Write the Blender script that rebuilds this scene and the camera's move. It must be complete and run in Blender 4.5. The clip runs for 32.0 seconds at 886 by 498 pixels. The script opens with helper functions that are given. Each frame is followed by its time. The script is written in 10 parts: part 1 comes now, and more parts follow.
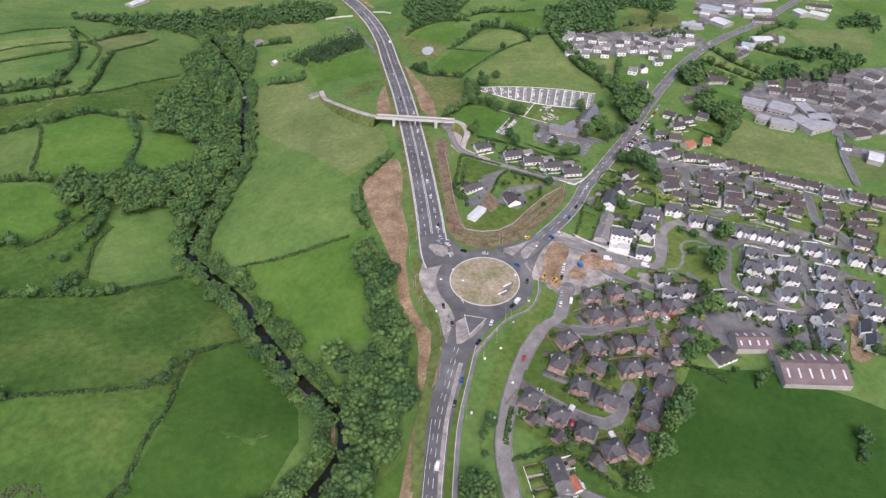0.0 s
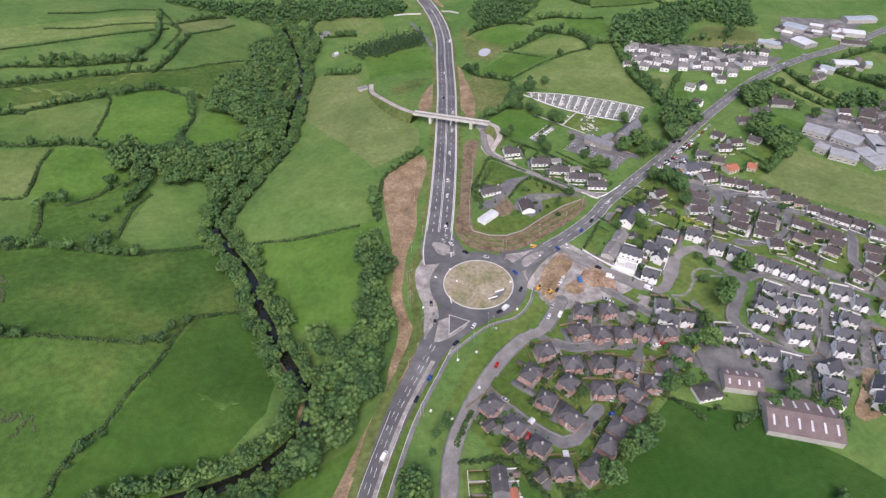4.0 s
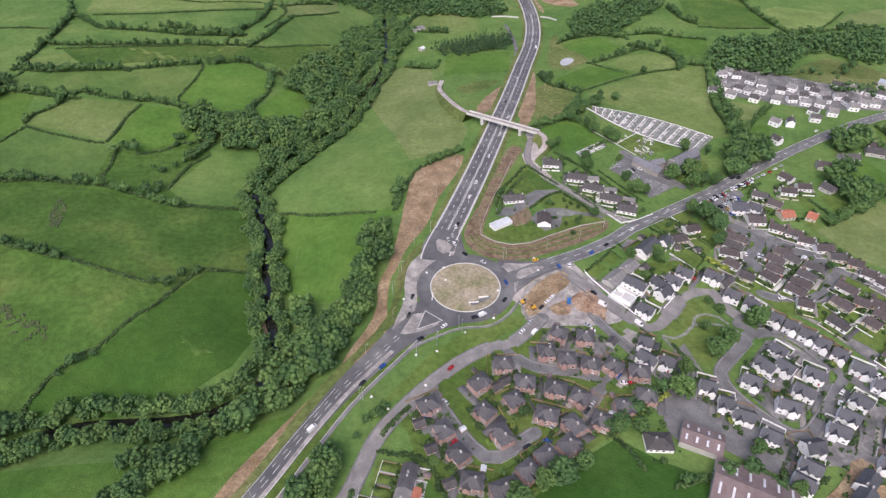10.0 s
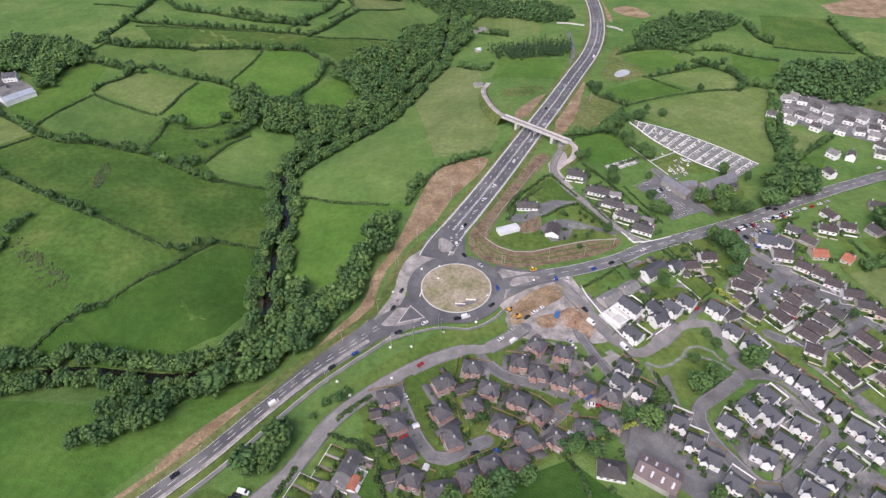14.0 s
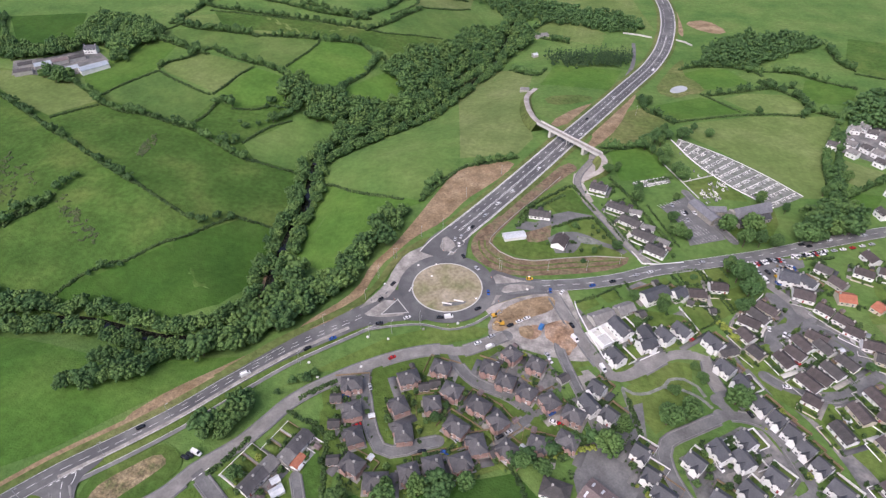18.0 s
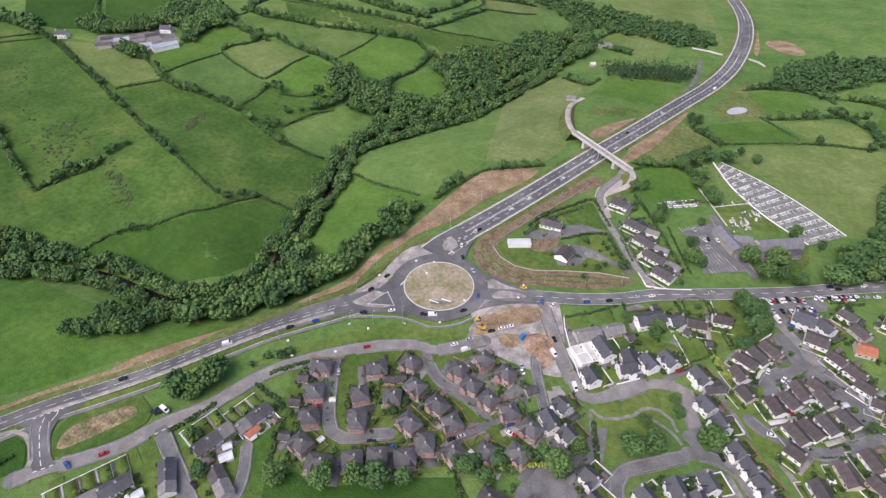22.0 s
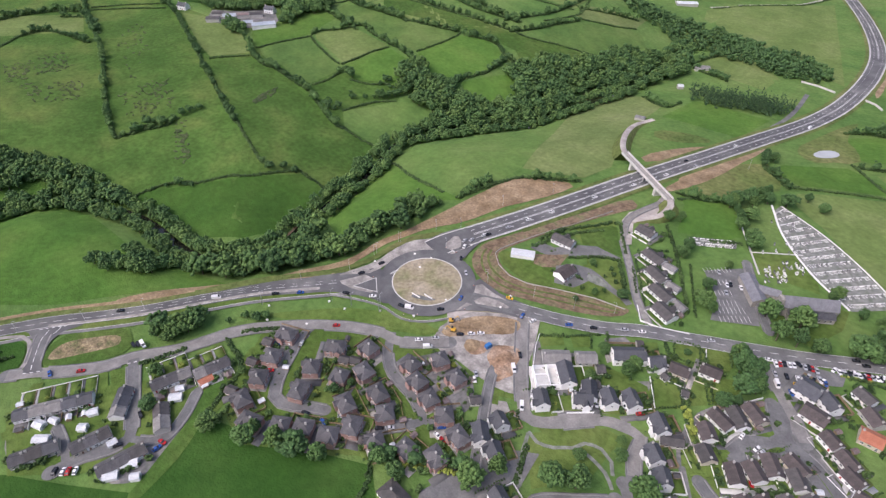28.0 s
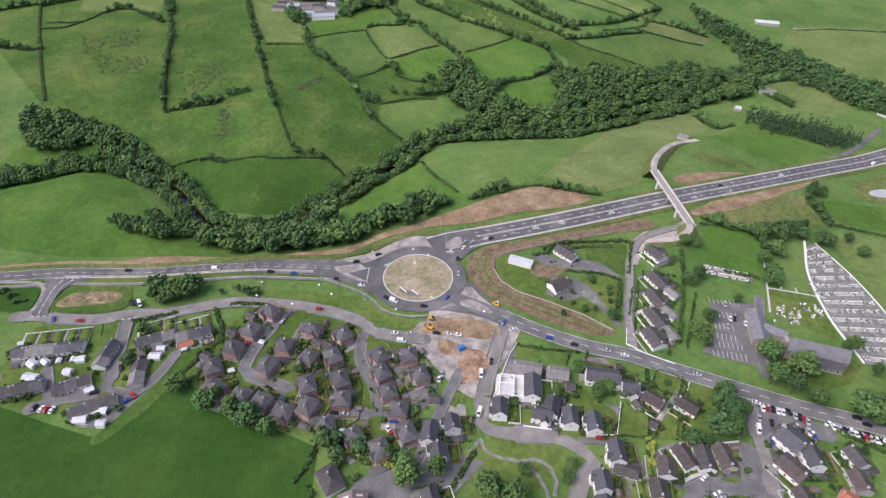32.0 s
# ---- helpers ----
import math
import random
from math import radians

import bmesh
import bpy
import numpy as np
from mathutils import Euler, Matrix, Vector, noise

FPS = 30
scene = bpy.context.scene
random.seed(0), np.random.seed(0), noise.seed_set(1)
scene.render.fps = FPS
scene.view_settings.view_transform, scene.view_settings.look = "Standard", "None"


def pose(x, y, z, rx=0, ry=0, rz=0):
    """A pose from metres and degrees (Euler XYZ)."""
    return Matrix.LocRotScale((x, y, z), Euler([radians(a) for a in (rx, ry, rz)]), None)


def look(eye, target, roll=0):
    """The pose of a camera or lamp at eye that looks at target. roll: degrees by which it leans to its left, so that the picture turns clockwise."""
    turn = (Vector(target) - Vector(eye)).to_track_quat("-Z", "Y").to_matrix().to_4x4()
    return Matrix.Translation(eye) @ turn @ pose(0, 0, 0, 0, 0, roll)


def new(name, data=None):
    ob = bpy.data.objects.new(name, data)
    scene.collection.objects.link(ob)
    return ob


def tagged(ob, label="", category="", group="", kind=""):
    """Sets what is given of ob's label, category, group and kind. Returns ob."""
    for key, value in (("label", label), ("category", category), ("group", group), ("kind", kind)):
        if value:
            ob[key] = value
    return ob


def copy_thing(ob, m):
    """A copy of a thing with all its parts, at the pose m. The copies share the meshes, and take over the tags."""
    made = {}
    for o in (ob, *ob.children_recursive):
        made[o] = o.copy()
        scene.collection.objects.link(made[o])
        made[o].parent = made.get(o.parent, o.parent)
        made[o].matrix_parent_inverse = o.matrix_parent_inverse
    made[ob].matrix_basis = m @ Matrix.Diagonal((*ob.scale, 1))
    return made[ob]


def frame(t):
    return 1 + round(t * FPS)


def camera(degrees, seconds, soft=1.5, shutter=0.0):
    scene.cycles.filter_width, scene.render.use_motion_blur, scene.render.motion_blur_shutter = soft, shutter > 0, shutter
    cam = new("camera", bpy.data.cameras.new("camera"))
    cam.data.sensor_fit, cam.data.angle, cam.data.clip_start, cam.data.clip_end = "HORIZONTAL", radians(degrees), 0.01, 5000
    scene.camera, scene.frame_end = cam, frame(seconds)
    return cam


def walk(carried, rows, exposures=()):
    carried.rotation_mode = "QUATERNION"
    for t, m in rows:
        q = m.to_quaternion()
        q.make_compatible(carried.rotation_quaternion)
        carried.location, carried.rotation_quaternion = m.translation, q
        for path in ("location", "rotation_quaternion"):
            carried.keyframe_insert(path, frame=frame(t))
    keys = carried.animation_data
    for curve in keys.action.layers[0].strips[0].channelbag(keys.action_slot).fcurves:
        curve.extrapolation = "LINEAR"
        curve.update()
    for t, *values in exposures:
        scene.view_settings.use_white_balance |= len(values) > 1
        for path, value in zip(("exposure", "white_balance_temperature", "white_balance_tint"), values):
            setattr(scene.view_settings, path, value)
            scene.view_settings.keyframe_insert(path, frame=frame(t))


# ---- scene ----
EXPOSURES = [(0.0, 0.35, 6120, 19), (32.0, 0.38, 6120, 19)]
cam = camera(75, 32.0, 1.35)
PATH = [
    (0, (-151.55, -207.51, 248.66), (-113.23, -142.30, 183.24), -0.05),
    (2, (-129.78, -220.78, 249.09), (-97.59, -152.26, 183.75), -0.32),
    (4, (-107.20, -231.86, 249.19), (-81.22, -160.66, 183.96), -0.46),
    (6, (-83.97, -240.74, 249.05), (-64.26, -167.44, 183.93), -0.47),
    (8, (-60.23, -247.41, 248.71), (-46.87, -172.58, 183.73), -0.42),
    (10, (-36.14, -251.87, 248.23), (-29.17, -176.06, 183.39), -0.31),
    (12, (-11.85, -254.15, 247.65), (-11.31, -177.90, 182.96), -0.17),
    (14, (12.46, -254.28, 247.02), (6.57, -178.12, 182.48), -0.02),
    (16, (36.64, -252.28, 246.35), (24.34, -176.77, 181.96), 0.12),
    (18, (60.52, -248.22, 245.68), (41.87, -173.90, 181.42), 0.26),
    (20, (83.92, -242.15, 245.01), (59.04, -169.56, 180.88), 0.40),
    (22, (106.68, -234.14, 244.35), (75.74, -163.81, 180.35), 0.54),
    (24, (128.61, -224.29, 243.69), (91.85, -156.70, 179.81), 0.68),
    (26, (149.53, -212.67, 243.04), (107.24, -148.30, 179.26), 0.85),
    (28, (169.26, -199.40, 242.36), (121.80, -138.64, 178.68), 1.07),
    (30, (187.62, -184.60, 241.64), (135.40, -127.77, 178.05), 1.36),
    (32, (204.41, -168.38, 240.84), (147.88, -115.72, 177.33), 1.76),
]
walk(cam, [(t, look(eye, target, roll)) for t, eye, target, roll in PATH], EXPOSURES)
# ---- light ----
world = bpy.data.worlds.new("overcast_sky")
scene.world = world
world.use_nodes = True
_wn = world.node_tree
_sky = _wn.nodes.new("ShaderNodeTexSky")
_sky.sky_type = "NISHITA"
_sky.sun_disc = False
_sky.sun_elevation = radians(52)
_sky.sun_rotation = radians(200)
_sky.air_density, _sky.dust_density, _sky.ozone_density = 1.0, 6.0, 1.0
_wn.links.new(_sky.outputs[0], _wn.nodes["Background"].inputs[0])
_wn.nodes["Background"].inputs[1].default_value = 0.15
sun = new("sun", bpy.data.lights.new("sun", "SUN"))
sun.data.energy, sun.data.angle, sun.data.color = 0.95, radians(45), (1.0, 0.98, 0.95)
sun.matrix_world = look((-80, -220, 300), (0, 0, 0))

# ---- materials ----
MATS = {}


def material(name, colours, scale=1.0, rough=0.9, bump=0.0, bump_scale=None, metal=0.0, fine=None, per_object=0.0, island=0.0, wave=None, detail=6.0, spec=None, blotch=None):
    """A surface: colours mixed by broad noise and again by fine noise, with relief. wave: (scale, depth, dark, axis) for courses or ribs."""
    if name in MATS:
        return MATS[name]
    m = bpy.data.materials.new(name)
    m.use_nodes = True
    nt = m.node_tree
    N, K = nt.nodes, nt.links
    bs = N["Principled BSDF"]
    bs.inputs["Roughness"].default_value, bs.inputs["Metallic"].default_value = rough, metal
    if spec is not None:
        bs.inputs["Specular IOR Level"].default_value = spec
    tc = N.new("ShaderNodeTexCoord")
    n1 = N.new("ShaderNodeTexNoise")
    n1.inputs["Scale"].default_value, n1.inputs["Detail"].default_value = scale, detail
    K.new(tc.outputs["Object"], n1.inputs["Vector"])
    cr = N.new("ShaderNodeValToRGB")
    cr.color_ramp.elements[0].position, cr.color_ramp.elements[1].position = 0.32, 0.68
    cols = [c if len(c) == 4 else (*c, 1) for c in colours]
    cr.color_ramp.elements[0].color, cr.color_ramp.elements[1].color = cols[0], cols[-1]
    for k, c in enumerate(cols[1:-1]):
        cr.color_ramp.elements.new(0.32 + 0.36 * (k + 1) / (len(cols) - 1)).color = c
    K.new(n1.outputs["Fac"], cr.inputs[0])
    out = cr.outputs[0]

    def times(socket, fac_socket, lo, hi):
        mr = N.new("ShaderNodeMapRange")
        mr.inputs["To Min"].default_value, mr.inputs["To Max"].default_value = lo, hi
        K.new(fac_socket, mr.inputs["Value"])
        mx = N.new("ShaderNodeMix")
        mx.data_type, mx.blend_type = "RGBA", "MULTIPLY"
        mx.inputs["Factor"].default_value = 1.0
        K.new(socket, mx.inputs["A"])
        K.new(mr.outputs[0], mx.inputs["B"])
        return mx.outputs["Result"]

    if fine:
        n2 = N.new("ShaderNodeTexNoise")
        n2.inputs["Scale"].default_value, n2.inputs["Detail"].default_value = fine[0], 5.0
        K.new(tc.outputs["Object"], n2.inputs["Vector"])
        mr0 = N.new("ShaderNodeMapRange")
        mr0.inputs["From Min"].default_value, mr0.inputs["From Max"].default_value = 0.3, 0.7
        K.new(n2.outputs["Fac"], mr0.inputs["Value"])
        out = times(out, mr0.outputs[0], 1 - fine[1], 1 + fine[1])
    if blotch:
        n4 = N.new("ShaderNodeTexNoise")
        n4.inputs["Scale"].default_value, n4.inputs["Detail"].default_value, n4.inputs["Distortion"].default_value = blotch[0], 8.0, 0.6
        n4.inputs["Roughness"].default_value = 0.65
        K.new(tc.outputs["Object"], n4.inputs["Vector"])
        mr4 = N.new("ShaderNodeMapRange")
        mr4.inputs["From Min"].default_value, mr4.inputs["From Max"].default_value = 0.3, 0.7
        K.new(n4.outputs["Fac"], mr4.inputs["Value"])
        out = times(out, mr4.outputs[0], 1 - blotch[1], 1 + blotch[1])
    if per_object:
        oi = N.new("ShaderNodeObjectInfo")
        out = times(out, oi.outputs["Random"], 1 - per_object, 1 + per_object)
    if island:
        gm = N.new("ShaderNodeNewGeometry")
        out = times(out, gm.outputs["Random Per Island"], 1 - island, 1 + island)
    height = None
    if wave:
        wv = N.new("ShaderNodeTexWave")
        wv.bands_direction = wave[3]
        wv.inputs["Scale"].default_value, wv.inputs["Distortion"].default_value = wave[0], 0.4
        K.new(tc.outputs["Object"], wv.inputs["Vector"])
        out = times(out, wv.outputs["Fac"], wave[2], 1.0)
        height = (wv.outputs["Fac"], wave[1])
    K.new(out, bs.inputs["Base Color"])
    if bump or height:
        bp = N.new("ShaderNodeBump")
        if height:
            bp.inputs["Distance"].default_value = height[1]
            K.new(height[0], bp.inputs["Height"])
        else:
            n3 = N.new("ShaderNodeTexNoise")
            n3.inputs["Scale"].default_value, n3.inputs["Detail"].default_value = bump_scale or scale * 8, 6.0
            K.new(tc.outputs["Object"], n3.inputs["Vector"])
            bp.inputs["Distance"].default_value = bump
            K.new(n3.outputs["Fac"], bp.inputs["Height"])
        K.new(bp.outputs[0], bs.inputs["Normal"])
    MATS[name] = m
    return m


def grass(name, a, b, c, rough_patch=0.18):
    return material(name, [a, b, c], scale=0.022, fine=(0.3, rough_patch), bump=0.5, bump_scale=0.8, rough=0.95, spec=0.1, per_object=0.1, blotch=(0.075, 0.16))


# base pasture green, lightened so its colour carries the distant haze
G_PASTURE = grass("pasture_grass", (0.074, 0.145, 0.037), (0.098, 0.171, 0.045), (0.129, 0.192, 0.057), 0.15)
# deep field green, with lens vignetting on the near fields darkened into it
G_LUSH = grass("lush_grass", (0.038, 0.092, 0.017), (0.048, 0.107, 0.019), (0.063, 0.121, 0.025), 0.12)
G_DEEP = grass("deep_green_grass", (0.026, 0.072, 0.012), (0.033, 0.083, 0.015), (0.044, 0.094, 0.019), 0.12)
G_BRIGHT = grass("bright_grass", (0.066, 0.142, 0.026), (0.082, 0.162, 0.03), (0.104, 0.178, 0.038), 0.12)
G_FRESH = grass("fresh_meadow_grass", (0.052, 0.118, 0.021), (0.066, 0.138, 0.025), (0.086, 0.153, 0.032), 0.14)
# grazed and olive greens: pale fields, raised further to imitate haze far off
G_PASTEL = grass("grazed_grass", (0.082, 0.151, 0.039), (0.103, 0.173, 0.045), (0.131, 0.193, 0.057), 0.12)
G_OLIVE = grass("olive_grass", (0.111, 0.167, 0.048), (0.139, 0.195, 0.059), (0.17, 0.218, 0.076), 0.14)
G_DRY = grass("dry_pasture_grass", (0.116, 0.162, 0.054), (0.144, 0.188, 0.065), (0.176, 0.212, 0.083), 0.14)
G_MID = grass("meadow_grass", (0.047, 0.1, 0.02), (0.065, 0.122, 0.026), (0.1, 0.144, 0.037), 0.2)
G_LAWN = grass("garden_lawn", (0.07, 0.122, 0.025), (0.096, 0.148, 0.034), (0.138, 0.178, 0.05), 0.2)
G_ROUGH = grass("rough_verge_grass", (0.076, 0.116, 0.032), (0.115, 0.144, 0.046), (0.17, 0.174, 0.072), 0.26)
SOIL = material("bare_soil", [(0.17, 0.115, 0.06), (0.25, 0.178, 0.104), (0.325, 0.245, 0.152)], 0.08, fine=(0.7, 0.3), bump=0.3, bump_scale=1.2, blotch=(0.15, 0.25))
SOIL_ORANGE = material("dug_orange_soil", [(0.17, 0.105, 0.06), (0.27, 0.175, 0.11), (0.37, 0.275, 0.2)], 0.12, fine=(0.8, 0.3), bump=0.3, bump_scale=1.2, blotch=(0.25, 0.3))
SOIL_RED = material("cut_slope_earth", [(0.115, 0.078, 0.045), (0.18, 0.128, 0.08), (0.14, 0.145, 0.06)], 0.12, fine=(0.6, 0.3), bump=0.4, bump_scale=1.0, blotch=(0.2, 0.3))
GRAVEL = material("crushed_stone", [(0.27, 0.235, 0.21), (0.36, 0.325, 0.3), (0.45, 0.41, 0.375)], 0.09, fine=(0.5, 0.14), bump=0.03, bump_scale=3)
DRY_SCRUB = material("dry_scrub_ground", [(0.11, 0.115, 0.045), (0.2, 0.155, 0.085), (0.28, 0.225, 0.135)], 0.16, fine=(0.8, 0.45), bump=0.5, bump_scale=1.4, blotch=(0.3, 0.35))
DUSTY = material("dusty_road_surface", [(0.18, 0.17, 0.158), (0.28, 0.262, 0.24), (0.385, 0.36, 0.328)], 0.14, fine=(0.9, 0.18), blotch=(0.3, 0.2))
SEEDED = material("seeded_earth", [(0.16, 0.17, 0.065), (0.27, 0.235, 0.15), (0.34, 0.29, 0.215)], 0.06, fine=(0.5, 0.25), bump=0.15, bump_scale=1.0)
TARMAC = material("new_tarmac", [(0.076, 0.077, 0.08), (0.106, 0.106, 0.108), (0.165, 0.162, 0.158)], 0.05, fine=(2.0, 0.12), blotch=(0.2, 0.12), rough=0.85, bump=0.01, bump_scale=9)
TARMAC_PALE = material("pale_worn_tarmac", [(0.16, 0.153, 0.145), (0.2, 0.192, 0.182), (0.26, 0.248, 0.234)], 0.12, fine=(1.2, 0.14), rough=0.9, bump=0.01, bump_scale=9)
KERB = material("grey_kerb_stone", [(0.2, 0.198, 0.193), (0.28, 0.275, 0.265)], 0.3, fine=(2, 0.15))
TARMAC_OLD = material("worn_tarmac", [(0.105, 0.105, 0.106), (0.136, 0.136, 0.136), (0.18, 0.179, 0.176)], 0.12, fine=(1.2, 0.15), rough=0.9, bump=0.01, bump_scale=9)
YARD = material("estate_paving", [(0.09, 0.095, 0.085), (0.15, 0.147, 0.145), (0.25, 0.235, 0.22)], 0.1, fine=(0.6, 0.25), bump=0.01, bump_scale=5)
FOOTWAY = material("asphalt_footway", [(0.13, 0.129, 0.128), (0.165, 0.163, 0.16), (0.21, 0.206, 0.2)], 0.15, fine=(1.5, 0.15))
CONCRETE = material("pale_concrete", [(0.45, 0.44, 0.42), (0.58, 0.57, 0.54)], 0.2, fine=(2, 0.12), bump=0.01, bump_scale=8)
PAINT = material("road_paint", [(0.62, 0.62, 0.6), (0.8, 0.8, 0.78)], 0.6, fine=(5, 0.15))
WATER = material("river_water", [(0.012, 0.014, 0.010), (0.02, 0.02, 0.015)], 0.2, rough=0.12, bump=0.05, bump_scale=0.8)
FOAM = material("white_water", [(0.5, 0.52, 0.54), (0.75, 0.77, 0.8)], 1.2, fine=(3, 0.3), bump=0.2, bump_scale=2)
POND = material("pond_water", [(0.4, 0.41, 0.4), (0.48, 0.49, 0.48)], 0.1, rough=0.08)
LEAF = [material("leaf_%d" % k, c, 0.09, fine=(1.4, 0.3), bump=0.5, bump_scale=2.2, rough=0.8, per_object=0.12, island=0.16, spec=0.2) for k, c in enumerate([
    [(0.046, 0.098, 0.034), (0.076, 0.142, 0.046)], [(0.054, 0.112, 0.036), (0.1, 0.174, 0.052)], [(0.064, 0.126, 0.038), (0.122, 0.196, 0.056)], [(0.036, 0.076, 0.034), (0.064, 0.112, 0.046)]])]
HEDGE_LEAF = material("hedge_leaf", [(0.038, 0.074, 0.026), (0.074, 0.122, 0.038)], 0.12, fine=(1.3, 0.45), bump=0.6, bump_scale=2.5, island=0.35, spec=0.2)
PRIVET = material("golden_privet", [(0.16, 0.21, 0.03), (0.24, 0.28, 0.05)], 0.4, fine=(2, 0.3), bump=0.2, bump_scale=3, island=0.25)
BARK = material("tree_bark", [(0.06, 0.045, 0.032), (0.11, 0.085, 0.06)], 1.5, bump=0.05, bump_scale=6)
BRICK = material("red_brick", [(0.33, 0.2, 0.17), (0.42, 0.275, 0.24), (0.52, 0.37, 0.33)], 0.5, fine=(4, 0.2), per_object=0.12, wave=(3.2, 0.01, 0.8, "Z"))
RENDER = material("white_render", [(0.76, 0.76, 0.75), (0.86, 0.86, 0.85)], 0.3, fine=(1.5, 0.07), per_object=0.08, bump=0.01, bump_scale=8)
RENDER_GREY = material("grey_pebbledash", [(0.36, 0.35, 0.33), (0.46, 0.45, 0.42)], 0.4, fine=(3, 0.12), per_object=0.12, bump=0.02, bump_scale=10)
RENDER_CREAM = material("cream_render", [(0.5, 0.45, 0.36), (0.62, 0.57, 0.47)], 0.3, fine=(2, 0.08), per_object=0.1, bump=0.01, bump_scale=8)
SLATE_PALE = material("weathered_pale_slate", [(0.15, 0.152, 0.17), (0.215, 0.216, 0.235)], 0.35, fine=(2.2, 0.2), rough=0.6, wave=(2.6, 0.02, 0.85, "Z"))
STONE = material("church_stone", [(0.24, 0.23, 0.21), (0.34, 0.32, 0.29)], 0.6, fine=(2.5, 0.25), bump=0.04, bump_scale=2)
ROOF_SLATE = material("blue_black_slate", [(0.055, 0.058, 0.068), (0.085, 0.088, 0.1)], 0.35, fine=(2.2, 0.2), rough=0.65, per_object=0.18, wave=(2.6, 0.02, 0.82, "Z"))
ROOF_BROWN = material("brown_concrete_tile", [(0.06, 0.05, 0.05), (0.105, 0.087, 0.083)], 0.35, fine=(2.2, 0.22), rough=0.85, per_object=0.2, wave=(2.6, 0.02, 0.8, "Z"))
ROOF_DARK = material("dark_grey_tile", [(0.056, 0.053, 0.053), (0.099, 0.091, 0.089)], 0.35, fine=(2.2, 0.2), rough=0.8, per_object=0.2, wave=(2.6, 0.02, 0.8, "Z"))
ROOF_ESTATE = material("grey_brown_tile", [(0.069, 0.067, 0.072), (0.119, 0.114, 0.119)], 0.35, fine=(2.2, 0.2), rough=0.8, per_object=0.2, wave=(2.6, 0.02, 0.82, "Z"))
ROOF_GREY = material("weathered_grey_tile", [(0.17, 0.165, 0.16), (0.25, 0.24, 0.23)], 0.35, fine=(2.2, 0.2), rough=0.85, per_object=0.15, wave=(2.6, 0.02, 0.8, "Z"))
ROOF_RED = material("terracotta_tile", [(0.34, 0.12, 0.07), (0.45, 0.18, 0.11)], 0.35, fine=(2.2, 0.2), wave=(2.6, 0.02, 0.8, "Z"))
SHEET_BROWN = material("brown_sheet_roof", [(0.17, 0.125, 0.12), (0.24, 0.185, 0.175)], 0.15, fine=(1.2, 0.15), rough=0.6, wave=(1.6, 0.04, 0.7, "X"))
SHEET_BLUE = material("blue_grey_sheet_roof", [(0.33, 0.38, 0.43), (0.45, 0.5, 0.55)], 0.15, fine=(1.2, 0.12), rough=0.45, wave=(1.6, 0.04, 0.75, "X"))
SHEET_WHITE = material("pale_sheet_roof", [(0.58, 0.6, 0.62), (0.72, 0.74, 0.76)], 0.2, fine=(1.5, 0.12), rough=0.5, wave=(1.6, 0.04, 0.8, "X"))
LEAD = material("grey_flat_roof", [(0.26, 0.27, 0.28), (0.36, 0.37, 0.38)], 0.2, fine=(1.2, 0.15), rough=0.7)
GLASS = material("window_glass", [(0.02, 0.024, 0.03), (0.04, 0.045, 0.055)], 0.4, rough=0.08)
UPVC = material("white_upvc", [(0.72, 0.72, 0.71), (0.8, 0.8, 0.79)], 1.0, rough=0.4)
TIMBER = material("weathered_timber", [(0.2, 0.14, 0.085), (0.32, 0.24, 0.15)], 1.2, fine=(6, 0.25))
STEEL = material("galvanised_steel", [(0.42, 0.43, 0.44), (0.52, 0.53, 0.54)], 1.0, rough=0.45, metal=0.7)
RUBBER = material("tyre_rubber", [(0.02, 0.02, 0.02), (0.03, 0.03, 0.03)], 2.0)
PAVING = material("concrete_paving", [(0.2, 0.19, 0.178), (0.32, 0.3, 0.275)], 0.3, fine=(2.5, 0.2), per_object=0.2, bump=0.01, bump_scale=5)
GRAVE_STONE = material("pale_grave_stone", [(0.6, 0.6, 0.59), (0.82, 0.81, 0.79)], 0.2, fine=(1, 0.2), per_object=0.3)
GRAVE_DARK = material("polished_dark_granite", [(0.05, 0.05, 0.055), (0.12, 0.12, 0.125)], 0.3, rough=0.3, per_object=0.3)
CHIPPINGS = material("white_chippings", [(0.12, 0.135, 0.105), (0.25, 0.255, 0.235)], 0.3, fine=(2, 0.15))

# ---- the land ----
RIVER_LINE = [(-40, 560), (-40, 430), (-47, 373), (-70, 300), (-83, 253), (-107, 220), (-148, 152), (-145, 120), (-132, 78), (-130, 52), (-121, 2), (-112, -30), (-118, -52), (-138, -66), (-160, -70), (-207, -69), (-242, -78), (-270, -90), (-290, -112), (-296, -145), (-310, -190), (-340, -260)]
def seg_dist(x, y, line):
    best, side = 1e9, 1.0
    for (ax, ay), (bx, by) in zip(line, line[1:]):
        dx, dy = bx - ax, by - ay
        k = max(0.0, min(1.0, ((x - ax) * dx + (y - ay) * dy) / (dx * dx + dy * dy)))
        ex, ey = x - ax - k * dx, y - ay - k * dy
        q = ex * ex + ey * ey
        if q < best:
            best, side = q, dx * ey - dy * ex
    return math.sqrt(best), side
def ramp(a, b, v):
    k = max(0.0, min(1.0, (v - a) / (b - a)))
    return k * k * (3 - 2 * k)
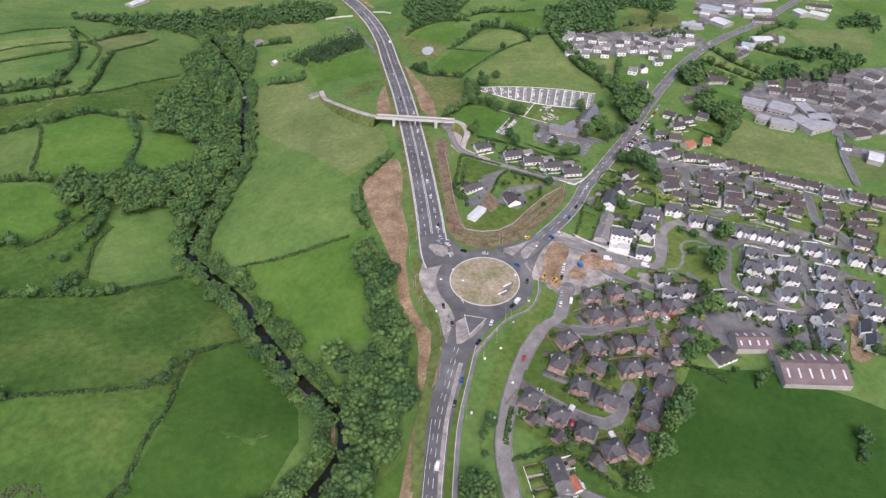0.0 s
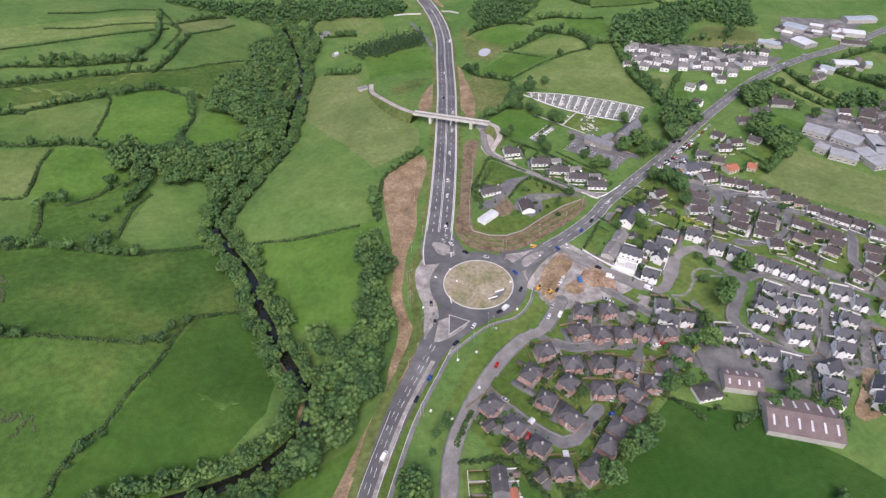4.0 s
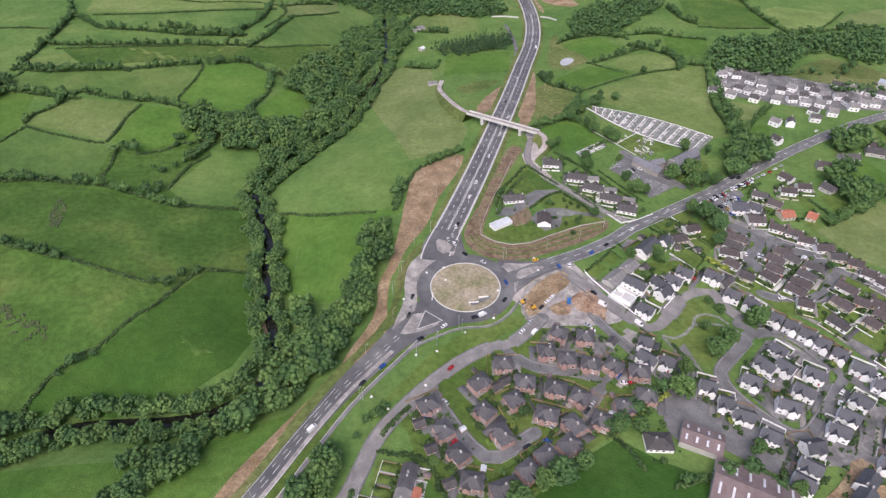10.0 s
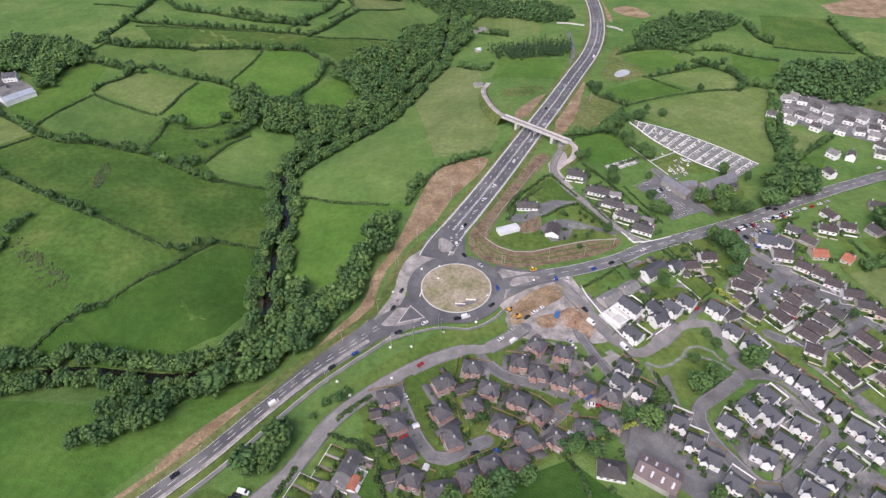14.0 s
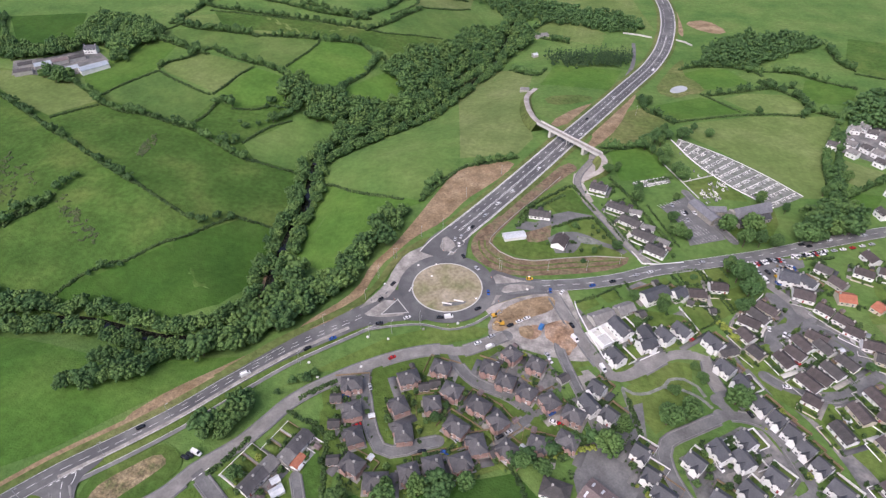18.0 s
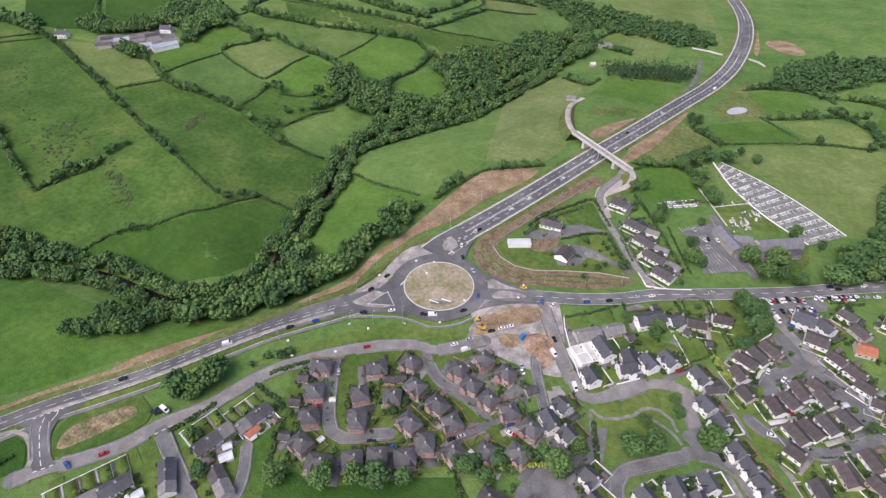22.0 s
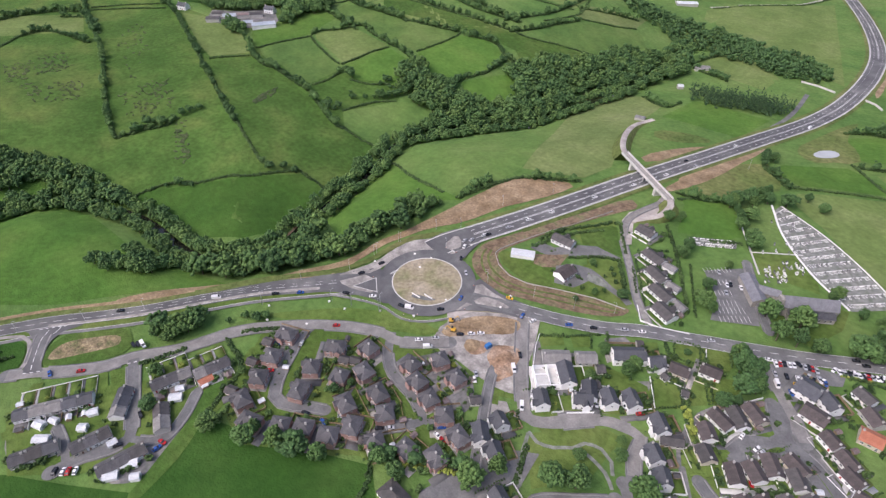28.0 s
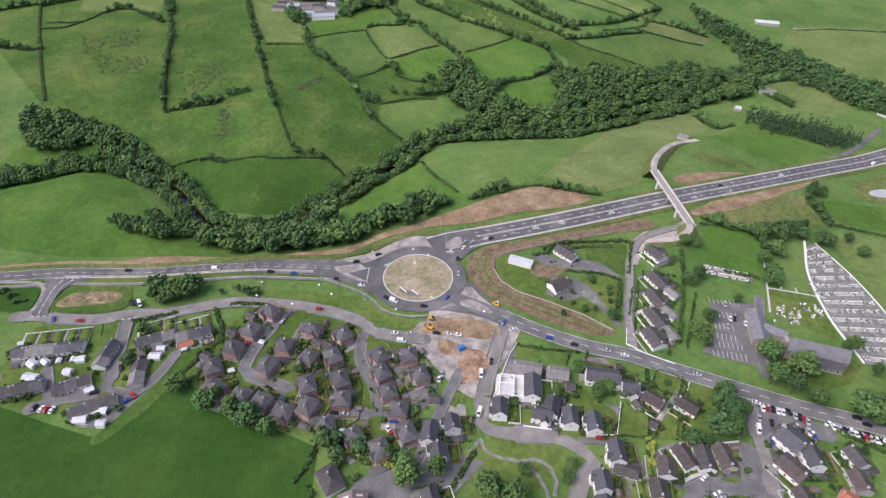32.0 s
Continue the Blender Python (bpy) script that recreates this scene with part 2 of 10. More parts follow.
def ground_z(x, y):
    """Height of the land: the town's level ground, the river's valley and the hillside beyond it."""
    dist, side = seg_dist(x, y, RIVER_LINE)
    low = -19.0 - 4.0 * ramp(100, 300, y) + 6.0 * ramp(0, -60, y)
    town = -14.0 * ramp(170, 480, y) * ramp(330, 150, x)
    if side < 0:
        hill = 20.0 + 10.0 * ramp(120, 330, y) * ramp(-60, -160, x)
        far = ramp(540, 680, y)
        hill = hill * (1 - far) + far * (-14.0 + 36.0 * ramp(-40, -330, x))
        return low + (hill - low) * (1 - math.exp(-max(0.0, dist - 6) / 110.0)) if dist > 6 else low
    wide = 95.0 - 45.0 * ramp(10, -60, y) 
    k = ramp(6, wide, dist) 
    return low + (town - low) * (0.25 * ramp(6, 22, dist) + 0.75 * k) if dist > 6 else low


def link_mesh(name, verts, faces, mats, slots=None, smooth=True, parent=None):
    me = bpy.data.meshes.new(name)
    me.from_pydata([tuple(v) for v in verts], [], [tuple(f) for f in faces])
    for m in mats if isinstance(mats, (list, tuple)) else [mats]:
        me.materials.append(m)
    if slots is not None:
        me.polygons.foreach_set("material_index", slots)
    if smooth:
        me.polygons.foreach_set("use_smooth", [True] * len(me.polygons))
    me.update()
    ob = new(name, me)
    if parent:
        ob.parent = parent
    return ob


def part(name, bm, mat, parent, label=""):
    me = bpy.data.meshes.new(name)
    bm.to_mesh(me)
    bm.free()
    for m in mat if isinstance(mat, (list, tuple)) else [mat]:
        me.materials.append(m)
    ob = new(name, me)
    ob.parent = parent
    if label:
        tagged(ob, label)
    return ob


def box(bm, x0, y0, z0, x1, y1, z1, bevel=0.0, slot=0):
    before = set(bm.faces)
    r = bmesh.ops.create_cube(bm, size=1.0, matrix=Matrix.Translation(((x0 + x1) / 2, (y0 + y1) / 2, (z0 + z1) / 2)) @ Matrix.Diagonal((abs(x1 - x0), abs(y1 - y0), abs(z1 - z0), 1)))
    if bevel:
        bmesh.ops.bevel(bm, geom=list({e for v in r["verts"] for e in v.link_edges}), offset=bevel, segments=1, affect="EDGES")
    if slot:
        for f in bm.faces:
            if f not in before:
                f.material_index = slot
    return bm


def tube(bm, p, q, r0, r1, n=8):
    p, q = Vector(p), Vector(q)
    m = Matrix.Translation((p + q) / 2) @ (q - p).to_track_quat("Z", "Y").to_matrix().to_4x4()
    bmesh.ops.create_cone(bm, cap_ends=True, segments=n, radius1=r0, radius2=r1, depth=(q - p).length, matrix=m)
    return bm


def place(x, y, angle=0.0, lift=0.0, scale=1.0):
    return Matrix.Translation((x, y, ground_z(x, y) + lift)) @ Matrix.Rotation(radians(angle), 4, "Z") @ Matrix.Scale(scale, 4)


def axis_values(lo, hi, step, far):
    inner = list(np.arange(lo, hi + 0.1, step))
    out, s, v = [], step, hi
    while v < far:
        s *= 1.35
        v += s
        out.append(v)
    left, s, v = [], step, lo
    while v > -far:
        s *= 1.35
        v -= s
        left.append(v)
    return left[::-1] + inner + out


def build_ground():
    xs, ys = axis_values(-620, 620, 7, 4500), axis_values(-330, 720, 7, 4500)
    verts = [(x, y, ground_z(x, y) - 0.2) for y in ys for x in xs]
    n = len(xs)
    faces = [(j * n + i, j * n + i + 1, (j + 1) * n + i + 1, (j + 1) * n + i) for j in range(len(ys) - 1) for i in range(n - 1)]
    ob = link_mesh("ground", verts, faces, G_PASTURE, smooth=True)
    tagged(ob, "rolling green pasture land reaching to the horizon", "ground", kind="structure")


build_ground()
LAYER = [0]


def inside(x, y, poly):
    hit_odd, j = False, len(poly) - 1
    for i in range(len(poly)):
        (xi, yi), (xj, yj) = poly[i], poly[j]
        if (yi > y) != (yj > y) and x < (xj - xi) * (y - yi) / (yj - yi) + xi:
            hit_odd = not hit_odd
        j = i
    return hit_odd


def smooth_loop(poly, passes=1):
    for _ in range(passes):
        out = []
        for a, b in zip(poly, poly[1:] + poly[:1]):
            out += [(0.75 * a[0] + 0.25 * b[0], 0.75 * a[1] + 0.25 * b[1]), (0.25 * a[0] + 0.75 * b[0], 0.25 * a[1] + 0.75 * b[1])]
        poly = out
    return poly


def drape(name, poly, mat, lift, label, category, step=8.0, rounding=1, fixed=False):
    """A sheet of ground cover laid over the land inside a closed outline."""
    from mathutils.geometry import delaunay_2d_cdt
    LAYER[0] += 1
    lift = lift if fixed else 0.05 + LAYER[0] * 0.0012
    poly = smooth_loop(list(poly), rounding)
    edge = []
    for a, b in zip(poly, poly[1:] + poly[:1]):
        k = max(1, int(math.dist(a, b) / step))
        edge += [(a[0] + (b[0] - a[0]) * i / k, a[1] + (b[1] - a[1]) * i / k) for i in range(k)]
    x0, x1 = min(p[0] for p in poly), max(p[0] for p in poly)
    y0, y1 = min(p[1] for p in poly), max(p[1] for p in poly)
    fill = [(x, y) for x in np.arange(x0 + step / 2, x1, step) for y in np.arange(y0 + step / 2, y1, step) if inside(x, y, poly)]
    pts = [Vector(p) for p in edge + fill]
    n = len(edge)
    vs, _, fs, *_ = delaunay_2d_cdt(pts, [], [list(range(n))], 1, 1e-4)
    ob = link_mesh(name, [(v.x, v.y, ground_z(v.x, v.y) + lift) for v in vs], fs, mat, smooth=True)
    return tagged(ob, label, category, kind="structure")


def curve_points(pts, step=4.0):
    """A smooth line through the given plan points, evenly stepped."""
    p = [Vector((*q, 0.0)) for q in pts]
    p = [2 * p[0] - p[1]] + p + [2 * p[-1] - p[-2]]
    out = []
    for i in range(1, len(p) - 2):
        k = max(1, int((p[i + 1] - p[i]).length / step))
        for j in range(k):
            t = j / k
            a, b, c, d = p[i - 1], p[i], p[i + 1], p[i + 2]
            out.append(0.5 * (2 * b + (c - a) * t + (2 * a - 5 * b + 4 * c - d) * t * t + (3 * b - a - 3 * c + d) * t ** 3))
    out.append(p[-2])
    return out


def normals(line):
    res = []
    for i in range(len(line)):
        d = line[min(i + 1, len(line) - 1)] - line[max(i - 1, 0)]
        d.normalize()
        res.append(Vector((-d.y, d.x, 0)))
    return res


def road_z(x, y):
    return ground_z(x, y)


def strip_mesh(line, left, right, lift, thick=0.0, keep=None):
    """Vertices and faces of a ribbon along a line from offset right to offset left; thick adds sides."""
    nm = normals(line)
    lf = left if callable(left) else (lambda i: left)
    rf = right if callable(right) else (lambda i: right)
    v, f = [], []
    for i, (p, n) in enumerate(zip(line, nm)):
        k = i / max(1, len(line) - 1)
        a, b = p + n * lf(k), p + n * rf(k)
        za, zb = road_z(a.x, a.y), road_z(b.x, b.y)
        zm = road_z(p.x, p.y)
        v += [(a.x, a.y, max(za, zm - 0.5) + lift + 0.02 * k), (b.x, b.y, max(zb, zm - 0.5) + lift + 0.02 * k)]
    for i in range(len(line) - 1):
        if keep is None or keep(i):
            f.append((2 * i, 2 * i + 1, 2 * i + 3, 2 * i + 2))
    if thick:
        n0 = len(v)
        v += [(x, y, z - thick) for x, y, z in v]
        for i in range(len(line) - 1):
            if keep is None or keep(i):
                f += [(2 * i + 2, n0 + 2 * i + 2, n0 + 2 * i, 2 * i), (2 * i + 1, n0 + 2 * i + 1, n0 + 2 * i + 3, 2 * i + 3)]
    return v, f


def ribbon(name, pts, left, right, lift, mat, label, category="road", step=4.0, thick=0.0, parent=None, kind="structure", keep=None):
    line = pts if isinstance(pts[0], Vector) else curve_points(pts, step)
    v, f = strip_mesh(line, left, right, lift, thick, keep)
    ob = link_mesh(name, v, f, mat, parent=parent)
    return tagged(ob, label, category if not parent else "", kind=kind if not parent else "")


def dashes(name, pts, offset, width, on, off, lift, parent, mat=None):
    line = curve_points(pts, 1.5)
    n_on, n_off = max(1, round(on / 1.5)), max(0, round(off / 1.5))
    v, f = strip_mesh(line, offset + width / 2, offset - width / 2, lift, 0, (lambda i: i % (n_on + n_off) < n_on) if n_off else None)
    used = sorted({i for q in f for i in q})
    idx = {o: n for n, o in enumerate(used)}
    return link_mesh(name, [v[i] for i in used], [[idx[i] for i in q] for q in f], mat or PAINT, parent=parent)


def ring(name, cx, cy, r0, r1, lift, mat, label, thick=0.0, n=96, category="road", parent=None):
    v, f = [], []
    for i in range(n):
        a = 2 * math.pi * i / n
        for r in (r0, r1):
            v.append((cx + r * math.cos(a), cy + r * math.sin(a), lift))
    for i in range(n):
        j = (i + 1) % n
        f.append((2 * i, 2 * i + 1, 2 * j + 1, 2 * j))
    if thick:
        b = len(v)
        v += [(x, y, z - thick) for x, y, z in v]
        for i in range(n):
            j = (i + 1) % n
            f += [(2 * i, 2 * j, b + 2 * j, b + 2 * i), (2 * j + 1, 2 * i + 1, b + 2 * i + 1, b + 2 * j + 1)]
    ob = link_mesh(name, v, f, mat, parent=parent)
    return tagged(ob, label, category if not parent else "", kind="structure" if not parent else "")


# ---- trees ----
_ico = bmesh.new()
bmesh.ops.create_icosphere(_ico, subdivisions=1, radius=1.0)
ICO_V = np.array([v.co[:] for v in _ico.verts])
ICO_F = np.array([[v.index for v in f.verts] for f in _ico.faces])
_ico.free()


def clumps(centres, radii, seed, squash=0.8, rough=0.36):
    """Many small uneven leaf masses as one vertex and face list."""
    g = np.random.default_rng(seed)
    c, r = np.asarray(centres, float), np.asarray(radii, float)
    n = len(c)
    v = np.repeat(ICO_V[None], n, 0) * (1 + g.uniform(-rough, rough, (n, len(ICO_V), 1)))
    ang = g.uniform(0, 2 * math.pi, n)
    ca, sa = np.cos(ang)[:, None], np.sin(ang)[:, None]
    v = np.stack([v[..., 0] * ca - v[..., 1] * sa, v[..., 0] * sa + v[..., 1] * ca, v[..., 2] * squash], -1)
    v = v * r[:, None, None] + c[:, None]
    f = ICO_F[None] + (np.arange(n) * len(ICO_V))[:, None, None]
    return v.reshape(-1, 3), f.reshape(-1, 3)


def crown_cloud(seed, kind):
    g = np.random.default_rng(seed)
    cs, rs = [], []
    if kind == "conifer":
        for i in range(95):
            h = g.uniform(0.08, 1.0) ** 0.8
            rad = 2.3 * (1 - h) + 0.12
            a = g.uniform(0, 2 * math.pi)
            k = g.uniform(0.5, 1.0)
            cs.append((rad * k * math.cos(a), rad * k * math.sin(a), 0.8 + 9.2 * h))
            rs.append(g.uniform(0.4, 0.75))
        return cs, rs
    lobes = [((0, 0, 6.0), 3.3)]
    for i in range(6):
        a = 2 * math.pi * i / 6 + g.uniform(-0.4, 0.4)
        d = g.uniform(1.4, 2.6)
        lobes.append(((d * math.cos(a), d * math.sin(a), g.uniform(3.9, 6.8)), g.uniform(1.6, 2.5)))
    lobes.append(((g.uniform(-0.8, 0.8), g.uniform(-0.8, 0.8), 8.0), 1.9))
    for c, r in lobes:
        for i in range(int(15 * r)):
            d = Vector((g.normal(), g.normal(), g.normal() * 0.9 + 0.25)).normalized()
            p = Vector(c) + d * r * g.uniform(0.72, 1.06)
            if p.z > 1.6:
                cs.append(p[:])
                rs.append(g.uniform(0.42, 0.85))
    return cs, rs


def make_tree(x, y, seed, kind, leaf, label, scale):
    root = new("tree")
    root.matrix_basis = place(x, y, seed * 40.0, -0.2, scale)
    bm = bmesh.new()
    if kind == "conifer":
        tube(bm, (0, 0, -0.5), (0, 0, 8.5), 0.24, 0.05)
    else:
        tube(bm, (0, 0, -0.5), (0.1, 0.05, 3.4), 0.34, 0.2)
        for i in range(5):
            a = i * 1.26 + seed
            tube(bm, (0.1, 0.05, 2.2 + 0.25 * i), (1.9 * math.cos(a), 1.9 * math.sin(a), 5.2 + 0.3 * (i % 3)), 0.15, 0.05, 6)
        tube(bm, (0.1, 0.05, 3.3), (0, 0, 7.2), 0.19, 0.05, 6)
    part("trunk", bm, BARK, root)
    v, f = clumps(*crown_cloud(seed, kind), seed)
    link_mesh("crown", v, f, leaf, parent=root, smooth=True)
    return tagged(root, label, "tree", kind="thing")


TREES = {}
TREE_KINDS = {
    "oak": ("broad", 1, "broad dark green deciduous tree in full leaf"), "ash": ("broad", 1, "mid green deciduous tree with an uneven crown"),
    "sycamore": ("broad", 0, "dense dark green sycamore with a rounded crown"), "willow": ("broad", 2, "light green willow-like tree in full leaf"),
    "thorn": ("broad", 0, "small dark hedgerow thorn tree"), "fir": ("conifer", 3, "dark green conifer with a pointed crown")}


def tree(kind, x, y, height, turn):
    s = height / 10.0
    if kind not in TREES:
        k, leaf, label = TREE_KINDS[kind]
        TREES[kind] = make_tree(x, y, len(TREES) + 3, k, LEAF[leaf], label, s)
        return
    wide = 1.0 + 0.3 * math.sin(turn * 1.7)
    copy_thing(TREES[kind], Matrix.Translation((x, y, ground_z(x, y) - 0.2)) @ Matrix.Rotation(radians(turn), 4, "Z") @ Matrix.Diagonal((s * wide, s * (2 - wide) * 0.5 + s * 0.5 * wide, s, 1))).scale = (s * wide, s * wide, s)


def hedge(height, width, *pts, mat=None, label="", step=1.25):
    """A field hedge: an uneven row of leafy masses along a line."""
    g = np.random.default_rng(int(abs(pts[0][0] * 7 + pts[0][1] * 13)))
    line = curve_points(pts, step)
    nm = normals(line)
    cs, rs = [], []
    for i, (p, n) in enumerate(zip(line, nm)):
        swell = 0.75 + 0.5 * noise.noise((p.x * 0.06, p.y * 0.06, 3.0)) + 0.25
        if height > 1.65 and mat is None and (seg_dist(p.x, p.y, DUAL)[0] < 13 or seg_dist(p.x, p.y, WEST)[0] < 12):
            continue
        if swell < 0.62 and height > 2:
            continue
        for _ in range(3):
            q = p + n * g.uniform(-width / 2, width / 2)
            h = height * swell
            r = g.uniform(0.4, 0.62) * min(width, 3.0) * 0.75
            cs.append((q.x, q.y, ground_z(q.x, q.y) + g.uniform(0.15, 0.85) * max(0.2, h - r * 0.5)))
            rs.append(r)
    if not cs:
        return
    v, f = clumps(cs, rs, 5, 0.9, 0.3)
    ob = link_mesh("hedge", v, f, mat or HEDGE_LEAF, smooth=True)
    tagged(ob, label or "uneven green hawthorn field hedge", "hedge", "field hedges", "thing")


def tree_mass(name, spots, label, leaf, category="woodland", conifers=False):
    """Trees that stand too close to count: trunks and uneven crowns in one mass. spots: x, y, height."""
    g = np.random.default_rng(int(abs(spots[0][0] * 3 + spots[0][1] * 7)) + 1)
    cs, rs, tv, tf = [], [], [], []
    for x, y, h in spots:
        z = ground_z(x, y)
        wide = h * g.uniform(0.36, 0.47)
        n = 20 if name == "hedgerow_trees" else 44
        d = g.normal(size=(n, 3))
        d[:, 2] = np.abs(d[:, 2]) * 0.9 - 0.35
        d /= np.linalg.norm(d, axis=1)[:, None]
        shell = g.uniform(0.78, 1.0, (n, 1)) * (1 + 0.22 * np.sin(3 * np.arctan2(d[:, 1], d[:, 0]) + g.uniform(0, 6.28)))[:, None]
        c = np.array([x, y, z + 0.56 * h]) + d * shell * (wide, wide, 0.4 * h)
        cs += c.tolist() + [(x, y, z + 0.5 * h)]
        rs += (g.uniform(0.075, 0.13, n) * h).tolist() + [0.37 * h]
        b0 = len(tv)
        for k in range(5):
            a = k * 1.2566
            tv += [(x + 0.03 * h * math.cos(a), y + 0.03 * h * math.sin(a), z - 0.5), (x + 0.015 * h * math.cos(a), y + 0.015 * h * math.sin(a), z + 0.55 * h)]
        tf += [(b0 + 2 * k, b0 + 2 * ((k + 1) % 5), b0 + 2 * ((k + 1) % 5) + 1, b0 + 2 * k + 1) for k in range(5)]
    v, f = clumps(cs, rs, 9, 0.85, 0.24)
    n = len(v)
    faces = f.tolist() + [[q + n for q in t] for t in tf]
    ob = link_mesh(name, np.vstack([v, np.array(tv)]), faces, [leaf, BARK], [0] * len(f) + [1] * len(tf), smooth=True)
    return tagged(ob, label, category, kind="stuff")


HEDGEROW = []


def row_trees(height, spacing, *pts):
    g = random.Random(int(abs(pts[0][0] * 3 + pts[-1][1] * 5)))
    line = curve_points(pts, 1.0)
    d = g.uniform(0, spacing)
    while d < len(line):
        p = line[int(d)]
        if seg_dist(p.x, p.y, DUAL)[0] < 15:
            d += 3
            continue
        HEDGEROW.append((p.x + g.uniform(-1, 1), p.y + g.uniform(-1, 1), height * g.uniform(0.5, 1.3)))
        d += spacing * g.uniform(0.25, 1.7)


def tall_hedge(*pts):
    hedge(2.3, 2.6, *pts, label="overgrown field hedge with scattered trees")
    row_trees(7.6, 6.4, *pts)


def low_hedge(*pts):
    hedge(1.7, 2.2, *pts)


WOOD_TREES = []
CLEAR = []
CLEAR.append([(-73.1, 348.2), (-56.3, 381.3), (-15.7, 379.5), (7.5, 362.3), (8.7, 300.1), (18.6, 233.8), (27.9, 199.5), (18.9, 170), (-25.7, 150.8), (-46.3, 238.4)])
CLEAR.append([(-134.8, 113.5), (-143.4, 155), (-121.6, 195.7), (-95.6, 233.1), (-76.6, 286.9), (-73, 345.9), (-46.1, 235.3), (-26.6, 149.9), (-30.4, 119.5), (-35.6, 86.4), (-87, 96.1)])
CLEAR.append([(-127.4, 103.9), (-86.4, 90.7), (-43.6, 81.9), (-60.8, 66.8), (-64.5, 22.3), (-79.6, 8.5), (-110.1, 21.3)])
CLEAR.append([(-98.4, -77.2), (-88.8, -63.9), (-77, -52), (-72.1, -33.6), (-60.6, -16.3), (-57.8, -1.7), (-58.1, 15.1), (-48.5, 33.4), (-42.8, 61.2), (-37.2, 88), (-24.8, 136.9), (-0.4, 109), (-8, 95.9), (-17.8, 64.2), (-32.3, 44.1), (-40.7, 22.7), (-45.6, 12.8), (-47.7, -6.4), (-47.5, -17), (-48.8, -34.3), (-57.1, -45.8), (-66.2, -55.5), (-75.4, -64.7), (-81.6, -72.3), (-92, -83.9)])


def wood(spacing, height, *poly, clear=17.5):
    g = random.Random(int(abs(poly[0][0] * 11 + poly[0][1])))
    x0, x1 = min(p[0] for p in poly), max(p[0] for p in poly)
    y0, y1 = min(p[1] for p in poly), max(p[1] for p in poly)
    spots, y = [], y0
    while y < y1:
        x = x0 + g.uniform(0, spacing)
        while x < x1:
            px, py = x + g.uniform(-0.4, 0.4) * spacing, y + g.uniform(-0.4, 0.4) * spacing
            if inside(px, py, poly) and not any(inside(px, py, c) for c in CLEAR) and seg_dist(px, py, RIVER_LINE)[0] > 5.4 and seg_dist(px, py, WEST)[0] > clear and seg_dist(px, py, DUAL)[0] > 16 and all((px - w[0]) ** 2 + (py - w[1]) ** 2 > 16 for w in WOOD_TREES):
                spots.append((px, py, height * g.choice((0.62, 0.8, 0.95, 1.05, 1.2, 1.35))))
            x += spacing
        y += spacing * 0.9
    WOOD_TREES.extend(spots)
    for k in range(3):
        if spots[k::3]:
            tree_mass("riverside_wood", spots[k::3], "dense deciduous woodland in full summer leaf", LEAF[k])


def bank_trees(spacing, height, *pts):
    """Trees along both banks of the river."""
    g = random.Random(17)
    line = curve_points(pts, 1.0)
    nm = normals(line)
    for side, name in ((-1, "near"), (1, "far")):
        spots, d = [], 0.0
        while d < len(line):
            p, n = line[int(d)], nm[int(d)]
            for off in (5.6, 9.8):
                if g.random() < (0.9 if off < 8 else 0.6):
                    q = p + n * side * (off + g.uniform(-1.2, 2.0))
                    if all((q.x - w[0]) ** 2 + (q.y - w[1]) ** 2 > 14 for w in WOOD_TREES):
                        spots.append((q.x, q.y, height * g.uniform(0.55, 1.2)))
            d += spacing * g.uniform(0.6, 1.4)
        for k in range(3):
            tree_mass("riverbank_trees", spots[k::3], "row of leafy alders and willows along the river bank", LEAF[k])


def far_wood(spacing, height, conifers, *poly):
    """A wood too far off to count its trees: one mass of crowns and trunks."""
    g = np.random.default_rng(int(abs(poly[0][0] * 11 + poly[0][1])))
    x0, x1 = min(p[0] for p in poly), max(p[0] for p in poly)
    y0, y1 = min(p[1] for p in poly), max(p[1] for p in poly)
    cs, rs = [], []
    for y in np.arange(y0, y1, spacing):
        for x in np.arange(x0, x1, spacing):
            px, py = x + g.uniform(-0.45, 0.45) * spacing, y + g.uniform(-0.45, 0.45) * spacing
            if not inside(px, py, poly) or any(inside(px, py, c) for c in CLEAR):
                continue
            h = height * g.uniform(0.55, 1.25)
            z = ground_z(px, py)
            for i in range(8):
                if conifers:
                    k = g.uniform(0, 1)
                    d, hh, r = 2.0 * (1 - k), h * (0.15 + 0.85 * k), 0.5 + 0.7 * (1 - k)
                else:
                    k = g.uniform(0, 1)
                    d, hh, r = h * 0.36 * math.sin(math.pi * (0.15 + 0.75 * k)), h * (0.2 + 0.66 * k), h * g.uniform(0.14, 0.24)
                a = g.uniform(0, 6.283)
                cs.append((px + d * math.cos(a), py + d * math.sin(a), z + hh))
                rs.append(r)
    v, f = clumps(cs, rs, 9)
    ob = link_mesh("distant_woodland", v, f, LEAF[3] if conifers else LEAF[0], smooth=True)
    tagged(ob, "distant mass of dark conifers" if conifers else "distant mixed deciduous woodland in full leaf", "woodland", kind="stuff")


# ---- buildings ----
def gable_wall(bm, L, W, h, rise):
    """Outer walls of a house with pointed gables, standing on its base."""
    x, y = L / 2, W / 2
    v = [bm.verts.new(p) for p in [(-x, -y, -1), (x, -y, -1), (x, y, -1), (-x, y, -1), (-x, -y, h), (x, -y, h), (x, y, h), (-x, y, h), (-x, 0, h + rise), (x, 0, h + rise)]]
    for q in [(0, 1, 5, 4), (2, 3, 7, 6), (1, 2, 6, 9, 5), (3, 0, 4, 8, 7), (3, 2, 1, 0)]:
        bm.faces.new([v[i] for i in q])
    return bm


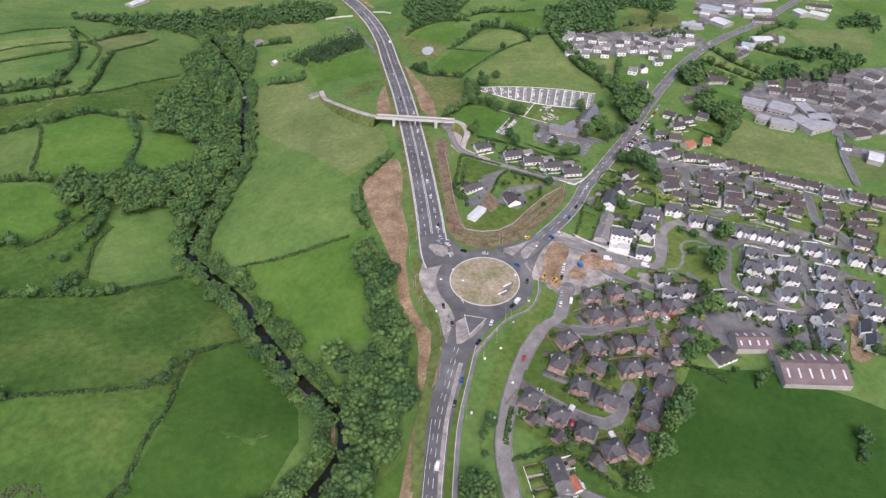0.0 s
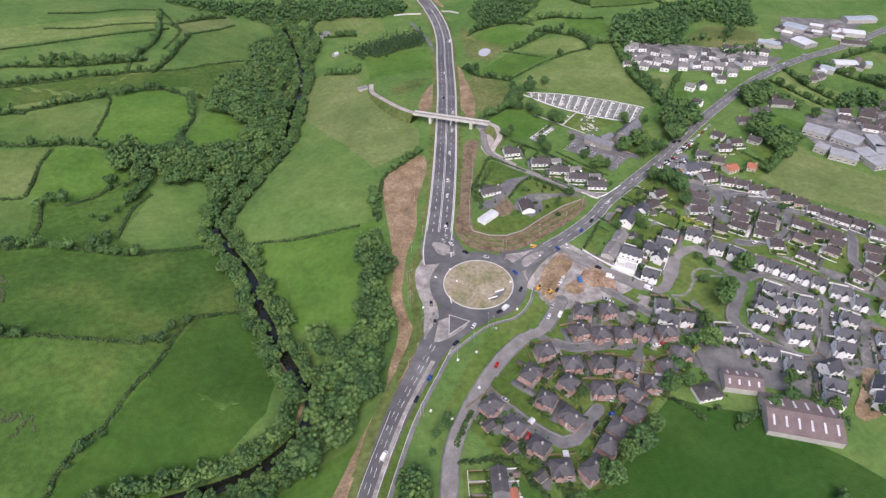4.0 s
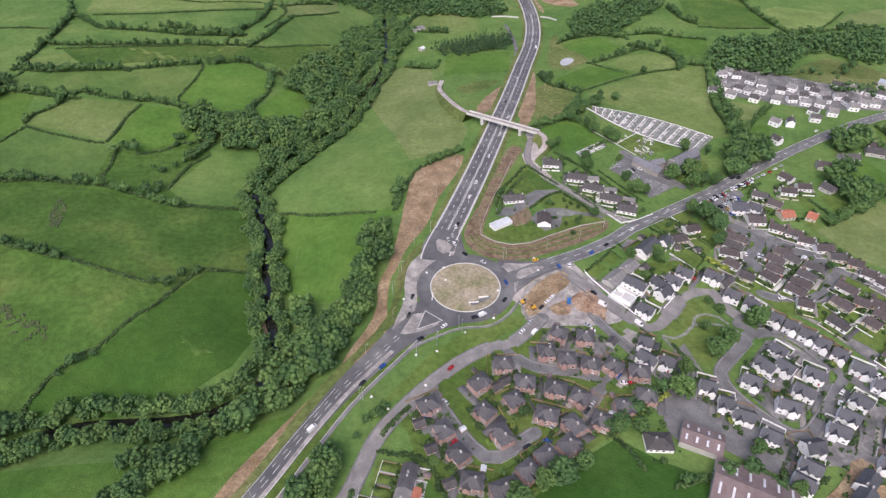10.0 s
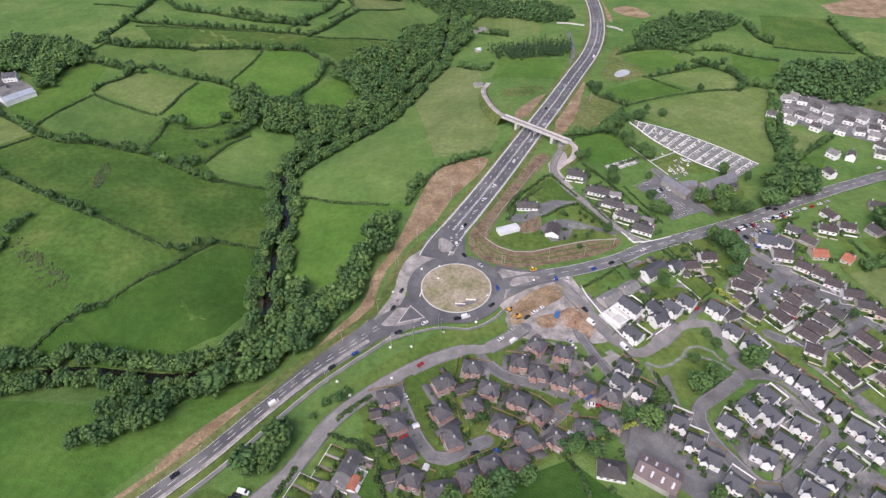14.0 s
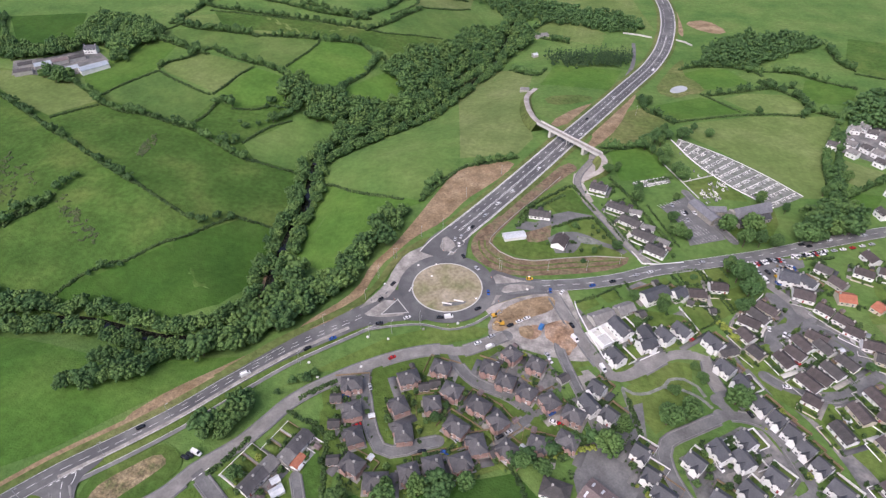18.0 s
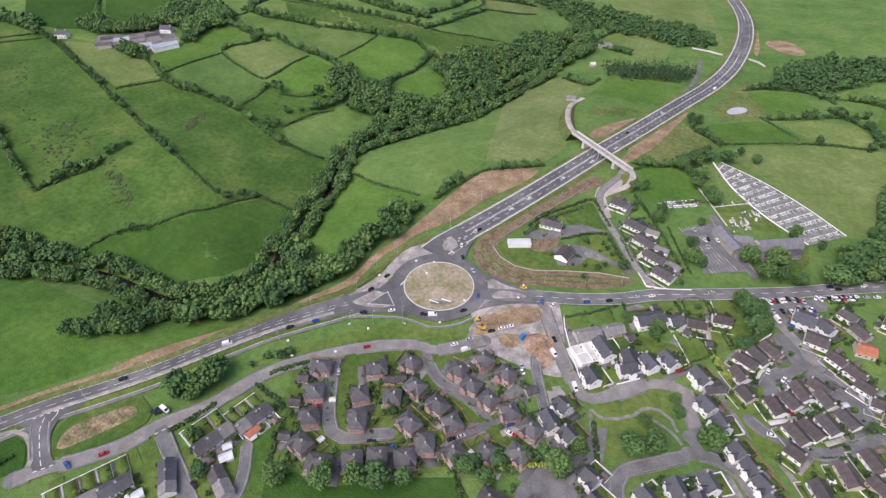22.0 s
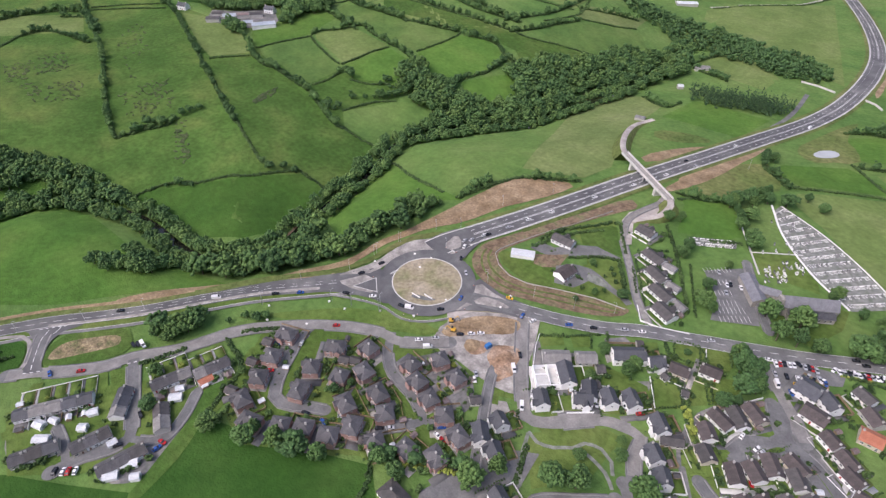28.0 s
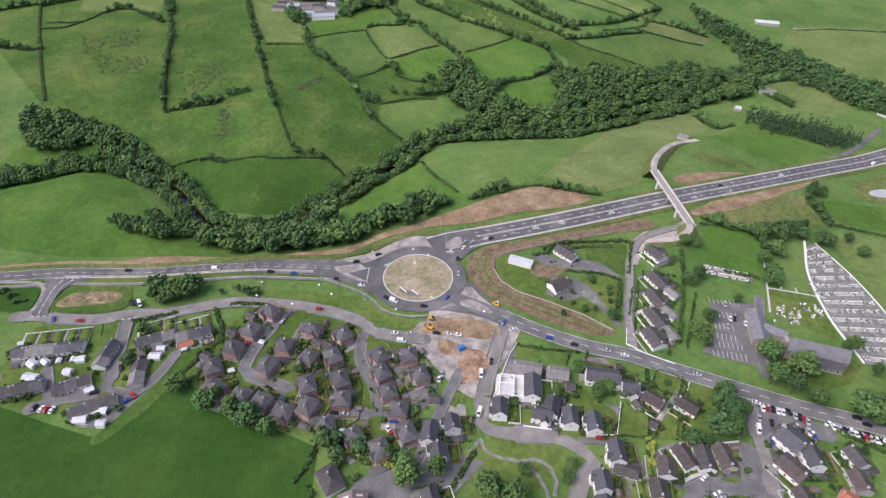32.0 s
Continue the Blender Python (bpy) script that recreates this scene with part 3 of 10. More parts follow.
def roof_solid(bm, L, W, h, rise, hip, over=0.35, thick=0.18):
    x, y = L / 2 + (over if hip else 0.2), W / 2 + over
    drop = rise * over / (W / 2)
    r = max(0.2, x - (y * 1.0 if hip else 0)) if hip else x
    z0, z1 = h - drop + thick, h + rise + thick
    pts = [(-x, -y, z0), (x, -y, z0), (x, y, z0), (-x, y, z0), (-r, 0, z1), (r, 0, z1)]
    t = [bm.verts.new(p) for p in pts]
    b = [bm.verts.new((p[0], p[1], p[2] - thick - (0.02 if i < 4 else 0.0))) for i, p in enumerate(pts)]
    quads = [(0, 1, 5, 4), (2, 3, 4, 5)]
    tris = [(1, 2, 5), (3, 0, 4)] if hip else []
    for q in quads + tris:
        bm.faces.new([t[i] for i in q])
        bm.faces.new([b[i] for i in reversed(q)])
    for i, j in ((0, 1), (1, 2), (2, 3), (3, 0)):
        if hip or (i, j) in ((0, 1), (2, 3)):
            bm.faces.new([t[j], t[i], b[i], b[j]])
    if not hip:
        for i, j, k in ((1, 2, 5), (3, 0, 4)):
            bm.faces.new([t[j], t[k], b[k], b[j]])
            bm.faces.new([t[k], t[i], b[i], b[k]])
    return r


SHARED = {}


def shared_mesh(key, build, mats):
    if key not in SHARED:
        bm = bmesh.new()
        build(bm)
        me = bpy.data.meshes.new(key[0] if isinstance(key, tuple) else key)
        bm.to_mesh(me)
        bm.free()
        for m in mats:
            me.materials.append(m)
        SHARED[key] = me
    return SHARED[key]


def child(name, me, parent, m):
    ob = new(name, me)
    ob.parent = parent
    ob.matrix_basis = m
    return ob


def window_mesh(w, h):
    def build(bm):
        box(bm, -w / 2, -0.05, 0, w / 2, 0.07, h)
        box(bm, -w / 2 + 0.09, -0.075, 0.09, -0.035, -0.04, h - 0.09, slot=1)
        box(bm, 0.035, -0.075, 0.09, w / 2 - 0.09, -0.04, h - 0.09, slot=1)
        box(bm, -w / 2 - 0.08, -0.14, -0.08, w / 2 + 0.08, 0.05, 0.0)
    return shared_mesh(("window", w, h), build, [UPVC, GLASS])


def door_mesh(col):
    def build(bm):
        box(bm, -0.52, -0.05, 0, 0.52, 0.07, 2.1)
        box(bm, -0.43, -0.08, 0.05, 0.43, -0.04, 2.02, slot=1)
        box(bm, 0.3, -0.12, 0.98, 0.36, -0.07, 1.1)
    return shared_mesh(("door", col), build, [UPVC, DOOR_MATS[col]])


DOOR_MATS = [material("door_paint_%d" % i, [c, c], 1.0, rough=0.4) for i, c in enumerate([(0.05, 0.06, 0.09), (0.3, 0.03, 0.03), (0.6, 0.6, 0.58), (0.12, 0.06, 0.03)])]


def chimney_mesh(mat_key, mat, tall):
    def build(bm):
        box(bm, -0.45, -0.35, -1.2, 0.45, 0.35, tall)
        box(bm, -0.52, -0.42, tall, 0.52, 0.42, tall + 0.1)
        for dx in (-0.2, 0.2):
            tube(bm, (dx, 0, tall + 0.1), (dx, 0, tall + 0.5), 0.12, 0.1, 6)
    return shared_mesh(("chimney", mat_key, tall), build, [mat])


HOUSE_SPOTS = []


def house(x, y, L, W, angle, wall, roof, eaves, rise, hip, label, category="house", chimneys=1, storeys=2, rich=True, group="", seed=0):
    g = random.Random(int(abs(x * 31 + y * 17)) + seed)
    root = new(category.replace(" ", "_"))
    HOUSE_SPOTS.append((x, y, max(L, W) / 2))
    root.matrix_basis = place(x, y, angle)
    bm = bmesh.new()
    if hip:
        box(bm, -L / 2, -W / 2, -1, L / 2, W / 2, eaves + 0.1)
    else:
        gable_wall(bm, L, W, eaves, rise)
    part("wall", bm, wall, root)
    bm = bmesh.new()
    r = roof_solid(bm, L, W, eaves, rise, hip)
    top = part("roof", bm, roof, root)
    bm = bmesh.new()
    tube(bm, (-r, 0, eaves + rise + 0.16), (r, 0, eaves + rise + 0.16), 0.14, 0.14, 6)
    part("ridge", bm, roof, top)
    for i in range(chimneys):
        cx = (-L / 2 + 0.7, L / 2 - 0.7)[(i + g.randint(0, 1)) % 2] if not hip else g.uniform(-0.2, 0.2) * L
        child("chimney", chimney_mesh(roof.name, ROOF_BROWN if wall == BRICK else RENDER_GREY, 0.9), top, Matrix.Translation((cx, 0.0, eaves + rise)))
    wide, high = (1.5, 1.15)
    for s, turn in ((-1, 0), (1, 180)):
        n = max(2, int(L / 3.0)) if rich else 2
        dn = g.randint(0, n - 1)
        for i in range(n):
            wx = (-L / 2 + (i + 0.5) * L / n) * 0.94
            for st in range(storeys):
                if st == 0 and i == dn and rich:
                    child("door", door_mesh(g.randint(0, 3)), root, Matrix.Translation((wx, s * W / 2, 0.05)) @ Matrix.Rotation(radians(turn), 4, "Z"))
                    continue
                child("window", window_mesh(wide, high), root, Matrix.Translation((wx, s * W / 2, 0.95 + 2.6 * st)) @ Matrix.Rotation(radians(turn), 4, "Z"))
    if rich and storeys > 1:
        for s, turn in ((-1, -90), (1, 90)):
            child("window", window_mesh(0.9, 1.0), root, Matrix.Translation((s * L / 2, g.uniform(-1, 1), 3.5)) @ Matrix.Rotation(radians(turn), 4, "Z"))
    return tagged(root, label, category, group, "thing")


def annex(root, x0, y0, x1, y1, h, wall, roof, rise):
    """A lower wing with its own pitched roof across the house."""
    bm = bmesh.new()
    L, W = abs(y1 - y0), abs(x1 - x0)
    gable_wall(bm, L, W, h, rise)
    m = Matrix.Translation(((x0 + x1) / 2, (y0 + y1) / 2, 0)) @ Matrix.Rotation(radians(90), 4, "Z")
    bmesh.ops.transform(bm, matrix=m, verts=bm.verts)
    wing = part("wing", bm, wall, root)
    bm = bmesh.new()
    roof_solid(bm, L, W, h, rise, False, 0.25)
    bmesh.ops.transform(bm, matrix=m, verts=bm.verts)
    part("wing_roof", bm, roof, wing)


def brick_house(x, y, L, W, a):
    L, W = min(max(L - 0.6, 8.4), 10.8), 7.8
    h = house(x, y, L, W, a, BRICK, ROOF_ESTATE, 4.9, 2.4, True, "red-brick two-storey house with a dark hipped roof", group="brick estate houses")
    s = 1 if int(x * 3 + y) % 2 else -1
    annex(h, -1.9 * s - 1.6, -W / 2 - 1.3, -1.9 * s + 1.6, 0.5, 4.7, BRICK, ROOF_ESTATE, 1.5)


def white_house(x, y, L, W, a):
    h = house(x, y, min(max(L - 0.8, 7.2), 10.5), 7.2, a, RENDER, ROOF_SLATE, 5.0, 2.9, False, "white rendered two-storey house with a blue-black slate roof", group="white estate houses")
    s = 1 if int(x + y * 2) % 2 else -1
    annex(h, s * 1.8 - 1.7, -5.0, s * 1.8 + 1.7, 0.3, 4.6, RENDER, ROOF_SLATE, 1.9)


def slate_house(x, y, L, W, a):
    house(x, y, L, W, a, RENDER, ROOF_SLATE, 4.8, 2.6, False, "rendered house with a long dark slate roof", chimneys=2)


def low_house(x, y, L, W, a):
    house(x, y, L, W, a, RENDER_GREY, ROOF_GREY, 2.8, 2.1, False, "old single-storey building with a weathered grey roof", storeys=1)


def brown_bungalow(x, y, L, W, a):
    wall = (RENDER, RENDER, RENDER_CREAM)[int(abs(x + y)) % 3]
    house(x, y, min(max(L * 0.96, 8.6), 11.8), min(W, 7.6) if W < 9 else W, a, wall, (ROOF_BROWN, ROOF_BROWN, ROOF_BROWN, ROOF_DARK)[int(abs(x * 7 + y)) % 4], 2.9, 2.2, False, "pebbledashed bungalow with a dark tiled roof", group="brown-roofed bungalows", storeys=1)


def grey_bungalow(x, y, L, W, a):
    h = house(x, y, min(L, 15), W, a, RENDER, ROOF_DARK, 2.8, 2.2, False, "white bungalow with a dark grey tiled roof", storeys=1, group="lane bungalows")
    annex(h, -1.8, 0, 1.8, W / 2 + 2.5, 2.6, RENDER, ROOF_DARK, 1.4)


def terrace(x, y, L, W, a):
    """A row of joined cottages, each with its own roof covering."""
    n = max(2, round(L / 6.5))
    for i in range(n):
        p = place(x, y, a) @ Vector((-L / 2 + (i + 0.5) * L / n, 0, 0))
        g = random.Random(i * 7 + int(abs(x)))
        house(p.x, p.y, L / n - 0.42, W, a, g.choice((RENDER, RENDER, RENDER_CREAM, RENDER_GREY)), g.choice((ROOF_DARK, ROOF_ESTATE, ROOF_GREY, ROOF_SLATE)), 2.9 + 0.12 * (i % 2), 2.0, False, "low rendered terrace cottage with a grey roof", category="cottage", chimneys=1, storeys=1, group="terrace cottages")


def garage(x, y, L, W, a):
    house(x, y, L, W, a, BRICK if x < 60 else RENDER_GREY, ROOF_DARK, 2.3, 1.3, False, "small detached garage with a dark pitched roof", category="garage", chimneys=0, storeys=1, rich=False)


def far_white(x, y, L, W, a):
    house(x, y, min(L, 8.6), 6.6, a, RENDER, (ROOF_DARK, ROOF_GREY)[int(abs(x)) % 2], 4.3, 2.4, False, "distant white house with a grey roof", chimneys=1, rich=False, group="distant white houses")


def far_house(x, y, L, W, a):
    house(x, y, min(L, 15), W, a, (RENDER, RENDER_GREY, RENDER_GREY)[int(abs(y)) % 3], (ROOF_BROWN, ROOF_DARK, ROOF_BROWN)[int(abs(x)) % 3], 3.2, 2.3, False, "rendered house with a grey pitched roof", chimneys=1, storeys=1, rich=False)


def shed(x, y, L, W, a, wall, roof, eaves, rise, label, category="shed", lights=0):
    root = new(category.replace(" ", "_"))
    root.matrix_basis = place(x, y, a)
    part("wall", gable_wall(bmesh.new(), L, W, eaves, rise), wall, root)
    bm = bmesh.new()
    roof_solid(bm, L, W, eaves, rise, False, 0.3, 0.12)
    top = part("roof", bm, roof, root)
    for s in (-1, 1):
        for i in range(lights):
            bm = bmesh.new()
            px = -L / 2 + (i + 0.5) * L / lights
            box(bm, px - 0.5, -W * 0.12, -0.03, px + 0.5, W * 0.12, 0.03)
            ob = part("rooflight", bm, SHEET_WHITE, top, "pale translucent rooflight sheet")
            ob.matrix_basis = Matrix.Translation((0, s * W / 4, eaves + rise / 2 + 0.16)) @ Matrix.Rotation(-s * math.atan2(rise, W / 2), 4, "X")
    bm = bmesh.new()
    box(bm, L / 2 - 0.05, -W * 0.2, 0, L / 2 + 0.08, W * 0.2, eaves * 0.85)
    part("door", bm, STEEL, root, "sliding metal door")
    return tagged(root, label, category, kind="thing")


def flat_block(x, y, L, W, a, h, wall, roof, label, category="building"):
    root = new(category.replace(" ", "_"))
    root.matrix_basis = place(x, y, a)
    part("wall", box(bmesh.new(), -L / 2, -W / 2, -1, L / 2, W / 2, h), wall, root)
    part("roof", box(bmesh.new(), -L / 2 - 0.3, -W / 2 - 0.3, h + 0.003, L / 2 + 0.3, W / 2 + 0.3, h + 0.35), roof, root)
    for s, turn in ((-1, 0), (1, 180)):
        for i in range(max(2, int(L / 4))):
            child("window", window_mesh(2.0, 1.3), root, Matrix.Translation((-L / 2 + (i + 0.5) * L / max(2, int(L / 4)), s * W / 2, 1.0)) @ Matrix.Rotation(radians(turn), 4, "Z"))
    return tagged(root, label, category, kind="thing")


def church(x, y, a):
    root = new("church")
    root.matrix_basis = place(x, y, a)
    part("nave_wall", gable_wall(bmesh.new(), 30, 9, 7, 5), STONE, root)
    bm = bmesh.new()
    roof_solid(bm, 30, 9, 7, 5, False)
    part("nave_roof", bm, SLATE_PALE, root)
    for s in (-1, 1):
        bm = bmesh.new()
        box(bm, -13, s * 4.5, -1, 13, s * 8.0, 3.6)
        part("aisle_wall", bm, STONE, root)
        bm = bmesh.new()
        q = [bm.verts.new(p) for p in [(-13.3, s * 4.52, 6.0), (13.3, s * 4.52, 6.0), (13.3, s * 8.4, 3.7), (-13.3, s * 8.4, 3.7)]]
        f = bm.faces.new(q)
        bmesh.ops.solidify(bm, geom=[f], thickness=0.2)
        part("aisle_roof", bm, SLATE_PALE, root)
        for i in range(8):
            child("window", window_mesh(1.2, 1.9), root, Matrix.Translation((-11 + i * 3.1, s * 8.0, 1.1)) @ Matrix.Rotation(0 if s < 0 else math.pi, 4, "Z"))
    bm = bmesh.new()
    box(bm, -17.2, -2.2, -1, -14.9, 2.2, 10.5)
    part("bellcote", bm, STONE, root)
    tagged(root, "long grey stone church with a steep slate roof and side aisles", "church", kind="thing")



def new_building(x, y, L, W, a):
    """A building under construction: white block walls open to the sky, on a slab."""
    root = new("unfinished_building")
    root.matrix_basis = place(x, y, a)
    part("slab", box(bmesh.new(), -11, -8, -0.6, 11, 8, 0.35), CONCRETE, root)
    for x0, y0, x1, y1 in ((-9, -6.5, 9, -6.1), (-9, 6.1, 9, 6.5), (-9, -6.1, -8.6, 6.1), (8.6, -6.1, 9, 6.1), (-2, -6.1, -1.6, 6.1), (3.4, -1, 3.8, 6.1), (-8.6, 0.5, -2, 0.9)):
        part("block_wall", box(bmesh.new(), x0, y0, 0.36, x1, y1, 3.2), RENDER, root)
    part("floor_deck", box(bmesh.new(), -8.4, -5.9, 2.5, -2.2, 0.3, 2.7), CONCRETE, root)
    tagged(root, "white block building under construction, open to the sky", "building", kind="thing")


# ---- roads ----
CX, CY = 0.8, 1.0
roundabout = ring("roundabout_carriageway", CX, CY, 21.6, 30.0, 0.64, TARMAC, "circular dark tarmac carriageway of the roundabout")
ring("kerb", CX, CY, 21.0, 21.7, 0.78, CONCRETE, "pale concrete inner kerb", 0.25, parent=roundabout)
drape("roundabout_island", [(CX + 21.1 * math.cos(i * math.pi / 24), CY + 21.1 * math.sin(i * math.pi / 24)) for i in range(48)], SEEDED, 0.7, "round traffic island of thinly seeded earth", "traffic island", 4.0, 0, True)
DUAL = [(-16, 27), (-13, 38), (-4.7, 57), (8.2, 86), (27.5, 131.8), (51.8, 192.8), (78.2, 262.2), (107.1, 344.5), (134.1, 422.6), (151.1, 499.1), (158.3, 592.8), (150.9, 683.4), (120, 800), (60, 960)]
WEST = [(-22, -17), (-31.1, -25.6), (-47.8, -42.9), (-72.4, -69.4), (-90.2, -93.9), (-106.9, -118.8), (-123, -139), (-141.1, -160), (-158, -184), (-190, -230), (-240, -300)]
MAIN = [(26, 5), (36.2, 8.3), (57.6, 16.5), (82, 25), (104.6, 35.7), (122, 47), (144.2, 57.6), (170, 70), (200, 85), (231, 103), (297, 138), (368, 170), (440, 192), (527, 205), (643, 233), (760, 260)]
dual = ribbon("dual_carriageway", DUAL, lambda k: 8.6, lambda k: -8.6, 0.56, TARMAC, "new dark tarmac dual carriageway with white lines")
west_road = ribbon("approach_road", WEST, lambda k: 7.0 - 2.2 * ramp(0.1, 0.35, k), lambda k: -7.0 + 2.8 * ramp(0.1, 0.35, k), 0.54, TARMAC, "new single carriageway road with dashed white lines")
main_street = ribbon("main_street", MAIN, 5.0, -5.0, 0.52, TARMAC_OLD, "worn grey tarmac main street leading into the town")
for off in (-8.1, 8.1):
    dashes("edge_line", DUAL[2:], off, 0.35, 6, 0, 0.64, dual)
for off in (-0.5, 0.5):
    dashes("centre_line", DUAL[2:], off, 0.3, 6, 0, 0.64, dual)
for off in (-4.3, 4.3):
    dashes("lane_line", DUAL[2:], off, 0.3, 3, 6, 0.64, dual)
for off in (-9.0, 9.0):
    ribbon("concrete_edge", DUAL, off + 0.4, off - 0.4, 0.61, CONCRETE, "", parent=dual)
for off in (-3.9, 4.4):
    dashes("edge_line", WEST[3:], off, 0.16, 6, 0, 0.62, west_road)
ribbon("dusty_edge", WEST[2:8], 4.7, 2.4, 0.6, DUSTY, "", parent=west_road)
dashes("lane_line", WEST[1:], 0.3, 0.2, 4.5, 3, 0.62, west_road)
dashes("lane_line", WEST[1:6], -1.9, 0.16, 3, 4.5, 0.62, west_road)
dashes("lane_line", MAIN[2:], 0, 0.25, 4.5, 4.5, 0.6, main_street)
for off in (-4.7, 4.7):
    dashes("edge_line", MAIN[2:], off, 0.18, 6, 0, 0.6, main_street)
# flared throats of the three arms
drape("road_flare", [(-30, 12), (-27, 24), (-21, 50), (-10, 62), (4, 58), (4, 42), (6, 30), (-10, 27), (-20, 20)], TARMAC, 0.5, "dark tarmac mouth of the dual carriageway at the roundabout", "road", 6, 1, True)
drape("road_flare", [(-29, -6), (-38, -18), (-62, -48), (-56, -62), (-40, -44), (-20, -33), (-2, -29), (-8, -24), (-20, -18)], TARMAC, 0.5, "dark tarmac mouth of the approach road", "road", 6, 1, True)
drape("road_flare", [(26, -14), (32, -6), (48, 6), (66, 12), (66, 24), (44, 20), (34, 22), (22, 24), (28, 8)], TARMAC, 0.5, "dark tarmac mouth of the main street", "road", 6, 1, True)


def splitter(pts, label):
    ob = drape("splitter_island", pts, CONCRETE, 0.76, label, "traffic island", 3, 0, True)
    x0 = sum(p[0] for p in pts) / len(pts)
    y0 = sum(p[1] for p in pts) / len(pts)
    inner = [(x0 + 0.9 * (p[0] - x0), y0 + 0.9 * (p[1] - y0)) for p in pts]
    o2 = drape("splitter_surface", inner, TARMAC, 0.82, "", "", 3, 0, True)
    o2.parent = ob
    for k in ("label", "category", "kind"):
        if k in o2:
            del o2[k]


splitter([(-31.1, -31.4), (-25.3, -16.7), (-15.6, -25.9)], "kerbed triangular splitter island with a dark surface")
splitter([(-6, 34), (-3, 33), (2, 46), (0, 47)], "pale kerbed splitter island at the dual carriageway")
drape("dusty_apron", [(-15.8, 44.3), (-1.7, 38.3), (-2.8, 29.7), (-15.7, 27.1), (-22.9, 19), (-28.7, 1.1), (-29.9, -13.4), (-36.8, -27), (-45.9, -36.5), (-44.6, -26.8), (-36.5, -5.7), (-36.6, 9.4), (-33.1, 24.7), (-26, 32.8)], DUSTY, 0.515, "pale dusty tarmac at the edge of the roundabout", "road", 3, 1, True)
drape("dusty_apron", [(-30.7, -15.8), (-14.8, -26.8), (-28.4, -33.1), (-41.2, -34.5), (-38.3, -29.1)], DUSTY, 0.66, "pale dusty tarmac at the edge of the roundabout", "road", 3, 1, True)
drape("dusty_apron", [(-13.9, 50.3), (-4.4, 44.2), (-1.8, 34), (-13, 32.7)], DUSTY, 0.662, "pale dusty tarmac at the edge of the roundabout", "road", 3, 1, True)
drape("dusty_apron", [(26, 21.1), (36.5, 18.3), (52.7, 18.1), (40.9, 9.1), (35.2, 5.3), (29.1, -11.8), (27.3, 5.4)], DUSTY, 0.517, "pale dusty tarmac at the edge of the roundabout", "road", 3, 1, True)
drape("worn_surface", [(33, 3), (35, 12), (46, 15), (55, 14), (44, 8)], DUSTY, 0.66, "pale dusty worn patch on the main street", "road", 3, 1, True)


STREETS = []


def street(width, *pts):
    STREETS.append((width, pts))


def build_streets():
    """Carriageways with kerbs and footways that stop where another road comes in."""
    lines = [curve_points(p, 4.0) for _, p in STREETS]
    others = [(5.0, curve_points(MAIN, 4.0)), (6.0, curve_points(WEST, 4.0)), (30.0, [Vector((CX, CY, 0))])]
    for n, (width, pts) in enumerate(STREETS):
        line = lines[n]
        ob = ribbon("street", line, width / 2, -width / 2, 0.42 + n * 0.0018, PAVING if width < 3.5 else TARMAC_PALE if 5.5 < width < 6.5 else TARMAC_OLD, "narrow pale unmade lane" if width < 3.5 else "grey tarmac residential street with kerbs")
        for p in (line[0], line[-1]):
            if any((p - q).length < w / 2 + 2.0 for k, ((w, _), l) in enumerate(zip(STREETS, lines)) if k != n for q in l) or any((p - q).length < w + 2.0 for w, l in ((5.0, curve_points(MAIN, 4.0)), (6.0, curve_points(WEST, 4.0))) for q in l):
                continue
            r = width * 0.68
            drape("street_end", [(p.x + r * math.cos(k * 0.449), p.y + r * math.sin(k * 0.449)) for k in range(14)], TARMAC_OLD, 0.4 + n * 0.0018, "rounded tarmac end of a street", "street", 3, 0, True)
        near = [(w / 2 + 0.5, l) for k, ((w, _), l) in enumerate(zip(STREETS, lines)) if k != n] + others
        for s in (-1, 1):
            side = [p + m * s * (width / 2 + 0.6) for p, m in zip(line, normals(line))]
            free = [all(min((p - q).length_squared for q in l) > (w + 1.5) ** 2 for w, l in near) and all(abs(i - j) < 8 or (p - q).length_squared > (width / 2 + 0.4) ** 2 for j, q in enumerate(line)) for i, p in enumerate(side)]
            ok = lambda i, free=free: free[i] and free[i + 1]
            if not any(ok(i) for i in range(len(line) - 1)):
                continue
            ribbon("kerb", line, s * (width / 2 + 0.12) + 0.13, s * (width / 2 + 0.12) - 0.13, 0.55 + n * 0.0018, KERB, "", thick=0.3, parent=ob, keep=ok)
            ribbon("footway", line, s * (width / 2 + 0.7) + 0.45, s * (width / 2 + 0.7) - 0.45, 0.53 + n * 0.0018, FOOTWAY, "", thick=0.3, parent=ob, keep=ok)


# ---- river ----
ribbon("river", RIVER_LINE, 3.1, -3.1, 0.5, WATER, "narrow dark river between wooded banks", "river")

ribbon("shingle_bank", RIVER_LINE[10:13], -3.2, -5.2, 0.56, SOIL, "strip of brown shingle at the water's edge", "river bank")
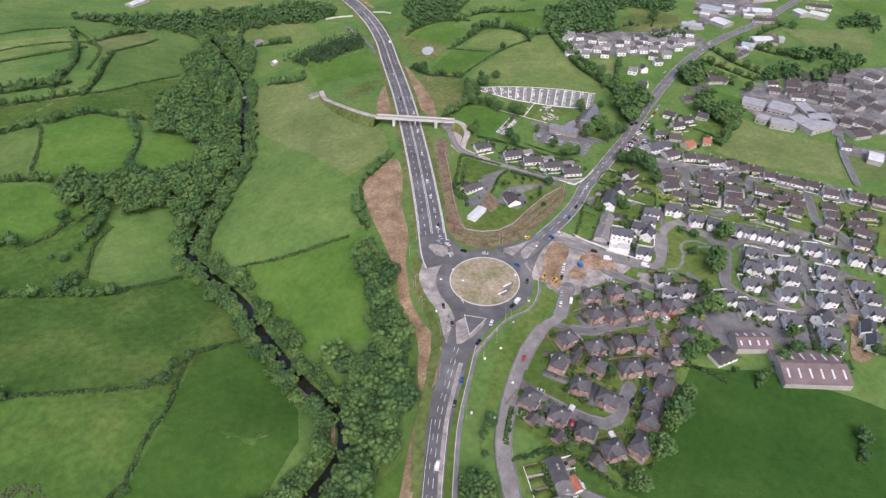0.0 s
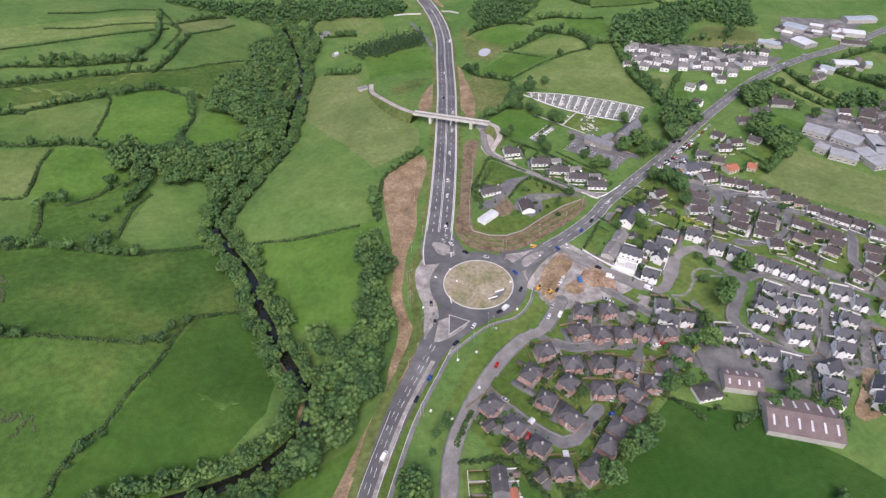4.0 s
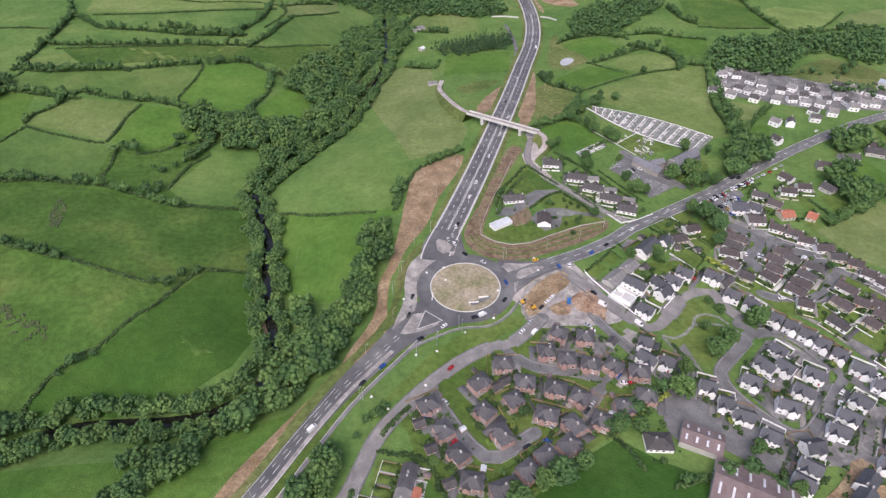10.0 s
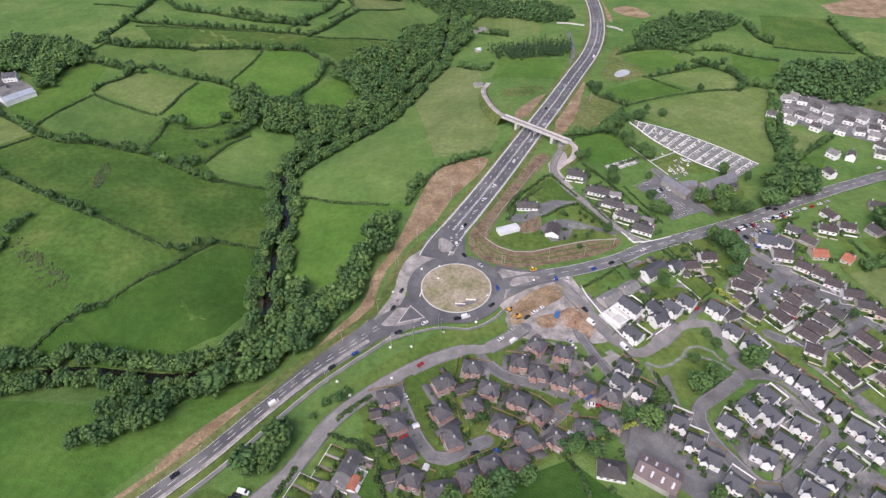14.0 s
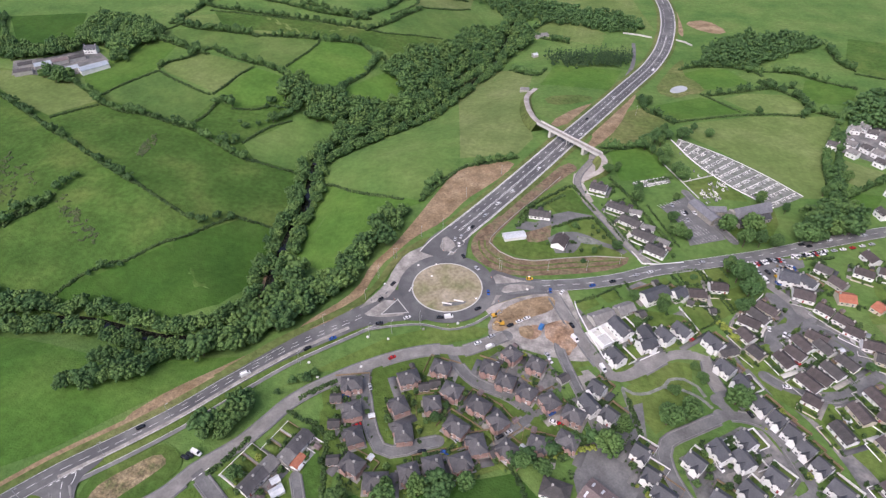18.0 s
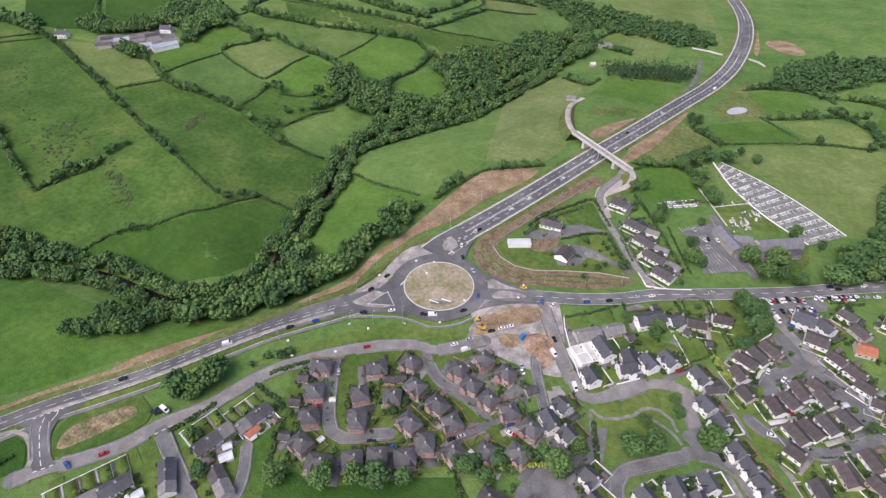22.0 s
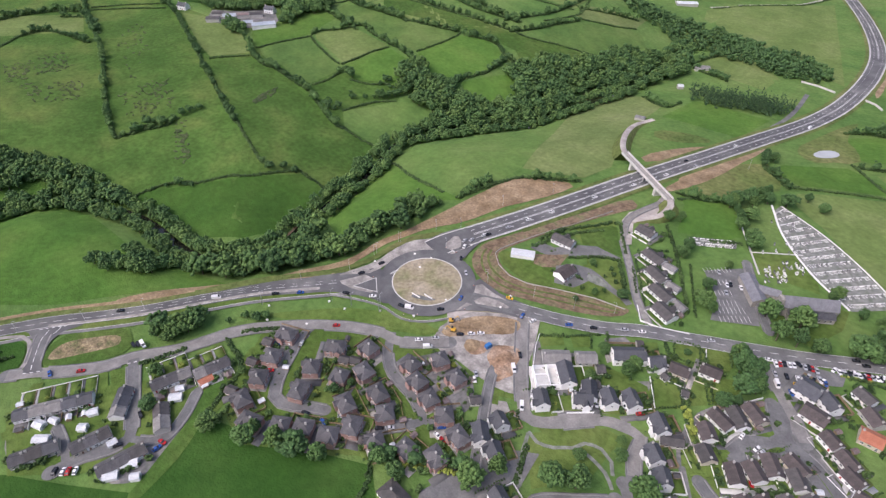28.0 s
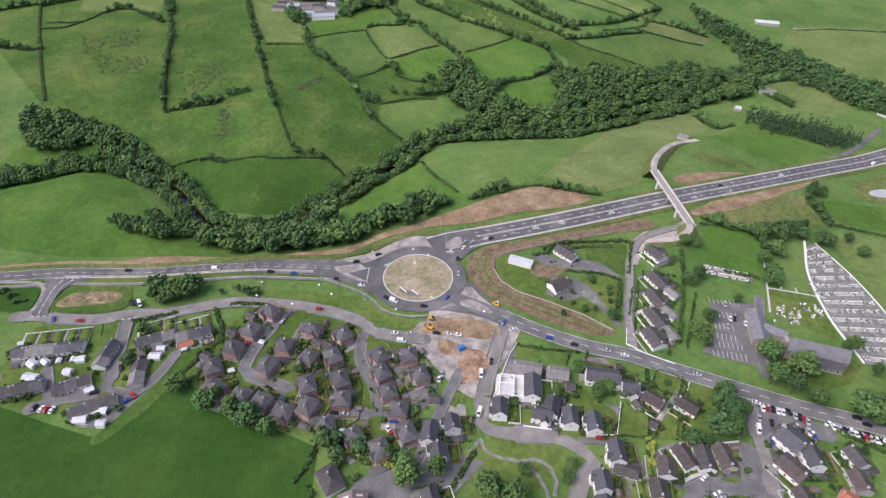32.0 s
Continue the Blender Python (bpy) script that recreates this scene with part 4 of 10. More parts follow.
# ---- ground cover ----
drape("field", [(-800, -120), (-330, -110), (-262, -84), (-165, -58), (-136, 0), (-146, 60), (-160, 118), (-200, 205), (-330, 150), (-420, 172), (-560, 170), (-800, 190)], G_MID, -0.08, "mottled green rough grazing field", "field", 8, 0, True)
drape("field", [(-237, -54), (-209, -22), (-189, 2), (-164, 45), (-137, 46), (-133, 15), (-129, -18), (-135, -38), (-159, -58), (-212, -68), (-240, -69)], G_LUSH, 0, "lush deep green mown field", "field", 8, 0, False)
drape("field", [(-312, -18), (-306, 20), (-292, 41), (-279, 56), (-205, 29), (-173, 36), (-215, -20), (-245, -46), (-258, -72)], G_MID, 0, "mottled green rough grazing field", "field", 8, 0, False)
drape("field", [(-368, 104), (-352, 135), (-322, 128), (-281, 132), (-218, 113), (-161, 118), (-142, 98), (-139, 50), (-161, 46), (-207, 32), (-285, 59), (-353, 88)], G_MID, 0, "mottled green rough grazing field", "field", 8, 0, False)
drape("field", [(-542, 160), (-463, 130), (-358, 87), (-283, 58), (-307, 27), (-341, -19), (-362, -59), (-544, 69)], G_MID, 0, "mottled green rough grazing field", "field", 8, 0, False)
drape("field", [(-510, 160), (-468, 170), (-408, 169), (-357, 142), (-377, 107), (-416, 119)], G_OLIVE, 0, "grazed olive-green pasture field", "field", 8, 0, False)
drape("field", [(-406, 186), (-402, 222), (-379, 265), (-354, 265), (-349, 228), (-346, 210), (-361, 171), (-362, 156), (-391, 169)], G_BRIGHT, 0, "bright green grass field", "field", 8, 0, False)
drape("field", [(-358, 154), (-341, 208), (-276, 189), (-266, 177), (-266, 142), (-285, 137), (-309, 145), (-340, 145)], G_PASTEL, 0, "closely grazed pale green pasture", "field", 8, 0, False)
drape("field", [(-342, 218), (-332, 242), (-323, 256), (-264, 251), (-273, 194), (-332, 210)], G_OLIVE, 0, "grazed olive-green pasture field", "field", 8, 0, False)
drape("field", [(-270, 193), (-260, 248), (-232, 245), (-209, 226), (-202, 201), (-219, 199), (-246, 178)], G_BRIGHT, 0, "bright green grass field", "field", 8, 0, False)
drape("field", [(-212, 133), (-193, 183), (-172, 199), (-153, 194), (-155, 170), (-158, 133), (-163, 121), (-194, 117)], G_PASTEL, 0, "closely grazed pale green pasture", "field", 8, 0, False)
drape("field", [(-231, 263), (-221, 320), (-199, 338), (-176, 332), (-152, 314), (-158, 288), (-171, 255), (-193, 242), (-213, 246)], G_BRIGHT, 0, "bright green grass field", "field", 8, 0, False)
drape("field", [(-165, 254), (-136, 306), (-117, 290), (-119, 263), (-133, 244), (-148, 240)], G_BRIGHT, 0, "bright green grass field", "field", 8, 0, False)
drape("field", [(-376, 296), (-316, 309), (-235, 327), (-222, 323), (-235, 263), (-265, 258), (-309, 266), (-330, 266), (-371, 279)], G_PASTEL, 0, "closely grazed pale green pasture", "field", 8, 0, False)
drape("field", [(-389, 328), (-341, 362), (-195, 376), (-239, 335), (-290, 315), (-369, 313)], G_OLIVE, 0, "grazed olive-green pasture field", "field", 8, 0, False)
drape("field", [(-167, 523), (-104, 578), (-100, 533), (-159, 474)], G_DRY, 0, "pale dry grazed pasture", "field", 8, 0, False)
drape("field", [(-388, 509), (-304, 526), (-176, 540), (-172, 502), (-271, 473), (-380, 460)], G_OLIVE, 0, "grazed olive-green pasture field", "field", 8, 0, False)
drape("field", [(-164, 434), (-137, 483), (-92, 533), (-70, 503), (-102, 445), (-104, 418), (-153, 390)], G_PASTEL, 0, "closely grazed pale green pasture", "field", 8, 0, False)
drape("field", [(-364, 354), (-186, 373), (-82, 420), (-126, 343), (-141, 329), (-159, 344), (-224, 338), (-329, 314)], G_MID, 0, "mottled green rough grazing field", "field", 8, 0, False)
drape("field", [(158, 397), (189, 423), (212, 421), (224, 396), (229, 381), (190, 360), (177, 360)], G_BRIGHT, 0, "bright green grass field", "field", 8, 0, False)
drape("field", [(127, 288), (134, 303), (177, 336), (203, 321), (216, 307), (173, 287), (152, 274)], G_BRIGHT, 0, "bright green grass field", "field", 8, 0, False)
drape("field", [(198, 336), (223, 354), (258, 353), (270, 328), (260, 310), (222, 308), (213, 315)], G_OLIVE, 0, "grazed olive-green pasture field", "field", 8, 0, False)
drape("field", [(242, 428), (254, 433), (281, 413), (285, 398), (264, 387), (245, 388), (233, 412)], G_PASTEL, 0, "closely grazed pale green pasture", "field", 8, 0, False)
drape("field", [(283, 393), (300, 394), (326, 375), (311, 336), (283, 337), (274, 361)], G_BRIGHT, 0, "bright green grass field", "field", 8, 0, False)
drape("field", [(154, 260), (169, 272), (218, 297), (263, 304), (295, 312), (277, 264), (262, 216), (248, 162), (233, 159), (205, 192), (179, 221), (158, 239)], G_OLIVE, 0, "grazed olive-green pasture field", "field", 8, 0, False)
drape("field", [(112, 287), (134, 272), (148, 260), (128, 229), (119, 216), (91, 196), (88, 204), (105, 245)], G_PASTEL, 0, "closely grazed pale green pasture", "field", 8, 0, False)
drape("field", [(92, 190), (120, 209), (132, 194), (139, 178), (133, 164), (102, 149), (98, 163)], G_BRIGHT, 0, "bright green grass field", "field", 8, 0, False)
drape("field", [(356, 528), (437, 519), (426, 450), (426, 410), (370, 410), (341, 425), (334, 450)], G_MID, 0, "mottled green rough grazing field", "field", 8, 0, False)
drape("field", [(438, 464), (465, 479), (527, 444), (483, 398), (439, 395)], G_OLIVE, 0, "grazed olive-green pasture field", "field", 8, 0, False)
drape("field", [(541, 442), (603, 457), (566, 405), (492, 390), (488, 394)], G_DRY, 0, "pale dry grazed pasture", "field", 8, 0, False)
drape("field", [(368, 277), (397, 300), (429, 312), (456, 285), (467, 267), (449, 242), (400, 247), (380, 252), (363, 264)], G_ROUGH, 0, "rough scrubby grass with scattered bushes", "field", 8, 0, False)
drape("field", [(273, 230), (304, 214), (282, 183), (273, 190), (270, 207)], G_DRY, 0, "pale dry grazed pasture", "field", 8, 0, False)
drape("field", [(-555.6, -29.1), (-487.8, 39.1), (-389.1, -7.9), (-296, -50.3), (-311, -57.6), (-362.7, -37.4), (-411.2, -51), (-425.8, -78.3)], G_MID, 0, "mottled green rough grazing field", "field", 8, 0, False)
drape("field", [(-56.9, 669.2), (-67.4, 706.8), (-58.0, 740.1), (7.4, 795.5), (70.4, 851.9), (141.1, 536.3), (117.8, 551.5), (96.9, 578.6), (57.0, 583.0), (26.3, 600.6), (11.7, 614.9), (-25.8, 641.6)], G_OLIVE, 0, "broad olive-green pasture on the far plain", "field", 12, 0, False)
drape("field", [(-98.8, 738.5), (-65.2, 748.5), (24.1, 842.4), (58.5, 905.5), (47.6, 954.0), (-126.6, 742.1)], G_PASTEL, 0, "bright green pasture on the far plain", "field", 14, 0, False)
drape("field", [(-12, 582.7), (66, 520.6), (78.9, 499.2), (76, 469), (-1.4, 487.3)], G_OLIVE, 0, "grazed olive-green pasture field", "field", 8, 0, False)
drape("field", [(-654.9, 9.9), (-589.5, 81.9), (-535.4, 56.1), (-585.7, -8.3), (-592.4, -15.6)], G_OLIVE, 0, "grazed olive-green pasture field", "field", 8, 0, False)
drape("field", [(-12.9, 520.4), (16, 580.5), (82.4, 510.9), (38.5, 478.7)], G_OLIVE, 0, "grazed olive-green pasture field", "field", 8, 0, False)
drape("field", [(-134.1, 109.8), (-86.6, 92.7), (-35.6, 84.3), (-60.8, 66.8), (-62.6, 21.9), (-78.9, 3.5), (-111.3, 17)], G_BRIGHT, 0, "bright green grass field", "field", 8, 0, False)
drape("field", [(264, 175.4), (293.1, 177.6), (273.7, 142.5), (257.3, 150.5)], G_BRIGHT, 0, "bright green grass field", "field", 8, 0, False)
drape("field", [(406.8, 181.2), (429, 113.3), (390, 100.6), (373.7, 149.2), (389.3, 173.7)], G_BRIGHT, 0, "bright green grass field", "field", 8, 0, False)
drape("field", [(336.6, 117.5), (344.7, 84.7), (321.2, 66.2), (303.6, 95.7)], G_BRIGHT, 0, "bright green grass field", "field", 8, 0, False)
drape("field", [(692.3, 209.2), (726.1, 163.5), (694.5, 145.7), (673.4, 182.3)], G_BRIGHT, 0, "bright green grass field", "field", 8, 0, False)
drape("field", [(27.9, 391.9), (101.3, 394.2), (89.6, 330.6), (18.8, 327.8)], G_BRIGHT, 0, "bright green grass field", "field", 8, 0, False)
drape("field", [(-134.8, 113.5), (-143.4, 155), (-121.6, 195.7), (-95.6, 233.1), (-76.6, 286.9), (-73, 345.9), (-46.1, 235.3), (-26.6, 149.9), (-30.4, 119.5), (-35.6, 86.4), (-87, 96.1)], G_PASTEL, 0, "closely grazed pale green pasture", "field", 8, 0, False)
drape("field", [(-73.1, 348.2), (-56.3, 381.3), (-15.7, 379.5), (7.5, 362.3), (8.7, 300.1), (18.6, 233.8), (27.9, 199.5), (18.9, 170), (-25.7, 150.8), (-46.3, 238.4)], G_DRY, 0, "pale dry grazed pasture", "field", 8, 0, False)
drape("field", [(246.2, 31.7), (314.1, 60.5), (312.1, 41.5), (324.4, 17.3), (342.2, -9.4), (311.4, -36), (299.8, -45.5), (281.1, -22.8), (257.8, 0.3)], G_DRY, 0, "pale dry grazed pasture", "field", 8, 0, False)
drape("field", [(351.9, -9.8), (353.5, -46.5), (326.9, -61.5), (307.6, -42.9)], G_DRY, 0, "pale dry grazed pasture", "field", 8, 0, False)
drape("field", [(538.3, 182.1), (598.4, 136.1), (598.1, 106), (555.6, 84.4), (519.5, 133.2)], G_DRY, 0, "pale dry grazed pasture", "field", 8, 0, False)
drape("field", [(-357.3, -101.8), (-231.3, -93), (-162.4, -95.1), (-121.8, -82.1), (-87.5, -75.7), (-106.1, -94.1), (-126, -117.1), (-138.3, -132.2), (-152.2, -151.1), (-194.3, -186.3), (-309.1, -193.7)], G_FRESH, 0, "bright green grass field", "field", 8, 0, False)
drape("field", [(86.1, 194.2), (120.7, 215.2), (138.2, 170.9), (109.6, 153.6), (106.3, 168.4)], G_BRIGHT, 0, "bright green grass field", "field", 8, 0, False)
drape("field", [(-120, -262), (-62, -214), (-36, -199), (-12, -184), (-13, -172), (-18, -156), (-23, -141), (-13, -139), (3, -133), (28, -124), (49, -114), (60, -109), (76, -122), (90, -130), (116, -166), (150, -230), (120, -330), (-120, -330)], G_DEEP, 0, "deep green sheep pasture beside the houses", "field", 8, 0, False)
drape("rough_verge", [(-126, -165), (-116, -152), (-102, -137), (-95, -143), (-103, -156), (-119, -171)], G_ROUGH, 0.1644, "rough dry grass on disturbed ground", "verge", 5, 1, True)
drape("rough_verge", [(82.4, 199.8), (114.4, 305), (149.4, 266.6), (121.1, 218.4)], G_ROUGH, 0.165, "rough dry grass on disturbed ground", "verge", 5, 1, True)
drape("rough_verge", [(428.2, 314.9), (472.3, 277), (442.2, 249.6), (396.8, 287.3)], G_ROUGH, 0.1656, "rough dry grass on disturbed ground", "verge", 5, 1, True)
drape("rough_verge", [(135, 339), (148, 379), (169, 375), (175, 361), (165, 337), (150, 326)], G_ROUGH, 0.1662, "rough dry grass on disturbed ground", "verge", 5, 1, True)
drape("lawn", [(15, 55), (50, 66), (62, 51), (91, 70), (107, 58), (91, 52), (69, 45), (44, 40), (28, 44)], G_LAWN, 0.1768, "short green lawn", "lawn", 5, 0, True)
drape("lawn", [(42, 111), (62, 134), (76, 113), (60, 96)], G_LAWN, 0.1774, "short green lawn", "lawn", 5, 0, True)
drape("lawn", [(64, 69), (77, 91), (93, 81), (102, 63), (87, 58)], G_LAWN, 0.16, "short green lawn", "lawn", 5, 0, True)
drape("lawn", [(108, -48), (134, -24), (142, -24), (140, -52), (122, -73), (108, -54)], G_LAWN, 0.1606, "short green lawn", "lawn", 5, 0, True)
drape("lawn", [(75, -39), (84, -30), (90, -38), (78, -44)], G_LAWN, 0.1612, "short green lawn", "lawn", 5, 0, True)
drape("lawn", [(154, 55), (167, 63), (168, 50), (159, 46)], G_LAWN, 0.1618, "short green lawn", "lawn", 5, 0, True)
drape("lawn", [(139, 17), (153, 27), (157, 9), (147, 2)], G_LAWN, 0.1624, "short green lawn", "lawn", 5, 0, True)
drape("lawn", [(163, 38), (174, 46), (176, 29), (167, 27)], G_LAWN, 0.163, "short green lawn", "lawn", 5, 0, True)
drape("lawn", [(188, 136), (210, 139), (210, 120), (199, 95), (186, 94), (176, 97), (178, 119)], G_LAWN, 0.1636, "short green lawn", "lawn", 5, 0, True)
drape("lawn", [(147, 159), (172, 179), (189, 158), (193, 144), (160, 142)], G_LAWN, 0.1642, "short green lawn", "lawn", 5, 0, True)
drape("lawn", [(48.1, 99.2), (66.2, 122.1), (81.5, 101.8), (57.4, 95.8)], G_LAWN, 0.1648, "short green lawn", "lawn", 5, 0, True)
drape("lawn", [(66.1, 84.5), (83.1, 93.7), (94.8, 75.2), (89.6, 69.2), (74.2, 71.8)], G_LAWN, 0.1654, "short green lawn", "lawn", 5, 0, True)
drape("lawn", [(75.5, 60.9), (89.4, 67.4), (106.5, 63.3), (105.1, 54.4), (76.7, 50.5)], G_LAWN, 0.166, "short green lawn", "lawn", 5, 0, True)
drape("gravel_yard", [(23.5, -8.2), (31.9, 2.7), (57.1, 17.8), (67, 14.4), (74.8, -1.6), (86.8, -22.2), (83.8, -28.1), (73.5, -34), (59.6, -19.6), (47.8, -26.5), (42.4, -29.9)], GRAVEL, 0.1866, "pale crushed stone and dusty hardstanding", "gravel", 5, 0, True)
drape("gravel_yard", [(66, 138), (66, 150), (76, 165), (76, 185), (85, 187), (90, 172), (82, 153), (74, 139), (83, 116), (77, 111)], GRAVEL, 0.1872, "pale crushed stone and dusty hardstanding", "gravel", 5, 0, True)
drape("gravel_yard", [(445, 251), (471, 252), (475, 237), (457, 228), (436, 239)], GRAVEL, 0.1878, "pale crushed stone and dusty hardstanding", "gravel", 5, 0, True)
drape("bare_earth", [(80, 210), (99, 254), (116, 318), (112, 334), (93, 274), (75, 221)], SOIL, 0.2084, "brown bare soil stripped for the road works", "bare earth", 5, 1, True)
drape("bare_earth", [(37, 233), (60, 276), (90, 306), (81, 279), (48, 224)], SOIL, 0.209, "brown bare soil stripped for the road works", "bare earth", 5, 1, True)
drape("works_surface", [(30, -28), (33, -10), (46, 10), (58, 20), (70, 22), (80, -2), (86, -22), (92, -34), (82, -38), (66, -38), (52, -36), (40, -38)], DUSTY, 0.30, "pale dusty hardstanding of the road works", "works yard", 4, 1, True)
drape("bare_earth", [(32.4, -25.7), (34.9, -13.2), (42.9, -2.1), (54.7, 6.1), (63.6, 9.2), (67, 4), (65.1, -3.4), (52.2, -12.7), (43.5, -22), (38.2, -27.5)], SOIL, 0.46, "tan bare soil on the works plot", "bare earth", 3, 1, True)
drape("bare_earth", [(31.2, -7.2), (37.6, 5.1), (49.7, 13), (60.1, 13.1), (54.4, 8.5), (42.5, 1.3)], SEEDED, 0.46, "rough thinly grassed soil on the works plot", "bare earth", 3, 1, True)
drape("bare_earth", [(64, -13.6), (72.6, -8.2), (78, -11.4), (80.4, -27), (77.3, -36.4), (71, -35.4), (67.2, -24.4)], SOIL_ORANGE, 0.46, "orange dug soil on the works plot", "bare earth", 3, 1, True)
drape("bare_earth", [(49.5, -21.9), (57.8, -15.3), (62.5, -21.7), (57.6, -28.7), (52, -28)], SOIL_ORANGE, 0.46, "orange dug soil on the works plot", "bare earth", 3, 1, True)
drape("grass_patch", [(73, -41), (81, -38), (86, -46), (78, -50)], G_LAWN, 0.46, "square of green turf beside the works", "lawn", 3, 0, True)
drape("bare_earth", [(132.7, 340.5), (146.3, 392.7), (162, 440), (171, 449), (164.5, 399.6), (179, 379), (185, 350), (151, 333)], G_ROUGH, 0.2, "thinly seeded earth round the drainage pond", "bare earth", 6, 1, True)
drape("bare_earth", [(163, 690), (170, 637), (176, 560), (174, 520), (168.5, 540), (167.5, 611), (160, 685)], SOIL, 0.2, "tan soil bank beside the dual carriageway", "bare earth", 8, 1, True)
drape("bare_earth", [(177, 581), (206, 591), (228, 544), (215, 534), (191, 552)], SOIL, 0.2, "tan soil bank beside the dual carriageway", "bare earth", 8, 1, True)
drape("bare_earth", [(25.5, 292), (56, 308), (78, 306), (59, 284), (34, 273)], G_ROUGH, 0.2, "thinly seeded earth in a field beside the road", "bare earth", 6, 1, True)
drape("bare_earth", [(-130.2, -127.1), (-122.9, -114.9), (-114.8, -102.9), (-105.5, -91.6), (-96.5, -79.1), (-86.3, -66.9), (-74.7, -55), (-68.3, -38.6), (-57.5, -21), (-53, -4.5), (-53.6, 11.1), (-44.5, 29.9), (-38.5, 57), (-33.6, 84.9), (-31.7, 96.3), (-23.9, 134.5), (-5.3, 148.7), (19.8, 158.4), (14.8, 137.2), (-0.4, 109), (-8, 95.9), (-17.8, 64.2), (-32.3, 44.1), (-40.7, 22.7), (-45.6, 12.8), (-47.7, -6.4), (-47.5, -17), (-48.8, -34.3), (-57.1, -45.8), (-66.2, -55.5), (-75.4, -64.7), (-81.6, -72.3), (-92, -83.9), (-101.4, -95.7), (-110.5, -107.2), (-119.3, -118.4), (-126.9, -130.1)], SOIL, 0.2114, "brown bare soil stripped for the road works", "bare earth", 5, 1, True)
drape("bare_earth", [(71.6, 191.1), (79.5, 224.4), (89.1, 255.5), (100.5, 281.1), (110.3, 301.7), (98.5, 238.6), (81.6, 197.9)], SOIL, 0.212, "brown bare soil stripped for the road works", "bare earth", 5, 1, True)
drape("bare_earth", [(448.3, 592), (663.5, 638.1), (613.8, 552), (453.2, 518.6)], SOIL, 0.2126, "brown bare soil stripped for the road works", "bare earth", 5, 1, True)
drape("cut_slope", [(58, 168), (70, 160), (61.9, 147), (47, 119.5), (32.5, 89), (24.2, 68.5), (19.6, 55.5), (19.6, 49.9), (27, 42.8), (37, 38.6), (49.7, 39.5), (67.9, 47.2), (88.2, 54.3), (105.4, 57.2), (109.2, 58), (106.8, 48.8), (91, 38.4), (65.3, 29), (38.6, 21), (22.2, 24.6), (10.5, 33), (5.8, 44), (6.8, 57), (13.6, 70), (23.2, 91), (39, 124)], SOIL_RED, 0.2232, "steep brown cut slope beside the new road", "bare earth", 4, 1, True)
drape("garden_ground", [(-30, -113), (-45, -86), (-31, -78), (-27, -70), (-9, -58), (11, -47), (24, -48), (43, -30), (89, -83), (68, -102), (51, -110), (5, -140), (-12, -135)], G_LAWN, 0.2038, "grassed garden ground between closely built houses", "garden", 5, 0, True)
drape("garden_ground", [(-96, -201), (-69, -153), (-61, -147), (-43, -112), (-31, -125), (-27, -148), (-26, -166), (-28, -171), (-35, -191), (-61, -214)], G_LAWN, 0.2044, "grassed garden ground between closely built houses", "garden", 5, 0, True)
drape("garden_ground", [(197, 33), (205, 25), (226, 17), (237, 3), (252, -11), (237, -39), (204, -40), (202, -34), (181, -35), (178, -18), (188, 2), (184, 22)], G_LAWN, 0.205, "grassed garden ground between closely built houses", "garden", 5, 0, True)
drape("garden_ground", [(192, 42), (209, 20), (240, -5), (269, -43), (290, -82), (250, -105), (229, -92), (216, -68), (198, -46), (181, -36), (170, -18), (169, 2), (168, 16)], G_LAWN, 0.2056, "grassed garden ground between closely built houses", "garden", 5, 0, True)
drape("estate_yard", [(-10, -76), (-4, -66), (10, -54), (20, -58), (30, -68), (44, -72), (46, -90), (36, -102), (20, -100), (8, -109), (-6, -104), (-12, -94)], YARD, 0.2, "paved and tarmac ground between closely built houses", "yard", 5, 1, True)
drape("estate_yard", [(-16, -116), (-6, -114), (6, -116), (22, -106), (40, -96), (54, -88), (64, -80), (74, -70), (86, -70), (84, -84), (70, -94), (56, -104), (40, -112), (22, -122), (4, -134), (-14, -130)], YARD, 0.203, "paved and tarmac ground between closely built houses", "yard", 5, 1, True)
drape("estate_yard", [(30, -54), (44, -36), (56, -38), (70, -42), (78, -62), (66, -70), (52, -64), (38, -60)], YARD, 0.206, "paved and tarmac ground between closely built houses", "yard", 5, 1, True)
drape("estate_yard", [(-36, -90), (-28, -78), (-20, -84), (-14, -104), (-12, -114), (-24, -116)], YARD, 0.209, "paved and tarmac ground between closely built houses", "yard", 5, 1, True)
drape("estate_yard", [(166, 20), (190, 44), (204, 40), (232, 22), (262, -10), (300, -70), (292, -90), (262, -96), (236, -104), (214, -90), (204, -62), (192, -42), (178, -34), (168, -22), (162, -8)], YARD, 0.19, "paved and tarmac ground between closely built houses", "yard", 5, 1, True)
drape("estate_yard", [(128, -136), (150, -116), (186, -92), (206, -112), (196, -134), (172, -146), (150, -128), (136, -146)], YARD, 0.192, "paved and tarmac ground between closely built houses", "yard", 5, 1, True)
drape("bare_earth", [(166.8, -128), (176, -137), (166, -152), (140, -156), (138, -148), (154, -140)], SOIL, 0.3, "tan bare soil of a building plot", "bare earth", 4, 1, True)
drape("estate_yard", [(-96, -200), (-86, -204), (-74, -190), (-68, -176), (-52, -170), (-44, -178), (-46, -196), (-56, -210), (-70, -212)], YARD, 0.191, "paved and tarmac ground between closely built houses", "yard", 5, 1, True)
drape("estate_yard", [(-60, -152), (-47, -133), (-38, -124), (-30, -132), (-24, -150), (-14, -172), (-18, -186), (-34, -190), (-40, -176), (-44, -160)], YARD, 0.1915, "paved and tarmac ground between closely built houses", "yard", 5, 1, True)
